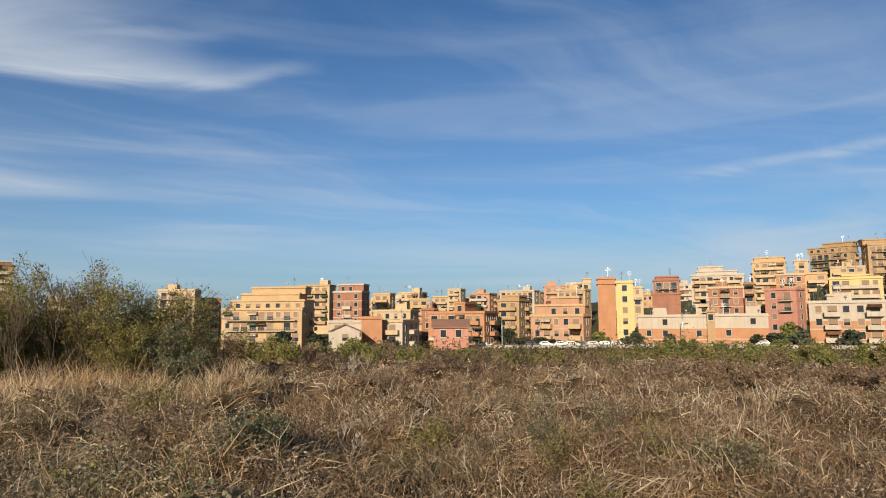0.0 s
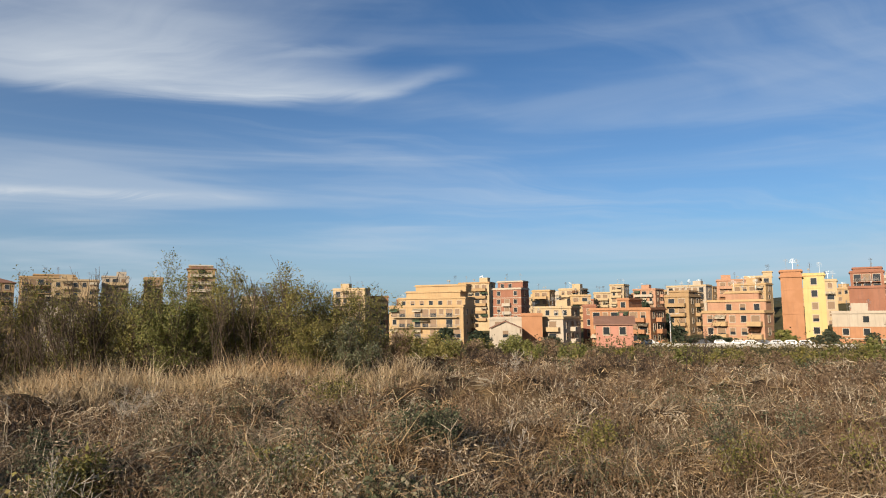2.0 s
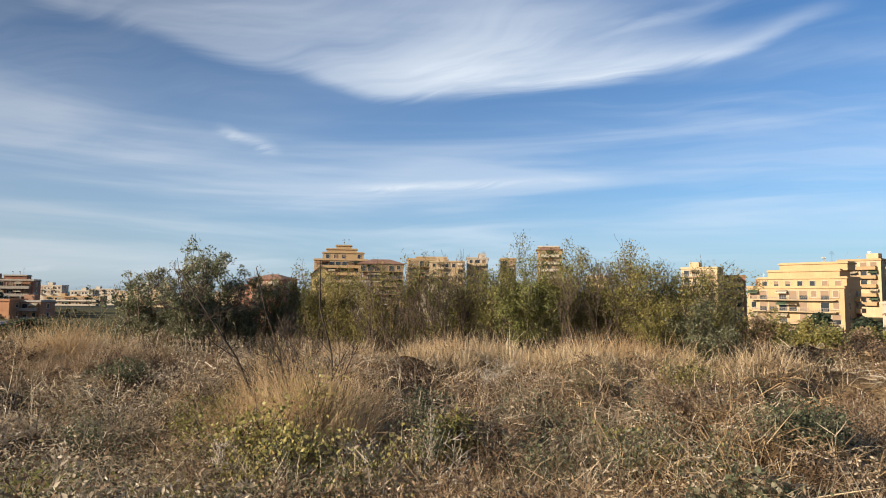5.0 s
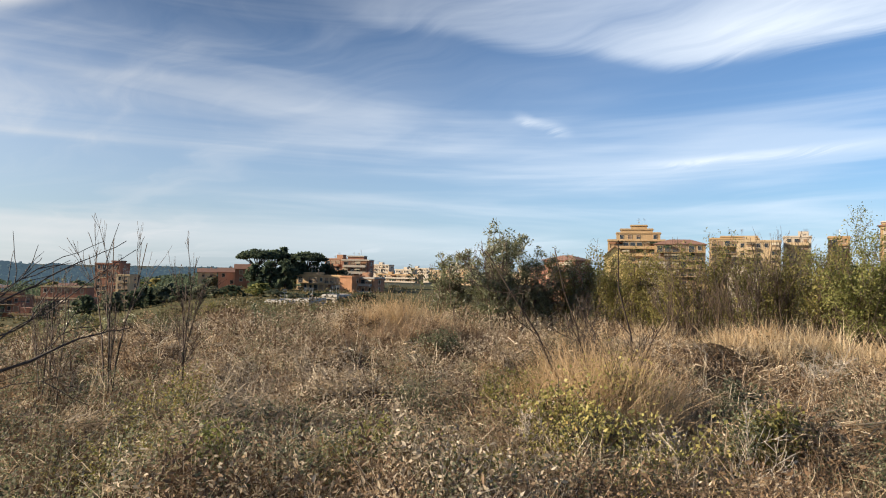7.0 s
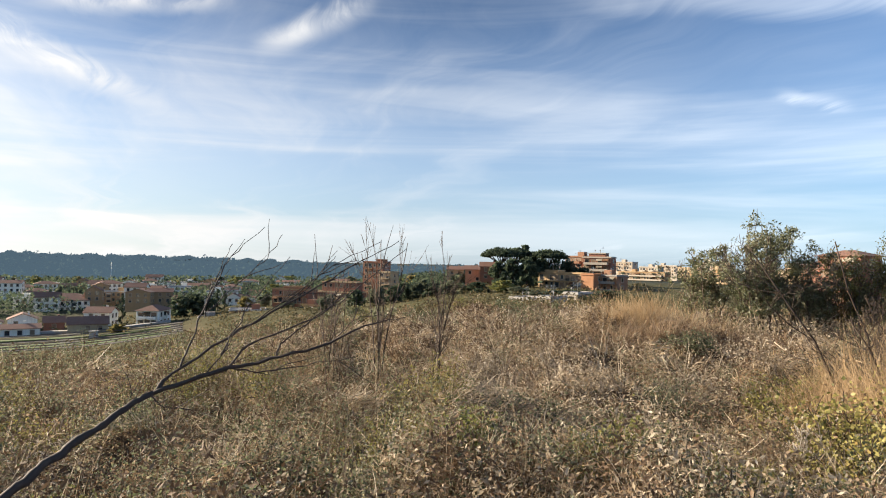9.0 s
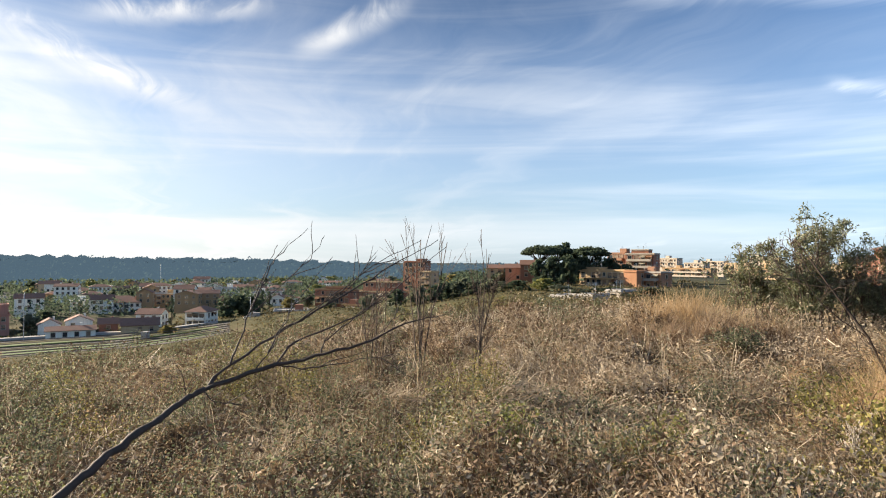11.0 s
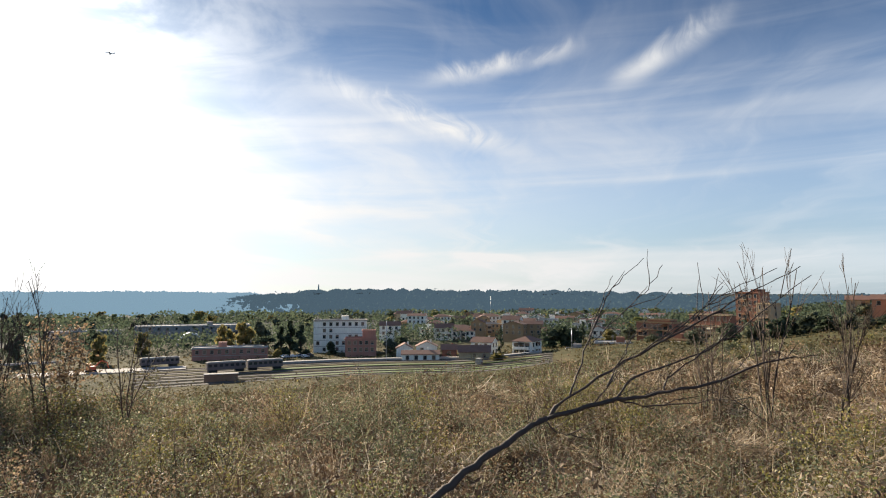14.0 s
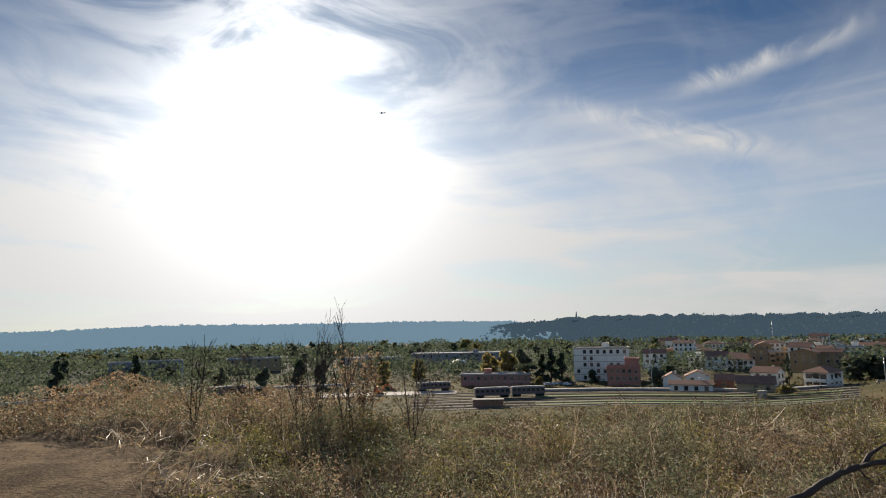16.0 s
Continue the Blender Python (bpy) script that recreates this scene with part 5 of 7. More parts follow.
apartment('dark terraced house below the pines', -80.00, -78.01, -0.78, 264, 'brown', storeys=3, band='grey')
cottage('red house with a tiled roof under the pines', -90.13, -88.33, -0.27, 290, 'brick', rise=2.0, storeys=3)
cottage('salmon house with loggias under the pines', -91.50, -89.95, -0.57, 300, 'salmon', rise=1.8, storeys=3)
cottage('cream house on the wooded slope', -93.13, -91.62, -0.60, 310, 'cream', rise=1.6, storeys=2)
apartment('low white sheds at the foot of the slope', -87.46, -85.58, -2.95, 170, 'white', storeys=1, balcony='none', roof='felt')
apartment('low white garages at the foot of the slope', -84.86, -83.76, -2.80, 165, 'white', storeys=1, balcony='none', roof='felt')
apartment('white shed roof by the hedge', -82.61, -81.34, -2.40, 190, 'white', storeys=1, balcony='none', roof='felt')
apartment('tall red brick tower flats', -100.85, -99.09, 0.03, 330, 'brick', tiers=((0.57, 0.86, 0.24), ), storeys=7, balcony='pairs')
apartment('cream and ochre flats beside the brick tower', -99.34, -98.34, -0.87, 320, 'cream', storeys=5)
apartment('stepped red brick flats with pale bands', -108.78, -105.68, -2.53, 300, 'brick', tiers=((0.25, 0.83, -2.32), ), storeys=4, band='tan')
apartment('stepped red brick block with roof terraces', -105.94, -101.34, -2.73, 310, 'brick', tiers=((0.28, 0.94, -1.85), ), storeys=4, band='cream')
apartment('low wing of red brick flats', -106.44, -104.13, -3.93, 285, 'brick', storeys=3, band='tan')
apartment('curved red brick hall with a pale flat roof', -112.32, -109.27, -4.37, 280, 'brick', storeys=3, balcony='none', band='grey', roof='felt', bare=0.6)
apartment('low grey workshop with a flat roof', -114.87, -112.36, -5.05, 275, 'grey', storeys=2, balcony='none', roof='felt')

cottage("pink house with a dark red tiled roof before the orange block", -0.92, 2.25, -1.05, 140, "pink", rise=1.6, storeys=3, depth=8, group="city blocks")
cottage("low white-walled villa with brown gables", -10.2, -7.6, -1.35, 150, "white", rise=1.6, storeys=1, across=True, group="city blocks")
SK = random.Random(14)
SKY_AZ, SKY_EL = [-20, -11, -4.2, 4, 11, 17, 22.5, 27, 33, 40], [1.6, 2.4, 1.9, 2.0, 2.6, 2.6, 2.9, 3.5, 3.8, 4.4]
for k in range(28):
    a_ = -19 + 57 * (k + SK.random()) / 28
    d_ = 300 + 70 * SK.random()
    col = SK.choice(("cream", "yellow", "tan", "white", "salmon", "brick"))
    apartment("%s flats in the back rank of the town" % {"cream": "cream plaster", "yellow": "ochre plaster", "tan": "tan plaster", "white": "off-white plaster", "salmon": "salmon plaster", "brick": "red brick"}[col], a_, a_ + 1.1 + 1.4 * SK.random(),
              float(np.interp(a_, SKY_AZ, SKY_EL)) - 0.1 - 0.9 * SK.random(), d_, col, storeys=4, balcony=SK.choice(("run", "pairs")), side=SK.choice((0, 22)), side_deg=0.6)

for k in range(12):
    a_ = -80 + 19 * (k + SK.random()) / 12
    col = SK.choice(("cream", "tan", "white", "brick"))
    apartment("%s flats far off beyond the field" % {"cream": "cream plaster", "tan": "tan plaster", "white": "off-white plaster", "brick": "red brick"}[col], a_, a_ + 0.9 + 0.9 * SK.random(), -0.25 + 0.75 * SK.random(), 480 + 160 * SK.random(), col, storeys=3, balcony="pairs")

# ---- pine hill ----
PINE = tree_kind(3, 14, 12, M_DARKLEAF, 3600, 0.62, "umbrella")
PINE_B = tree_kind(4, 14, 12, M_DARKLEAF, 3600, 0.62, "umbrella")
CEDAR = tree_kind(5, 16, 10, M_DARKLEAF, 1500, 0.9, "cone")
CYPRESS = tree_kind(6, 14, 3.2, M_DARKLEAF, 900, 0.4, "cone")
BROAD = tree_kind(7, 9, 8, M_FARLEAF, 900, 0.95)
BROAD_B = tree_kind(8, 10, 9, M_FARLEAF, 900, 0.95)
DARKBROAD = tree_kind(9, 9, 9, M_DARKLEAF, 900, 0.95)
GOLDEN = tree_kind(10, 9, 8, M_AUTUMN, 900, 0.95)
FRESHT = tree_kind(12, 9, 8, M_FRESH, 900, 0.95)

far_tree(PINE, "umbrella pine with a broad dark crown on the hill", -88.3, 285, top=1.55, wide=17, group="umbrella pines", name="pine_tree")
far_tree(PINE_B, "umbrella pine with a broad dark crown on the hill", -86.8, 290, top=1.62, wide=15, group="umbrella pines", name="pine_tree")
far_tree(PINE, "umbrella pine with a domed crown beside flats", -83.9, 285, top=1.45, wide=18, group="umbrella pines", name="pine_tree")
far_tree(CEDAR, "dark cedar between the umbrella pines", -86.1, 292, top=1.7, wide=12, name="cedar_tree")
far_tree(CEDAR, "dark cedar between the umbrella pines", -85.2, 296, top=1.0, wide=12, name="cedar_tree")
for az_, d_, t_, kd in ((-88.4, 275, 0.2, DARKBROAD), (-87.2, 272, 0.45, DARKBROAD), (-85.9, 270, 0.6, DARKBROAD), (-84.6, 280, 0.5, DARKBROAD), (-83.2, 282, 0.5, DARKBROAD), (-82.2, 284, 0.35, DARKBROAD), (-81.0, 285, -0.2, DARKBROAD),
                        (-88.0, 225, -1.5, FRESHT), (-86.6, 220, -2.0, BROAD), (-90.2, 230, -1.7, DARKBROAD), (-91.6, 235, -1.8, BROAD), (-93.0, 240, -1.6, BROAD_B), (-94.4, 245, -1.8, DARKBROAD), (-95.6, 250, -1.5, BROAD),
                        (-97.0, 255, -1.9, DARKBROAD), (-85.0, 200, -2.3, BROAD), (-83.4, 205, -2.4, DARKBROAD), (-81.8, 200, -2.2, DARKBROAD), (-80.2, 190, -2.5, BROAD), (-78.8, 185, -2.2, DARKBROAD), (-92.0, 310, -0.7, BROAD), (-90.4, 320, -0.5, DARKBROAD)):
    far_tree(kd, "leafy tree on the slope below the pines", az_, d_, top=t_, wide=9, group="slope trees")

# ---- trees, cars and street among the blocks ----
TR = random.Random(5)
for az_, d_, t_, kd in ((13.9, 172, -1.5, FRESHT), (12.0, 175, -1.9, DARKBROAD), (8.6, 168, -2.0, DARKBROAD), (7.4, 166, -2.2, DARKBROAD), (9.8, 168, -2.2, DARKBROAD), (16.4, 176, -1.9, BROAD), (19.8, 176, -1.7, DARKBROAD), (17.0, 180, -1.4, BROAD),
                        (27.8, 168, -1.6, DARKBROAD), (28.8, 180, -0.7, FRESHT), (29.6, 176, -1.3, BROAD), (26.5, 170, -1.7, DARKBROAD), (33.0, 168, -1.3, DARKBROAD), (5.0, 185, -0.2, DARKBROAD), (4.3, 190, 0.3, BROAD), (6.0, 180, -1.2, DARKBROAD),
                        (10.5, 200, 0.2, DARKBROAD), (21.5, 228, 1.2, BROAD), (1.0, 165, -2.3, BROAD), (-11.5, 150, -1.6, DARKBROAD), (-4.8, 158, -2.0, BROAD), (-20.4, 170, -1.0, BROAD), (-14.2, 160, -1.3, DARKBROAD), (30.9, 245, 2.2, BROAD), (3.2, 200, 0.9, DARKBROAD)):
    far_tree(kd, "street tree between the apartment blocks", az_, d_, top=t_, wide=3.5 + 3 * TR.random(), group="street trees")

street = [away(a, d) for a, d in ((2, 158), (8, 157), (14, 157), (20, 160), (28, 163), (38, 168))]


def ribbon(name, label, pts, wide, up, mt, category, edge=0.0):
    """A strip of road, lawn or track bed draped over the land, with some thickness."""
    bm = bmesh.new()
    rows = []
    fine = []
    for a, b in zip(pts, pts[1:]):
        for k in range(6):
            fine.append(a.lerp(b, k / 6))
    fine.append(pts[-1])
    for i, p in enumerate(fine):
        d = (fine[min(i + 1, len(fine) - 1)] - fine[max(i - 1, 0)]).normalized()
        s = Vector((d.y, -d.x, 0)) * wide / 2
        z = max(float(base_height(p.x + s.x, p.y + s.y)), float(base_height(p.x - s.x, p.y - s.y)), float(base_height(p.x, p.y))) + up
        l, r = p - s, p + s
        rows.append([bm.verts.new(v) for v in ((l.x, l.y, z - 0.8), (l.x, l.y, z), (r.x, r.y, z), (r.x, r.y, z - 0.8))])
    for a, b in zip(rows, rows[1:]):
        for k in range(3):
            bm.faces.new((a[k], a[k + 1], b[k + 1], b[k]))
    bmesh.ops.recalc_face_normals(bm, faces=bm.faces[:])
    return tagged(new(name, done(bm, name, mt)), label, category, kind="structure")


ribbon("road", "asphalt street in front of the blocks", street, 7, 0.25, M_ASPHALT, "road")
ribbon("pavement", "pale concrete kerb and wall along the street", [p * 0.975 for p in street], 1.2, 0.9, M_CONCRETE, "pavement")
ribbon("lawn", "strip of green lawn before the low terrace", [away(a, d) for a, d in ((16, 172), (22, 174), (30, 176), (37, 178))], 12, 0.5, M_LAWN, "lawn")


def car_meshes(paint):
    bm = bmesh.new()
    prof = [(-2.0, 0.35), (-2.05, 0.75), (-1.7, 0.9), (-1.25, 1.4), (0.45, 1.45), (1.05, 0.95), (1.9, 0.8), (2.05, 0.4)]
    L = [bm.verts.new((x, -0.82 if z < 1 else -0.68, z)) for x, z in prof]
    R = [bm.verts.new((x, 0.82 if z < 1 else 0.68, z)) for x, z in prof]
    bm.faces.new(L)
    bm.faces.new(R[::-1])
    n = len(prof)
    for k in range(n):
        f = bm.faces.new((L[k], R[k], R[(k + 1) % n], L[(k + 1) % n]))
        f.material_index = 1 if k in (2, 4) else 0
    bmesh.ops.recalc_face_normals(bm, faces=bm.faces[:])
    for s in (-1, 1):
        box(bm, -1.1, 0.5, s * 0.755 - 0.02, s * 0.755 + 0.02, 0.98, 1.32, 1)
    body = done(bm, "body", paint, M_GLASS)
    bm = bmesh.new()
    bmesh.ops.create_cone(bm, cap_ends=True, segments=12, radius1=0.32, radius2=0.32, depth=0.2, matrix=Matrix.Rotation(radians(90), 4, "X"))
    return body, done(bm, "wheel", M_TYRE)


bm = bmesh.new()
bmesh.ops.create_cone(bm, cap_ends=True, segments=10, radius1=0.2, radius2=0.2, depth=0.22, matrix=Matrix.Rotation(radians(90), 4, "X"))
RIM = done(bm, "rim", M_METAL)
CARS = [car_meshes(simple("car_paint_" + nm, col, 0.3, 0.1)) for nm, col in (("white", (0.75, 0.75, 0.74)), ("silver", (0.4, 0.41, 0.43)), ("dark", (0.05, 0.055, 0.07)))]
CAR_LABEL = ("white parked car by the kerb", "silver parked car by the kerb", "dark parked car by the kerb")


def car(k, az_, d_, rz, up=0.3):
    p = away(az_, d_)
    e = plant("car", CAR_LABEL[k], "car", (p.x, p.y, float(base_height(p.x, p.y)) + up), "parked cars")
    e.rotation_euler = (0, 0, rz)
    part("body", CARS[k][0], e)
    for x in (-1.25, 1.25):
        for y in (-0.75, 0.75):
            wheel = part("wheel", CARS[k][1], e)
            wheel.location = (x, y, 0.32)
            part("rim", RIM, wheel)


for k, az_, d_ in ((0, 10.6, 157), (0, 11.5, 157.5), (1, 13.4, 157.2), (0, 14.4, 158), (2, 8.0, 156), (1, 15.4, 158), (0, 3.6, 156.5), (2, 12.5, 160), (0, 9.2, 159.5), (1, 27.0, 163.0)):
    car(k, az_, d_, radians(-az_ + 4))
for k, az_, d_ in ((0, -139.3, 292), (1, -138.7, 294), (0, -138.2, 290), (2, -137.8, 296), (1, -139.8, 290), (0, -140.2, 295)):
    car(k, az_, d_, radians(-az_ + 30), 0.0)


def pole(az_, d_, tall, label, top=0.09, arm=True, name="street_lamp", cat="street lamp"):
    p = away(az_, d_)
    e = plant(name, label, cat, (p.x, p.y, float(base_height(p.x, p.y)) - 0.2), "poles")
    lines = [[((0, 0, 0), 0.16), ((0, 0, tall * 0.6), 0.13), ((0, 0, tall), top)]]
    shaft = part("mast", tubes_mesh("mast", lines, M_METAL, 8), e)
    if arm:
        bm = bmesh.new()
        box(bm, -0.06, 1.6, -0.06, 0.06, tall - 0.05, tall + 0.05)
        box(bm, 1.2, 2.1, -0.16, 0.16, tall - 0.02, tall + 0.14)
        part("lamp_head", done(bm, "lamp_head", M_METAL), shaft)


pole(5.3, 160, 8, "grey street lamp on a tall mast")
pole(20.8, 176, 9, "grey street lamp on a tall mast")
pole(-121.5, 520, 26, "tall white floodlight mast above the roofs", 0.25, False, "mast_pole", "mast")
pole(-131.0, 262, 17, "slim lamp mast beside the railway", 0.1, False, "mast_pole", "mast")
pole(-171.5, 300, 15, "wooden pole beside the yard", 0.2, False, "mast_pole", "mast")
pole(-114.3, 270, 9, "grey street lamp on a tall mast")

# ---- the valley ----
apartment("pale cream institution with rows of dark windows", -137.5, -132.75, -2.45, 313, "pale", storeys=5, balcony="none", bay=2.9, depth=14, group="valley buildings", bare=0.25, band="white")
apartment("pinkish brick works with a stepped roof", -134.7, -131.9, -4.1, 288, "pink", storeys=3, balcony="none", group="valley buildings", tiers=((0.55, 0.98, -3.4),))
apartment("long low pale depot building", -147.6, -141.4, -4.65, 292, "pink", storeys=1, balcony="none", bay=3.0, depth=9, group="valley buildings", roof="felt", bare=0.0, band="white")
apartment("wide hangar with a blue-grey roof", -152.0, -142.9, -2.75, 430, "grey", storeys=2, balcony="none", bay=5.0, depth=18, group="valley buildings", roof="felt", band="white")
apartment("low white sheds in rows", -158.0, -153.0, -3.0, 440, "white", storeys=2, balcony="none", bay=4.0, depth=14, group="valley buildings", roof="felt")
apartment("low brick hall in the yard", -168.0, -163.5, -2.75, 430, "tan", storeys=2, balcony="none", group="valley buildings", roof="felt", bay=5.0)
apartment("long low brick hall by the yard", -177.0, -171.5, -2.7, 440, "grey", storeys=2, balcony="none", group="valley buildings", roof="felt", bay=5.0)
apartment("white flats with tall piers", -128.0, -124.9, -3.2, 400, "pale", storeys=3, balcony="pairs", bay=2.6, group="valley buildings")
apartment("beige house with stacked balconies", -119.6, -117.9, -4.3, 272, "pale", side=22, side_deg=1.0, storeys=3, balcony="run", roof="hip", group="valley buildings")
cottage("low house with a brown tiled roof", -124.4, -121.6, -5.4, 262, "cream", rise=2.4, storeys=1)
cottage("cream house with a tiled gable", -123.4, -121.4, -4.5, 290, "pale", rise=2.0, turn=20)
cottage("white house with a red tiled roof", -128.3, -126.4, -4.9, 285, "pale", rise=2.2, across=True, storeys=2)
cottage("white house with a tiled roof", -130.1, -128.6, -5.1, 278, "pale", rise=2.2, across=True, storeys=1)
cottage("low outbuildings with brown tiled roofs", -129.6, -126.2, -5.8, 262, "pale", rise=1.2, storeys=1)
cottage("small house with a dark tiled roof", -126.0, -124.6, -5.2, 282, "brick", rise=2.0, storeys=1)
VB = random.Random(31)
for k in range(74):
    a_, d_ = -132 + 30 * VB.random(), 345 + 300 * VB.random()
    w_ = (7 + 14 * VB.random()) / d_ * 57.3
    hgt = (5 + 7 * VB.random())
    top_ = math.degrees(math.atan((-28 + hgt - EYE_Z) / d_))
    col = VB.choice(("pale", "pale", "pale", "pale", "pale", "cream", "tan"))
    if VB.random() < 0.5:
        apartment("small %s block of flats in the valley" % {"pale": "white", "cream": "cream", "tan": "tan", "pink": "pink"}[col], a_, a_ + w_, top_, d_, col, storeys=3, balcony=VB.choice(("none", "pairs")), group="valley houses", roof="felt" if VB.random() < 0.5 else "hip")
    else:
        cottage("small tile-roofed house in the valley", a_, a_ + w_, top_, d_, col, rise=1.6 + VB.random(), across=VB.random() < 0.4, turn=20 * VB.random(), storeys=2)

# arched hall
def arch_hall():
    p = away(-147.7, 380)
    e = plant("arched_hall", "hall with a pale arched front in the yard", "hall", (p.x, p.y, float(base_height(p.x, p.y))), "valley buildings")
    e.rotation_euler = (0, 0, radians(147.7))
    for nm, rad, y0, y1, mt in (("arch", 7.4, -0.5, 0.6, M_WHITE), ("vault", 6.9, 0.6, 16, M_BLUEROOF)):
        bm = bmesh.new()
        n = 20
        ring = []
        for k in range(n + 1):
            a = math.pi * k / n
            ring.append([bm.verts.new((math.cos(a) * r_, y_, math.sin(a) * r_ * 0.95)) for r_, y_ in ((rad, y0), (rad, y1), (rad - 0.7, y1), (rad - 0.7, y0))])
        for u, v in zip(ring, ring[1:]):
            for j in range(4):
                bm.faces.new((u[j], u[(j + 1) % 4], v[(j + 1) % 4], v[j]))
        part(nm, done(bm, nm, mt), e)


arch_hall()

# railway yard
for k, (d0, d1) in enumerate(((206, 212), (214, 219), (222, 227), (231, 236), (242, 247), (254, 259))):
    pts = [away(a, d0 + (d1 - d0) * i / 4) for i, a in enumerate((-152, -143, -134, -125, -116))]
    bed = ribbon("track_bed", "brown ballast bed of a railway track", pts, 3.2, 0.1, M_BALLAST, "railway")
    for s in (-0.72, 0.72):
        lines = [[((p.x, p.y, float(base_height(p.x, p.y)) + 0.38), 0.07) for p in [q * (1 + s / 230) for q in pts]]]
        part("rail", tubes_mesh("rail", lines, M_STEEL, 4), bed)
for d_, w_ in ((210.5, 2.6), (218, 2.4), (239, 4.0)):
    ribbon("lawn", "strip of green grass between the tracks", [away(a, d_ + i * 1.4) for i, a in enumerate((-141, -134, -126, -117))], w_, 0.3, M_LAWN, "grass strip")
ribbon("pavement", "pale concrete platform along the tracks", [away(a, d_) for a, d_ in ((-146, 262), (-136, 264), (-126, 266), (-117, 268))], 3.5, 0.9, M_CONCRETE, "platform")
ribbon("pavement", "wide pale concrete yard", [away(a, d_) for a, d_ in ((-160, 262), (-154, 262), (-148, 260))], 13, 0.3, M_CONCRETE, "yard")


def coach(az0, az1, d_):
    """A railway coach with a row of windows, on its bogies."""
    a, b = away(az0, d_), away(az1, d_ + 3)
    m = (a + b) / 2
    ln = (b - a).length
    e = plant("railway_coach", "old grey railway coach with a row of windows on the siding", "railway coach", (m.x, m.y, float(base_height(m.x, m.y)) + 0.3), "railway coaches")
    e.rotation_euler = (0, 0, math.atan2((b - a).y, (b - a).x))
    bm = bmesh.new()
    box(bm, -ln / 2, ln / 2, -1.4, 1.4, 1.0, 3.4)
    part("body", done(bm, "body", M_COACH), e)
    bm = bmesh.new()
    box(bm, -ln / 2 - 0.1, ln / 2 + 0.1, -1.5, 1.5, 3.4, 3.65)
    box(bm, -ln / 2 + 0.5, ln / 2 - 0.5, -0.9, 0.9, 3.65, 3.85)
    part("roof", done(bm, "roof", M_CONCRETE), e)
    n = max(4, int(ln / 1.7))
    bm = bmesh.new()
    box(bm, -0.55, 0.55, -1.43, 1.43, 0, 0.9)
    win = done(bm, "window", M_GLASS)
    for k in range(n):
        part("window", win, e).location = (-ln / 2 + ln * (k + 0.5) / n, 0, 2.1)
    bm = bmesh.new()
    box(bm, -1.5, 1.5, -1.0, 1.0, 0.0, 1.0)
    bog = done(bm, "bogie", M_TYRE)
    for s in (-1, 1):
        part("bogie", bog, e).location = (s * ln * 0.35, 0, 0)


ribbon("pavement", "long pale boundary wall of the yard", [away(a, d_) for a, d_ in ((-186, 292), (-176, 294), (-166, 294), (-157, 292))], 1.2, 2.6, M_CONCRETE, "wall")
for a_, d_ in ((-180, 288), (-169.5, 286)):
    coach(a_, a_ + 3.1, d_)
coach(-146.4, -143.3, 236)
coach(-143.1, -140.2, 238)
coach(-151.5, -148.6, 268)
p = away(-145.2, 212)
bm = bmesh.new()
box(bm, -5, 5, -1.5, 1.5, 0, 2.6)
box(bm, -5.2, 5.2, -1.8, 1.8, 2.6, 2.8, 1)
hut = plant("trackside_hut", "low trackside hut with a pale flat roof", "hut", (p.x, p.y, float(base_height(p.x, p.y)) - 0.3))
hut.rotation_euler = (0, 0, radians(145))
part("wall", done(bm, "wall", W["brown"], M_CONCRETE), hut)
p = away(-122.6, 236)
bm = bmesh.new()
box(bm, -1.1, 1.1, -0.9, 0.9, 0, 2.3)
box(bm, -1.3, 1.3, -1.1, 1.1, 2.3, 2.5)
hut = plant("trackside_hut", "tiny pale concrete trackside hut", "hut", (p.x, p.y, float(base_height(p.x, p.y)) - 0.1))
part("wall", done(bm, "wall", M_CONCRETE), hut)
# orange-red digger arm in the yard
p = away(-155.0, 262)
dig = plant("excavator", "orange-red excavator working in the pale yard", "excavator", (p.x, p.y, float(base_height(p.x, p.y)) + 0.2))
dig.rotation_euler = (0, 0, radians(155))
bm = bmesh.new()
box(bm, -1.6, 1.6, -1.2, 1.2, 0.9, 2.2)
box(bm, -1.5, -0.2, -1.0, 0.3, 2.2, 3.2)
part("body", done(bm, "body", M_RED), dig)
bm = bmesh.new()
for s in (-1.1, 1.1):
    box(bm, -1.8, 1.8, s - 0.3, s + 0.3, 0, 0.8)
part("track", done(bm, "track", M_TYRE), dig)
part("arm", tubes_mesh("arm", [[((1.2, 0, 2.0), 0.3), ((3.2, 0, 4.0), 0.25), ((5.2, 0, 3.2), 0.2), ((5.6, 0, 1.4), 0.16)]], M_RED, 6), dig)
# crane jib beyond the roofs
p = away(-120.3, 480)
cr = plant("crane", "pale crane jib rising at a slant above the roofs", "crane", (p.x, p.y, -28.0))
part("base", tubes_mesh("base", [[((0, 0, 0), 2.0), ((0, 0, 3), 1.4)]], M_RED, 8), cr)
part("jib", tubes_mesh("jib", [[((0, 0, 2.5), 0.5), ((-2.6, 3.0, 9), 0.45), ((-4.5, 5.0, 14.5), 0.3)]], M_AWNING, 6), cr)

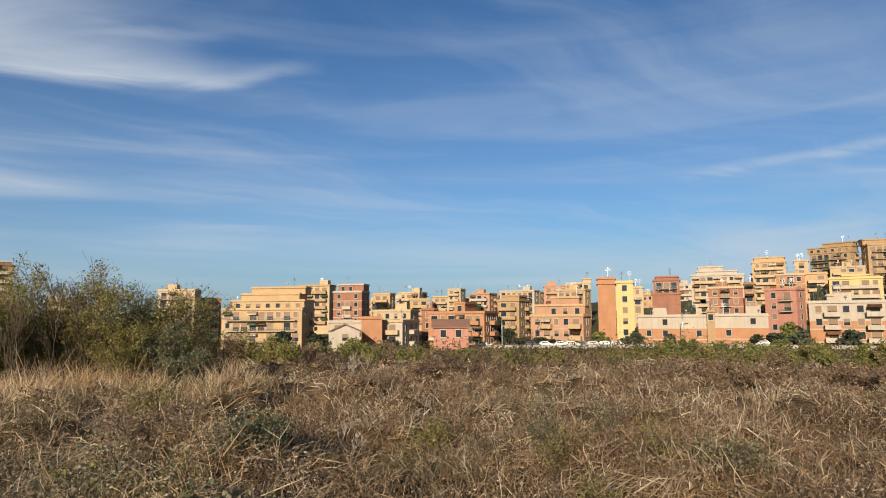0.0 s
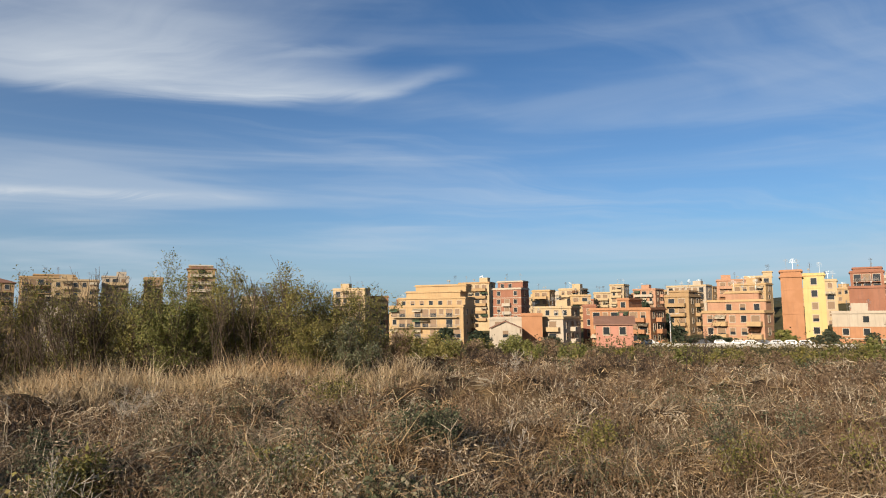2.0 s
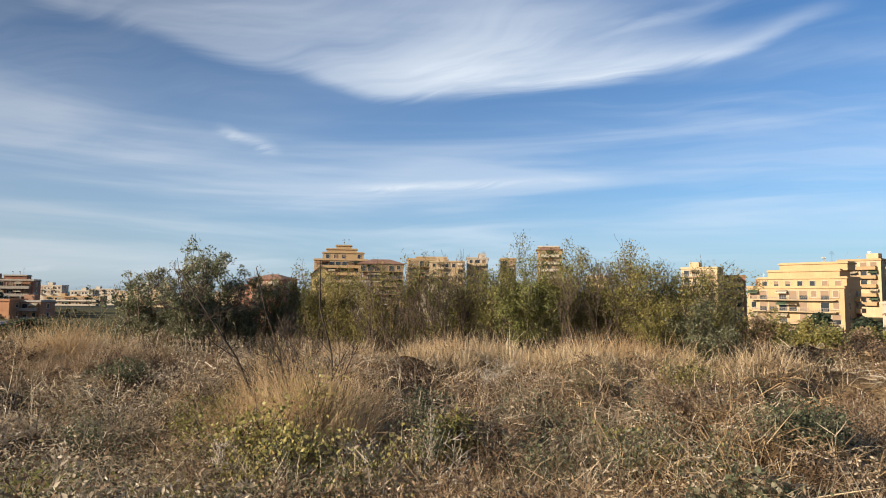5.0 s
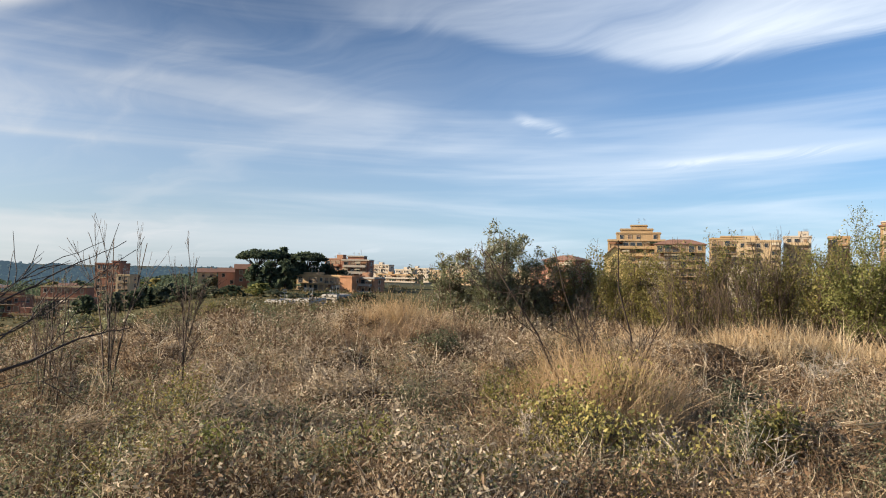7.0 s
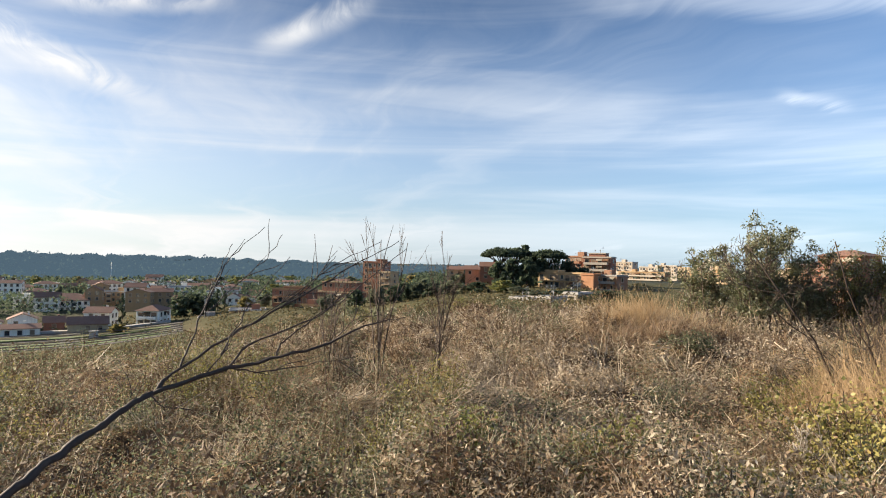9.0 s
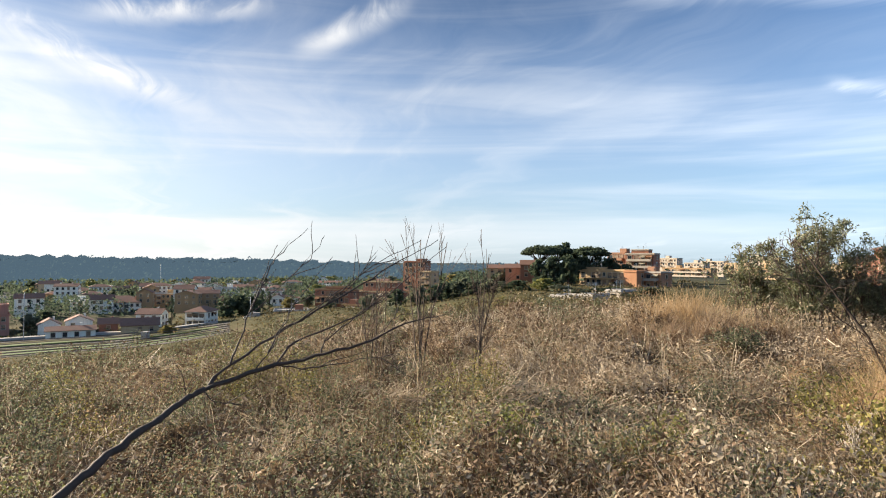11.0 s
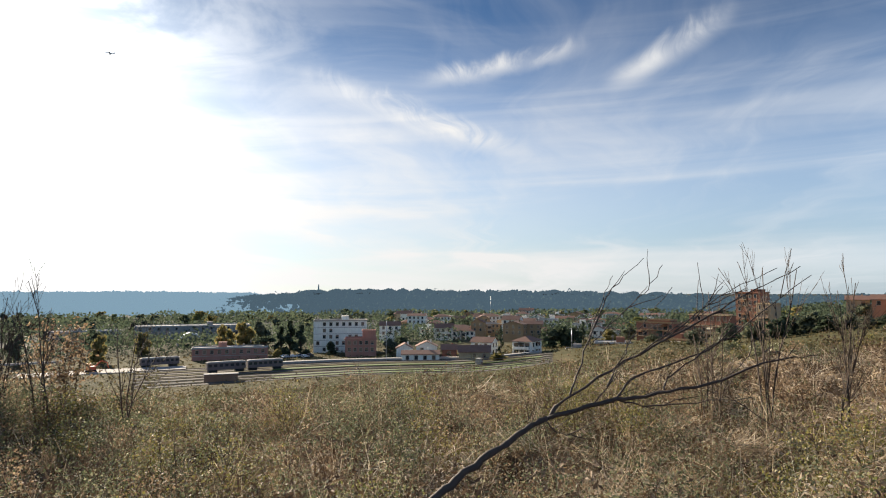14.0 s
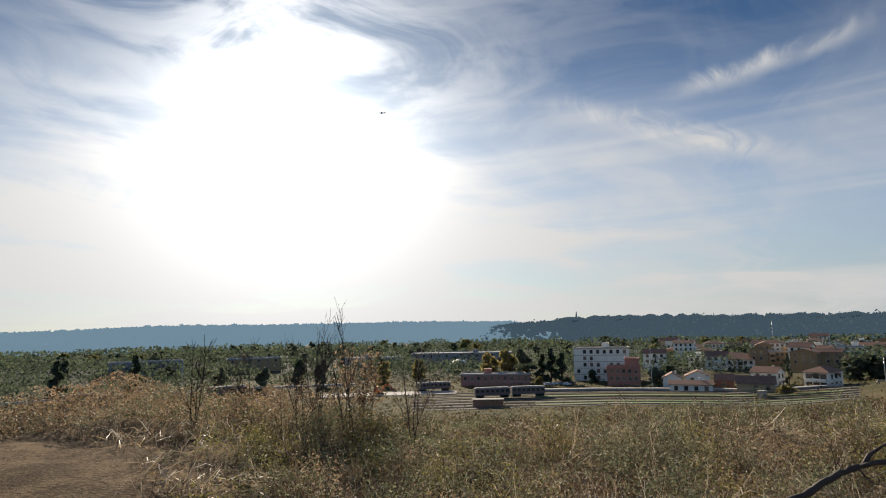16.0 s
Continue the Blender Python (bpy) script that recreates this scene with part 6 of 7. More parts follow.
# trees of the valley
VT = random.Random(8)
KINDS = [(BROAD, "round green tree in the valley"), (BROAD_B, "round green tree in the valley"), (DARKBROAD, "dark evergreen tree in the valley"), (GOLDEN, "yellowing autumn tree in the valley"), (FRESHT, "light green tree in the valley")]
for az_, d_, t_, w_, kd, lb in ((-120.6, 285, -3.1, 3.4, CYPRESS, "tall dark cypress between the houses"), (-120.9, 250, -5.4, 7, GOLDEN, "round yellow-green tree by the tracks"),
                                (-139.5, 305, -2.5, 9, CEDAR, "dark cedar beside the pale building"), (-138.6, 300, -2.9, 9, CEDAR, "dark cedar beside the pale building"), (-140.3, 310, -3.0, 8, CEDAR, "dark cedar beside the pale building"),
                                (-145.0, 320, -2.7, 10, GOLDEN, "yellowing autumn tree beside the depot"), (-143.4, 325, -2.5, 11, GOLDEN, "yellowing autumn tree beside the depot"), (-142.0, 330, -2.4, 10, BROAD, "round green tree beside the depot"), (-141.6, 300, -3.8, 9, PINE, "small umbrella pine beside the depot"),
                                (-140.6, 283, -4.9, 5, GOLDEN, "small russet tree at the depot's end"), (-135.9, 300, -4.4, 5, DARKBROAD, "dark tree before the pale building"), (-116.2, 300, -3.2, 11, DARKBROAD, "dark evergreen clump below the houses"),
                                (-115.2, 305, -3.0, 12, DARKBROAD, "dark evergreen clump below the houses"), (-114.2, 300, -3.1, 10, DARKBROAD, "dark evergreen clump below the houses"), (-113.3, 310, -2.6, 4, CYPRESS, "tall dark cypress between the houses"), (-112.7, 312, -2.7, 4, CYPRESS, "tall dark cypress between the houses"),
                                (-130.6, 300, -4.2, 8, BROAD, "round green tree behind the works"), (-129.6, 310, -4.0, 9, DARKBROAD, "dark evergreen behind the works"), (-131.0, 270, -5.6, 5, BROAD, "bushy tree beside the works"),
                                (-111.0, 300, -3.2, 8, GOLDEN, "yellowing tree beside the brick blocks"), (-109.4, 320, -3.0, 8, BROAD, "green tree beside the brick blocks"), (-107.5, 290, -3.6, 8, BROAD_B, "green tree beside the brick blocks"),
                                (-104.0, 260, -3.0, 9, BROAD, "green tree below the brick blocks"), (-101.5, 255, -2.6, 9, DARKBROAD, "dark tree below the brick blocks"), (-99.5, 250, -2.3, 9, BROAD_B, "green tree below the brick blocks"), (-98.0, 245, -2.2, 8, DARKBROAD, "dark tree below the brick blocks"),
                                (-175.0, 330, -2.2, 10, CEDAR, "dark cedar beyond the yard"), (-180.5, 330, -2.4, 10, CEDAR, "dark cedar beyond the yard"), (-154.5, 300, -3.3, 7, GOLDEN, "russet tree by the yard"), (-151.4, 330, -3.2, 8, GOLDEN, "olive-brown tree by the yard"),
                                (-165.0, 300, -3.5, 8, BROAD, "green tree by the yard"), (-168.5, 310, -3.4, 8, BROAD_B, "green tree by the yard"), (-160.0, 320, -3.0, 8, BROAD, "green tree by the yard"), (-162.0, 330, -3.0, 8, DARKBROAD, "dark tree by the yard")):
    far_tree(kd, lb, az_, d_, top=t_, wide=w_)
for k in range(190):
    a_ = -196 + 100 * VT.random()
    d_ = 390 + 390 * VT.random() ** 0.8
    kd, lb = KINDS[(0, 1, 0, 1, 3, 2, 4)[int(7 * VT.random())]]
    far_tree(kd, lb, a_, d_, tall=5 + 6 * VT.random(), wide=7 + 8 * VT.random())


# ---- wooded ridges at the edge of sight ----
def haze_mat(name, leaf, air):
    """Distant woods; the blue light of kilometres of lit air is painted in as emission."""
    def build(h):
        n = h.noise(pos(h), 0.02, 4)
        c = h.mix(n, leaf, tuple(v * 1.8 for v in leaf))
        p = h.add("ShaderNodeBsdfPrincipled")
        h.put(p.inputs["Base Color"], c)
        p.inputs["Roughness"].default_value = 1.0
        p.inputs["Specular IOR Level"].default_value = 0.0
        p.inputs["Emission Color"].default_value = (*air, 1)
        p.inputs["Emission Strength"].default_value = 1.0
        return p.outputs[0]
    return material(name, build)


def ridge(name, label, a0, a1, d0, d1, crest, n, size, mt, lump=1.0):
    """A long wooded slope from d0 to d1 metres off, with a crest height by heading, under a skin of tree crowns."""
    rnd = np.random.RandomState(int(d1))
    aa = np.linspace(a0, a1, 160)
    rows = []
    for f in np.linspace(0, 1, 8):
        d = d0 + (d1 - d0) * f
        z = -30 + (EYE_Z + d1 * np.tan(np.radians(np.interp(aa, *crest))) - 6 * lump + 30) * f ** 0.9
        rows.append(np.stack([d * np.sin(np.radians(aa)), d * np.cos(np.radians(aa)), z], 1))
    v = np.concatenate(rows)
    m = len(aa)
    q = [(i * m + j, i * m + j + 1, (i + 1) * m + j + 1, (i + 1) * m + j) for i in range(7) for j in range(m - 1)]
    sheet = mesh_of(name, v, q, [mt], True)
    ob = tagged(new(name, sheet), label, "wooded hills", kind="structure")
    a = a0 + (a1 - a0) * rnd.rand(n)
    f = rnd.rand(n) ** 0.7
    clump = vnoise(a * 3.4, f * 14, 3)
    d = d0 + (d1 - d0) * f
    z = -30 + (EYE_Z + d1 * np.tan(np.radians(np.interp(a, *crest))) - 6 * lump + 30) * f ** 0.9
    z = z + (rnd.rand(n) - 0.2) * 11 * lump * (0.15 + 1.3 * clump ** 2) * np.clip((a - a0) / 12, 0.08, 1)
    at = np.stack([d * np.sin(np.radians(a)), d * np.cos(np.radians(a)), z], 1)
    tagged(new("far_woods", leaves_mesh("far_woods", at, size * (0.5 + rnd.rand(n)), mt, 0.1, 1.2)), "dense hazy blue-green woods along the ridge", "woods", kind="stuff")
    return ob


def valley_woods():
    """Hedges and copses that fill the valley floor between the houses."""
    rnd = np.random.RandomState(61)
    n = 110000
    a, d = -200 + 112 * rnd.rand(n), 330 * (800 / 330) ** rnd.rand(n)
    x, y = d * np.sin(np.radians(a)), d * np.cos(np.radians(a))
    lump = fbm(x / 38, y / 38, 77)
    keep = rnd.rand(n) < np.clip((lump - 0.40 + 0.1 * (a < -150)) * 7, 0, 1)
    x, y, d, lump = x[keep], y[keep], d[keep], lump[keep]
    z = base_height(x, y) + rnd.rand(len(x)) * np.clip((lump - 0.36) * 40, 1, 9)
    tagged(new("copse", leaves_mesh("copse", np.stack([x, y, z], 1), d * 0.0029 * (0.5 + rnd.rand(len(x))), M_DARKLEAF, 0.2, 1.2)), "green copses and hedges between the valley houses", "woods", kind="stuff")


valley_woods()
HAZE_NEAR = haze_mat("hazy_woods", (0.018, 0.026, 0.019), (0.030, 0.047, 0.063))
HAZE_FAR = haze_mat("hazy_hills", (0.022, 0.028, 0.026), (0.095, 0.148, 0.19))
RIDGE = ([-150, -143, -139, -134, -128, -122, -115, -108, -100, -92, -80, -70], [-1.1, -0.15, 0.08, 0.24, 0.24, 0.06, 0.1, -0.1, -0.3, -0.2, 0.0, -0.3])
# both begin at 820 m so the painted haze also covers the far floor
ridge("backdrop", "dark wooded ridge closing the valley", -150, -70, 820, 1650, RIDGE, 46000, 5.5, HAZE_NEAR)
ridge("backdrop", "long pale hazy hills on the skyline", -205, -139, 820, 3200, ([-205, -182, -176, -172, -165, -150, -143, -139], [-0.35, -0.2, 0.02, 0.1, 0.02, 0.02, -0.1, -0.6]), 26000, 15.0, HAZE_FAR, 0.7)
# skyline pines carry the same painted haze glow
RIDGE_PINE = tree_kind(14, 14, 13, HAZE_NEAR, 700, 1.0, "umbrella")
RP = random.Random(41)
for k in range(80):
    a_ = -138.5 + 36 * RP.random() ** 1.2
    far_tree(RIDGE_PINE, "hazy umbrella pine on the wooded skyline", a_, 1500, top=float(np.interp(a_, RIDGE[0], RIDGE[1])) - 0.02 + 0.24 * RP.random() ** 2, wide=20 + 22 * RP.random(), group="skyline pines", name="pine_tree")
p = away(-137.1, 1600)
mast = plant("radio_mast", "dark radio mast on the wooded ridge", "radio mast", (p.x, p.y, -8.0))
# the mast wears the woods' painted haze glow
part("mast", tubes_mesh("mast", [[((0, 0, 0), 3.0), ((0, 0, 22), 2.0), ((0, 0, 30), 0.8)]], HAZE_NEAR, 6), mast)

# airliner low over the valley
p = away(-154.5, 2600, EYE_Z + 2600 * math.tan(radians(19.0)))
jet = plant("airliner", "small distant airliner crossing the bright sky", "airplane", p)
jet.rotation_euler = (0, 0, radians(150))
part("fuselage", tubes_mesh("fuselage", [[((-16, 0, 0), 0.6), ((-12, 0, 0), 1.8), ((12, 0, 0), 1.9), ((17, 0, 0.3), 0.4)]], M_METAL, 8), jet)
bm = bmesh.new()
box(bm, -3, 2.5, -15, 15, -0.6, -0.1)
box(bm, 13, 15.5, -5, 5, 0.5, 0.8)
box(bm, 12.5, 16, -0.2, 0.2, 0.5, 5)
part("wings", done(bm, "wings", M_METAL), jet)

# ---- thicket, shrubs and trees of the field ----
SH = random.Random(3)


def thicket(az_, r, el_, wide, leaf, n, label, seed, **k):
    at = away(az_, r)
    tall = EYE_Z + r * math.tan(radians(el_)) - gz(at)
    return shrub("shrub", label, "shrub", az_, r, tall * 0.95, wide, leaf, n, k.pop("bark", M_GREYBARK), seed, group=k.pop("group", "thicket"), **k)


G_LAB, F_LAB, D_LAB, B_LAB = "grey-green shrub with many thin stems in the thicket", "bright green leafy shrub in the thicket", "dark green dense shrub in the thicket", "half-bare brown shrub in the thicket"
for i, (a_, r_, e_, w_, lf, n_, lb) in enumerate((
        (-53.5, 23, 1.2, 2.2, M_SHRUB, 2600, G_LAB), (-51.0, 22, 2.4, 2.2, M_SHRUB, 2600, G_LAB), (-49.0, 22, 2.0, 2.0, M_SHRUB, 1500, B_LAB), (-47.0, 22, 3.0, 2.2, M_SHRUB, 2400, G_LAB), (-45.2, 21, 2.6, 2.0, M_SHRUB, 1200, B_LAB),
        (-43.2, 22, 2.8, 2.2, M_SHRUB, 2600, G_LAB), (-41.2, 21, 3.0, 2.0, M_SHRUB, 1800, B_LAB), (-39.4, 22, 3.2, 2.2, M_FRESH, 3000, F_LAB), (-37.4, 23, 4.8, 2.4, M_FRESH, 5200, "tall yellow-green robinia sapling in the thicket"), (-36.2, 20, 2.0, 1.8, M_FRESH, 4200, F_LAB),
        (-34.8, 22, 3.4, 2.2, M_FRESH, 3000, F_LAB), (-33.6, 21, 4.2, 2.2, M_SHRUB, 4200, D_LAB), (-32.0, 22, 3.4, 2.2, M_SHRUB, 2600, G_LAB), (-30.3, 21, 4.0, 2.4, M_SHRUB, 4200, G_LAB), (-28.2, 22, 4.2, 2.4, M_SHRUB, 4200, G_LAB), (-26.2, 22, 3.4, 2.4, M_SHRUB, 4200, D_LAB),
        (-24.2, 22, 2.8, 2.4, M_OLIVE, 4600, D_LAB), (-22.4, 23, 2.2, 2.4, M_OLIVE, 4200, D_LAB), (-20.8, 22, 0.6, 1.8, M_SHRUB, 1600, B_LAB), (-38.2, 19.5, 0.6, 1.6, M_FRESH, 2600, F_LAB), (-27.0, 19.5, 0.6, 2.0, M_OLIVE, 2600, D_LAB), (-23.6, 19.5, 0.0, 2.0, M_OLIVE, 2600, D_LAB),
        (-44.0, 24.5, 2.0, 3, M_OLIVE, 2600, D_LAB), (-50.0, 25, 1.0, 3, M_OLIVE, 2600, D_LAB), (-35.0, 25, 2.6, 3, M_OLIVE, 3000, D_LAB), (-40.5, 25, 2.0, 3, M_OLIVE, 3000, D_LAB), (-30.0, 25, 2.6, 3, M_OLIVE, 3000, D_LAB), (-55.6, 24, -0.4, 2.4, M_SHRUB, 2200, G_LAB), (-57.6, 24, 2.0, 2.4, M_SHRUB, 3000, G_LAB), (-60.6, 24.5, 1.8, 2.4, M_SHRUB, 3000, G_LAB), (-59.0, 24, 1.5, 2.4, M_OLIVE, 3000, D_LAB), (-56.4, 23.5, 2.6, 2.4, M_SHRUB, 3000, G_LAB), (-54.6, 23, 2.4, 2.2, M_SHRUB, 2600, G_LAB), (-62.0, 25, 0.8, 2.4, M_OLIVE, 2600, D_LAB))):
    thicket(a_, r_, e_ + 0.25, w_ * 1.05, M_SHRUB if lf is M_OLIVE and i % 3 else lf, int(n_ * 1.75), lb, 100 + i, size=0.037, stems=8, upright=0.3, fan=0.45, fine=0.07)
# bare saplings that rise out of the thicket
for i, (a_, r_, e_) in enumerate(((-43.0, 21, 4.9), (-44.4, 21.5, 4.2), (-49.8, 21, 3.0), (-31.5, 20, 4.6), (-29.0, 20.5, 4.4), (-52.0, 20, 2.4), (-46.0, 20, 3.4), (-34.0, 19, 2.6), (-47.8, 20.5, 2.2))):
    thicket(a_, r_, e_, 1.2, M_SHRUB, 0, "bare thin-stemmed sapling among the shrubs", 160 + i, stems=4, upright=0.6, fan=0.3)
# olive tree
for i, (a_, e_, w_, n_) in enumerate(((-65.3, 5.0, 3.0, 9000), (-67.6, 3.2, 2.6, 5200), (-70.3, 1.8, 2.4, 3800), (-63.5, 2.6, 2.2, 3400), (-62.6, 0.4, 1.8, 2600), (-72.4, 0.9, 2.0, 1800))):
    at = away(a_, 23)
    shrub("olive_tree", "grey-green olive tree with airy ragged crown", "olive tree", a_, 23 + 0.3 * i, EYE_Z + 23 * math.tan(radians(e_)) - gz(at), w_, M_OLIVE, int(n_ * 0.85), M_GREYBARK, 300 + i, stems=8, size=0.042, group="olive trees", long=2.8, fine=0.045)
# bushes below the brow, green and gold
for i in range(46):
    a_ = -19 + 56 * (i + 0.7 * SH.random()) / 46
    r_ = 36 + 16 * SH.random()
    e_ = float(np.interp(a_, [-19, -12, -5, -2, 3, 6, 17, 20, 26, 30], [-0.4, -1.3, -1.6, -2.5, -2.7, -2.6, -2.5, -1.8, -1.4, -1.8])) - 0.5 * SH.random()
    lf, lb = SH.choice(((M_FRESH, "yellow-green bush below the brow"), (M_FRESH, "yellow-green bush below the brow"), (M_SHRUB, "olive-green bush below the brow"), (M_SHRUB, "olive-green bush below the brow"), (M_RUST, "russet scrub bush below the brow")))
    thicket(a_, r_, e_, 3.0, lf, 2600, lb, 400 + i, size=0.082, stems=5, group="brow bushes", fine=0.12, depth=1)
for i in range(14):
    a_ = 12 + 26 * SH.random()
    thicket(a_, 20 + 8 * SH.random(), -3.2 - 0.7 * SH.random(), 2.4, M_RUST, 1500, "low russet scrub in the grass", 470 + i, size=0.05, stems=7, group="russet scrub", fine=0.12, depth=1, bark=M_BARK)
for i in range(12):
    a_ = -12 + 18 * SH.random()
    thicket(a_, 22 + 10 * SH.random(), -2.6 - 0.9 * SH.random(), 1.6, M_RUST, 250, "bare brown brushwood on the brow", 490 + i, size=0.05, stems=9, group="brushwood", depth=2, bark=M_BARK, upright=0.3)
thicket(6.8, 26, -0.4, 1.5, M_RUST, 0, "bare dark sapling on the brow", 505, stems=6, depth=2, bark=M_BARK, upright=0.4)
# bushes on the pine-hill side
for i in range(26):
    a_ = -108 + 48 * SH.random()
    thicket(a_, 34 + 12 * SH.random(), -3.0 - 0.6 * SH.random(), 2.6, SH.choice((M_SHRUB, M_RUST, M_OLIVE)), 1800, "low scrub bush along the field's edge", 520 + i, size=0.06, stems=4, group="edge scrub", fine=0.12, depth=1)
# dark low bushes in the grass
for i, (a_, r_, w_, h_) in enumerate(((-16.0, 7.0, 0.9, 0.45), (-24.6, 13.0, 1.0, 0.75), (-46, 8.6, 1.1, 0.4), (-1.0, 9.5, 1.3, 0.5), (-71.5, 15.0, 1.6, 0.6), (-44.5, 6.0, 1.0, 0.4), (-20.0, 4.6, 0.9, 0.4), (-76, 6.0, 0.9, 0.4), (-89, 5.2, 1.0, 0.45), (-28, 5.6, 1.2, 0.4))):
    shrub("low_bush", "low dark green bush in dry grass", "bush", a_, r_, h_, w_, M_SHRUB if i % 2 else M_BRAMBLE, 1500, M_BARK, 560 + i, stems=12, size=0.03, group="low bushes", fine=0.3, depth=1, long=1.4)
# fresh green sprays among the brambles
for i, (a_, r_, w_, h_) in enumerate(((-104.5, 5.6, 0.5, 0.45), (-91.5, 5.0, 0.4, 0.5), (-127.0, 5.2, 0.7, 0.45), (-133.0, 5.6, 0.8, 0.5), (-78.0, 5.2, 0.4, 0.45), (-120.0, 4.6, 0.5, 0.4))):
    shrub("leafy_bush", "fresh green leafy sprays among the brambles", "bush", a_, r_, h_, w_, M_FRESH, 900, M_BARK, 670 + i, stems=8, size=0.022, group="leafy bushes", fine=0.3, depth=1, long=1.5)
# yellowing leafy bush
for i, (a_, r_, w_, h_) in enumerate(((-58.5, 5.6, 1.1, 0.8), (-54.5, 5.4, 1.1, 0.75), (-62.0, 6.0, 1.0, 0.6), (-57.0, 7.0, 1.2, 0.8))):
    shrub("leafy_bush", "yellow-green leafy bush with brown stems", "bush", a_, r_, h_, w_, M_YELLOW, 1900, M_BARK, 580 + i, stems=14, size=0.026, group="leafy bushes", fine=0.3, depth=1, long=1.3)
# bare small trees
thicket(-57.8, 8.6, 4.6, 1.7, None, 0, "bare dark many-stemmed small tree in golden grass", 603, stems=5, depth=3, bark=M_BARK, group="bare trees", thick=1.2, fan=0.72, crook=0.2)
for i, (a_, r_, t_) in enumerate(((-103.4, 10.8, 2.25), (-99.4, 10.6, 2.85), (-94.2, 10.4, 2.3))):
    shrub("bare_tree", "thin bare upright young tree in dry weeds", "bare tree", a_, r_, t_, 0.42, None, 0, M_BARK, 610 + i, stems=4, depth=2, group="bare trees", upright=0.8, size=0.02, fan=0.27, thick=0.95, crook=0.07)
for i, (a_, r_, e_, w_, s_) in enumerate(((-170.9, 13.5, 0.1, 0.9, 3), (-166.2, 15, -0.9, 0.8, 3), (-161.9, 13, 0.2, 1.0, 6), (-160.4, 13.5, -0.2, 0.8, 3), (-158.0, 12.5, 2.2, 0.9, 3), (-152.4, 13, 0.0, 0.7, 3))):
    thicket(a_, r_, e_ + 0.7, w_, None, 0, "bare leafless young tree above brambles", 620 + i, stems=s_, depth=2, bark=M_BARK, upright=0.55, size=0.025, fan=0.36, crook=0.09, thick=1.0, group="bare trees")
thicket(-157.4, 14.5, -0.8, 1.5, M_RUST, 1500, "russet-leaved young tree behind the bare trees", 632, stems=5, depth=2, bark=M_BARK, upright=0.4, size=0.04, fan=0.45, fine=0.12, group="bare trees")
thicket(-133.5, 24, -5.2, 0.8, M_RUST, 10, "bare forked sapling at the field's edge", 640, stems=2, depth=1, bark=M_BARK, upright=0.3, group="bare trees")
# bleached dead twigs
for i, (a_, r_, t_, w_) in enumerate(((-49.5, 5.4, 0.75, 1.1), (-46.8, 5.6, 0.55, 1.3), (-11.4, 7.9, 0.5, 1.3), (-63.0, 5.6, 0.5, 0.7), (-75.5, 5.0, 0.4, 0.5), (-41, 12, 0.8, 0.9), (-8.0, 22, 1.3, 1.2))):
    shrub("dead_bush", "bleached leafless dead twigs in the grass", "dead bush", a_, r_, t_, w_, None, 0, M_PALETWIG, 650 + i, stems=5, depth=2, group="dead twigs")

# tall dry grass
for i in range(15):
    a_ = -55 + 36 * (i + SH.random()) / 15
    tall_clump("tall_grass", "pale upright dry grass before the thicket", a_, 15.5 + 3 * SH.random(), 1.5, 1.6, 1300, 0.6 + 0.6 * SH.random(), M_TALL, lean=45)
for a_, r_, w_, t_ in ((-31.0, 18.0, 1.6, 1.7), (-45.5, 17.5, 1.0, 1.5), (-28.5, 18.5, 1.5, 1.5), (-53.0, 17.0, 1.0, 1.0)):
    tall_clump("golden_grass", "golden brown dry weeds before the thicket", a_, r_, w_, 1.2, 1900, t_ * 0.9, M_GOLD, lean=44)
for a_, r_, w_, t_ in ((-58.2, 8.2, 0.8, 1.5), (-57.4, 7.2, 0.8, 1.3), (-60.0, 7.6, 0.8, 1.05), (-55.6, 7.0, 0.7, 1.05)):
    tall_clump("golden_grass", "golden dry grass round the bare tree", a_, r_, w_, 0.8, 3600, t_, M_GOLD, lean=40)
for a_, r_, w_, t_ in ((-75.4, 20.0, 1.5, 1.7), (-73.0, 19.5, 1.4, 1.3), (-77.0, 20.5, 1.0, 1.3), (-70.5, 18.5, 1.4, 1.0), (-75, 17.5, 1.8, 0.9), (-79.5, 17.0, 1.4, 0.6)):
    tall_clump("reed_mound", "tan mound of tall dry reeds", a_, r_, w_, 1.2, 3200, t_, M_GOLD if t_ > 1.6 else (M_TALL if t_ > 1.2 else M_RUST), "dry reeds", 50)
for a_, r_ in ((-93.8, 10.2), (-99.8, 10.4), (-103.6, 10.9), (-112, 12), (-108, 11.5)):
    tall_clump("brown_weeds", "reddish brown dry weeds round the young trees", a_, r_, 1.0, 0.8, 700, 0.65, M_RUST, "dry weeds", 45)
for i in range(10):
    a_ = -171 + 59 * (i + SH.random()) / 10
    tall_clump("brown_weeds", "brown dry weeds along the brow", a_, 10.0 + 3.5 * SH.random(), 1.8, 1.4, 600, 0.6, M_STEM if i % 2 else M_RUST, "dry weeds", 45)
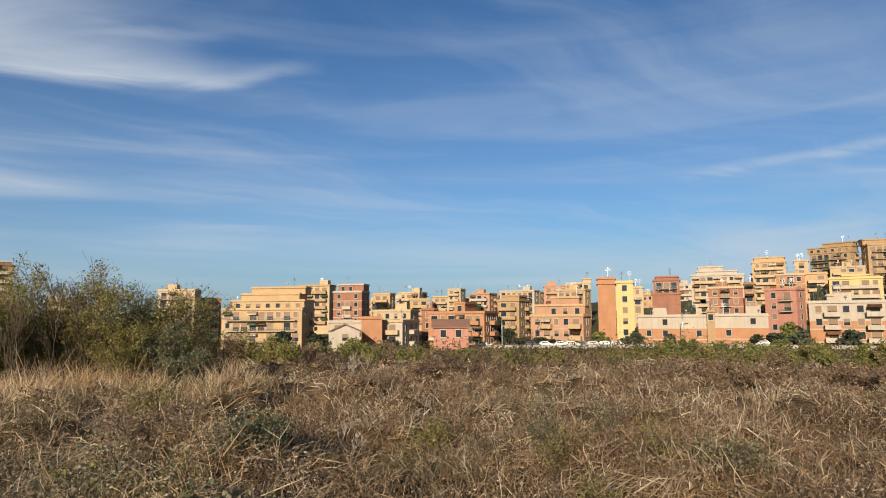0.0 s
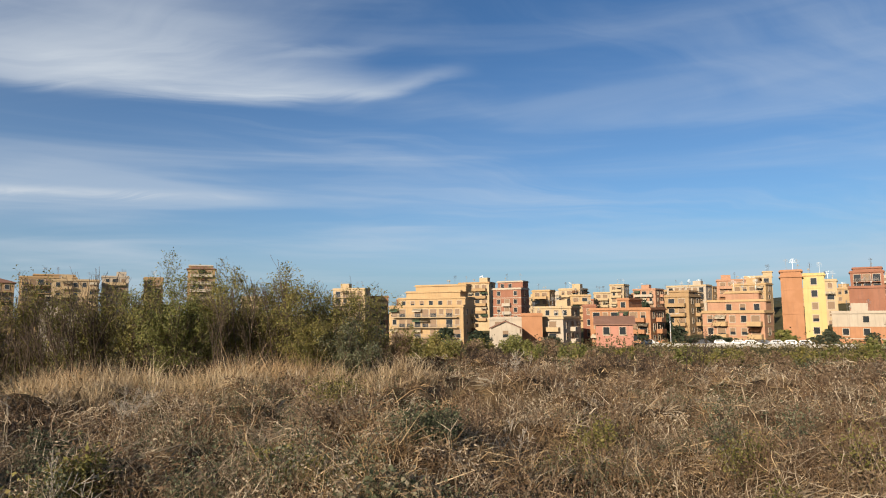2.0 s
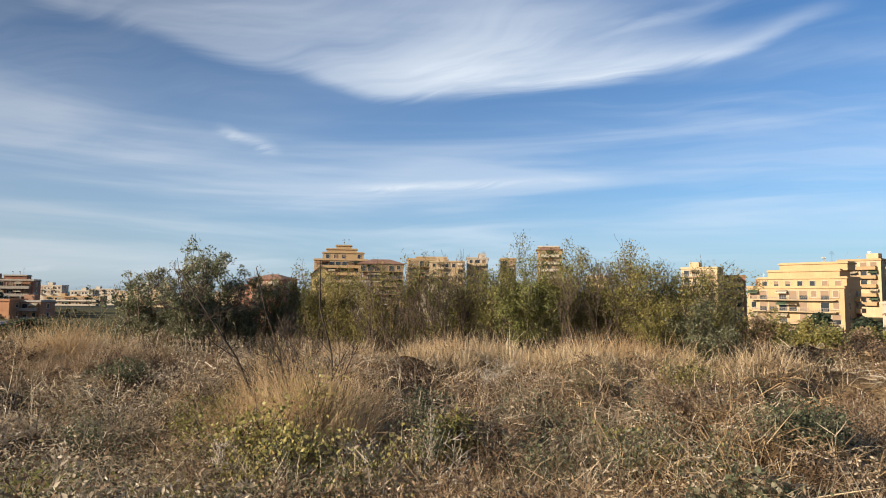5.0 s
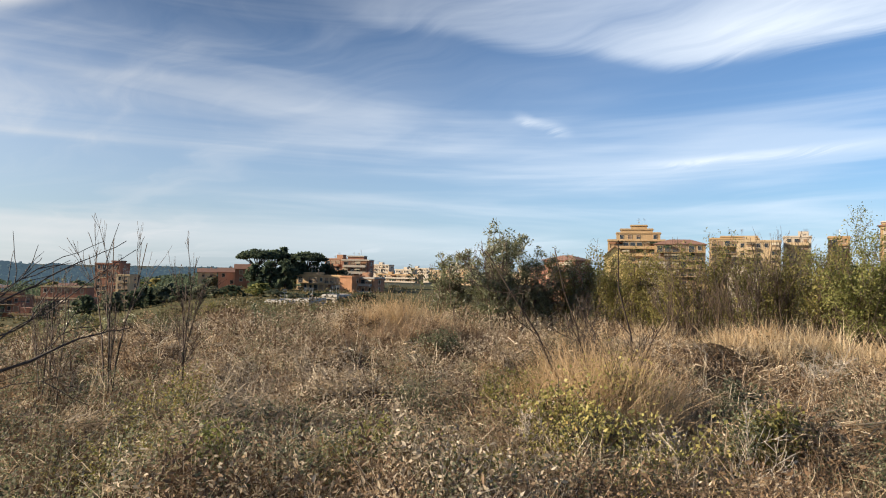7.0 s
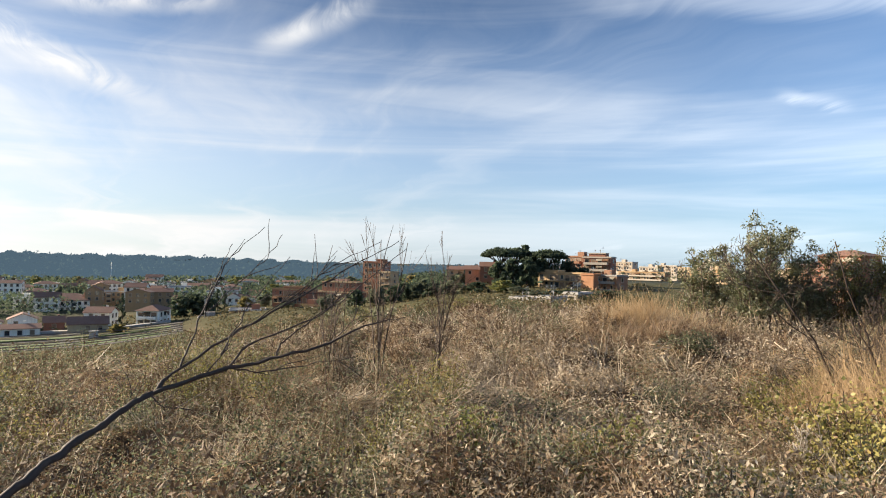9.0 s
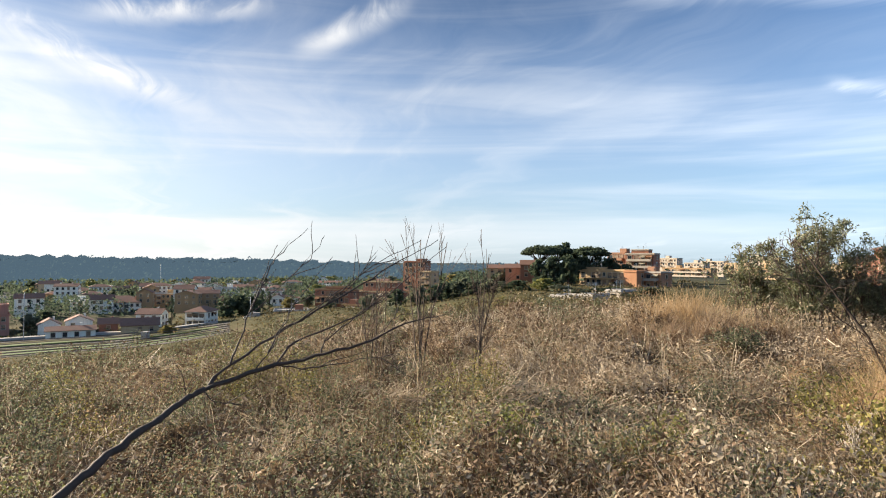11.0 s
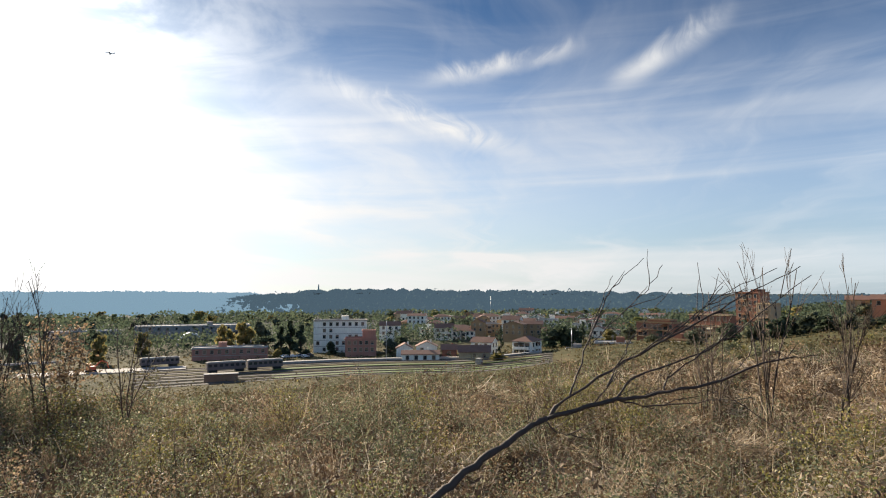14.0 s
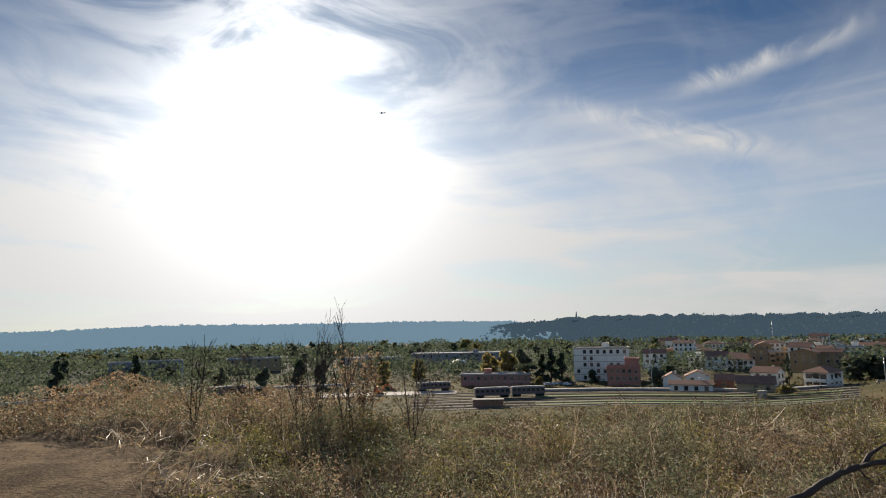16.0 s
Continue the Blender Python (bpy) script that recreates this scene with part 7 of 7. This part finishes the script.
for i in range(96):
    a_ = -168.5 + 63.5 * (i + SH.random()) / 48 if i < 48 else (-105 + 62 * (i - 48 + SH.random()) / 28 if i < 76 else -43 + 82 * (i - 76 + SH.random()) / 20)
    r_ = 4.2 + 8.5 * SH.random() ** 0.8 if i < 48 else 3.0 + 5.5 * SH.random()
    shrub("bramble_bush", "tangled bramble bush with green and brown leaves", "bramble bush", a_, r_, (0.3 if i < 48 else 0.14) + 0.045 * r_ + 0.2 * SH.random(), 1.3 + 0.5 * SH.random(), SH.choice((M_BRAMBLE, M_BRAMBLE, M_RUST, M_SHRUB)), 1500, M_BARK, 700 + i, stems=4, size=0.012 + 0.0009 * r_, group="bramble bushes", fine=0.35, depth=1, long=1.3)
for i in range(14):
    a_ = -10 + 48 * (i + SH.random()) / 14
    tall_clump("brown_weeds", "russet dry weeds along the brow", a_, 15 + 7 * SH.random(), 1.8, 1.2, 600, 0.5, M_RUST if i % 2 else M_STRAW, "dry weeds", 50)

# fallen branch in the foreground
BOUGHS = []


def bough(r0, r1, d0, d1, *turns):
    """One limb of the branch: radius and distance at its two ends, heading and height where it bends."""
    n = len(turns) // 2
    BOUGHS.append([(turns[2 * k], turns[2 * k + 1], d0 + (d1 - d0) * k / (n - 1), r0 + (r1 - r0) * k / (n - 1)) for k in range(n)])


bough(0.025, 0.016, 3.02, 3.22, -129.4, -18.8, -126.4, -16.7, -124.4, -15.0, -121.5, -13.3, -119.8, -12.0, -117.5, -10.9)
bough(0.0120, 0.002, 3.22, 3.40, -117.6, -11.0, -116.2, -9.4, -111.0, -6.1, -104.5, -2.4, -101.5, -0.4, -97.4, 1.9)
bough(0.0145, 0.002, 3.22, 3.12, -117.5, -10.9, -113.1, -9.5, -109.4, -8.7, -104.4, -7.6, -99.3, -5.3, -96.6, -4.9)
bough(0.0080, 0.002, 3.20, 3.34, -112.0, -9.4, -110.4, -7.3, -104.5, -5.0, -102.4, -3.5, -96.7, 1.2)
bough(0.0060, 0.002, 3.19, 3.25, -107.8, -8.2, -107.5, -7.1, -103.9, -4.4, -102.0, -2.9)
bough(0.0065, 0.0016, 3.24, 3.40, -115.5, -8.9, -114.6, -6.2, -112.5, -1.2, -111.8, 0.2, -109.1, 2.8)
bough(0.0040, 0.0015, 3.30, 3.36, -113.7, -4.8, -113.9, -3.9, -112.5, -0.5, -111.7, 1.3)
bough(0.0040, 0.0015, 3.30, 3.40, -113.5, -4.4, -110.3, -1.3, -108.9, 0.0, -107.6, 2.2)
bough(0.0050, 0.0015, 3.22, 3.33, -112.4, -8.1, -111.0, -5.5, -110.3, -4.0, -106.9, 0.3)
bough(0.0050, 0.0015, 3.20, 3.10, -111.4, -9.2, -108.9, -9.6, -104.4, -8.9, -101.2, -8.4)
bough(0.0040, 0.0015, 3.20, 3.10, -117.6, -11.1, -116.8, -12.0, -114.6, -12.3)
bough(0.0045, 0.0015, 3.30, 3.40, -107.7, -4.2, -103.3, -0.4, -99.0, 1.8)
bough(0.0040, 0.0015, 3.28, 3.36, -110.2, -5.7, -105.9, -2.4, -100.3, 0.1)
bough(0.0045, 0.0020, 3.20, 3.26, -113.6, -9.7, -111.8, -7.4, -111.3, -6.0)
bough(0.0040, 0.0015, 3.20, 3.22, -118.9, -11.6, -119.1, -11.1, -119.2, -10.7)
bough(0.0030, 0.0015, 3.31, 3.35, -105.5, -2.6, -103.9, -0.8, -103.0, 0.4)
bough(0.0030, 0.0015, 3.17, 3.20, -102.9, -7.0, -101.3, -5.3, -99.7, -4.4)


def fallen_branch():
    c = Vector((-0.026, -0.009, 1.583))
    rnd = np.random.RandomState(9)

    def place(a, e, d):
        return np.array(c + away(a, d * math.cos(radians(e)), d * math.sin(radians(e))))
    base = place(*BOUGHS[0][0][:3])
    e = plant("fallen_branch", "bare dark fallen branch rising from the brambles", "branch", base)
    lines = []
    for pts in BOUGHS:
        p = np.array([place(*q[:3]) - base for q in pts])
        r = np.array([q[3] for q in pts]) * 0.8
        t = np.arange(len(p))
        tt = np.linspace(0, len(p) - 1, (len(p) - 1) * 5 + 1)
        q = np.stack([np.interp(tt, t, p[:, k]) for k in range(3)], 1)
        q[1:-1] = (q[:-2] + 2 * q[1:-1] + q[2:]) / 4
        q[1:-1] += rnd.normal(size=(len(q) - 2, 3)) * 0.0035
        rr = np.interp(tt, t, r) * (1 + 0.12 * rnd.normal(size=len(tt)))
        lines.append(list(zip(q, np.maximum(rr, 0.0015))))
    below = place(BOUGHS[0][0][0] - 4, BOUGHS[0][0][1] - 9, BOUGHS[0][0][2] - 0.05) - base
    below[2] = gz(base) - base[2] - 0.05
    lines[0].insert(0, (below, 0.026))
    part("main_limb", tubes_mesh("main_limb", lines[:1], M_BRANCH, 8), e)
    for ln in lines[1:]:
        side = part("side_limb", tubes_mesh("side_limb", [ln], M_BRANCH, 6), e)
        for _ in range(3):
            i = rnd.randint(3, len(ln) - 2)
            d = ln[i + 1][0] - ln[i - 1][0]
            d = d / np.linalg.norm(d) + rnd.normal(size=3) * 0.45 + np.array([0, 0, 0.15])
            tw = limb(ln[i][0], d / np.linalg.norm(d), 0.06 + 0.2 * rnd.rand(), 0.0026, 0.0012, 4, 0.12, 0.02, rnd)
            part("twig", tubes_mesh("twig", [tw], M_BRANCH, 4), side)


fallen_branch()
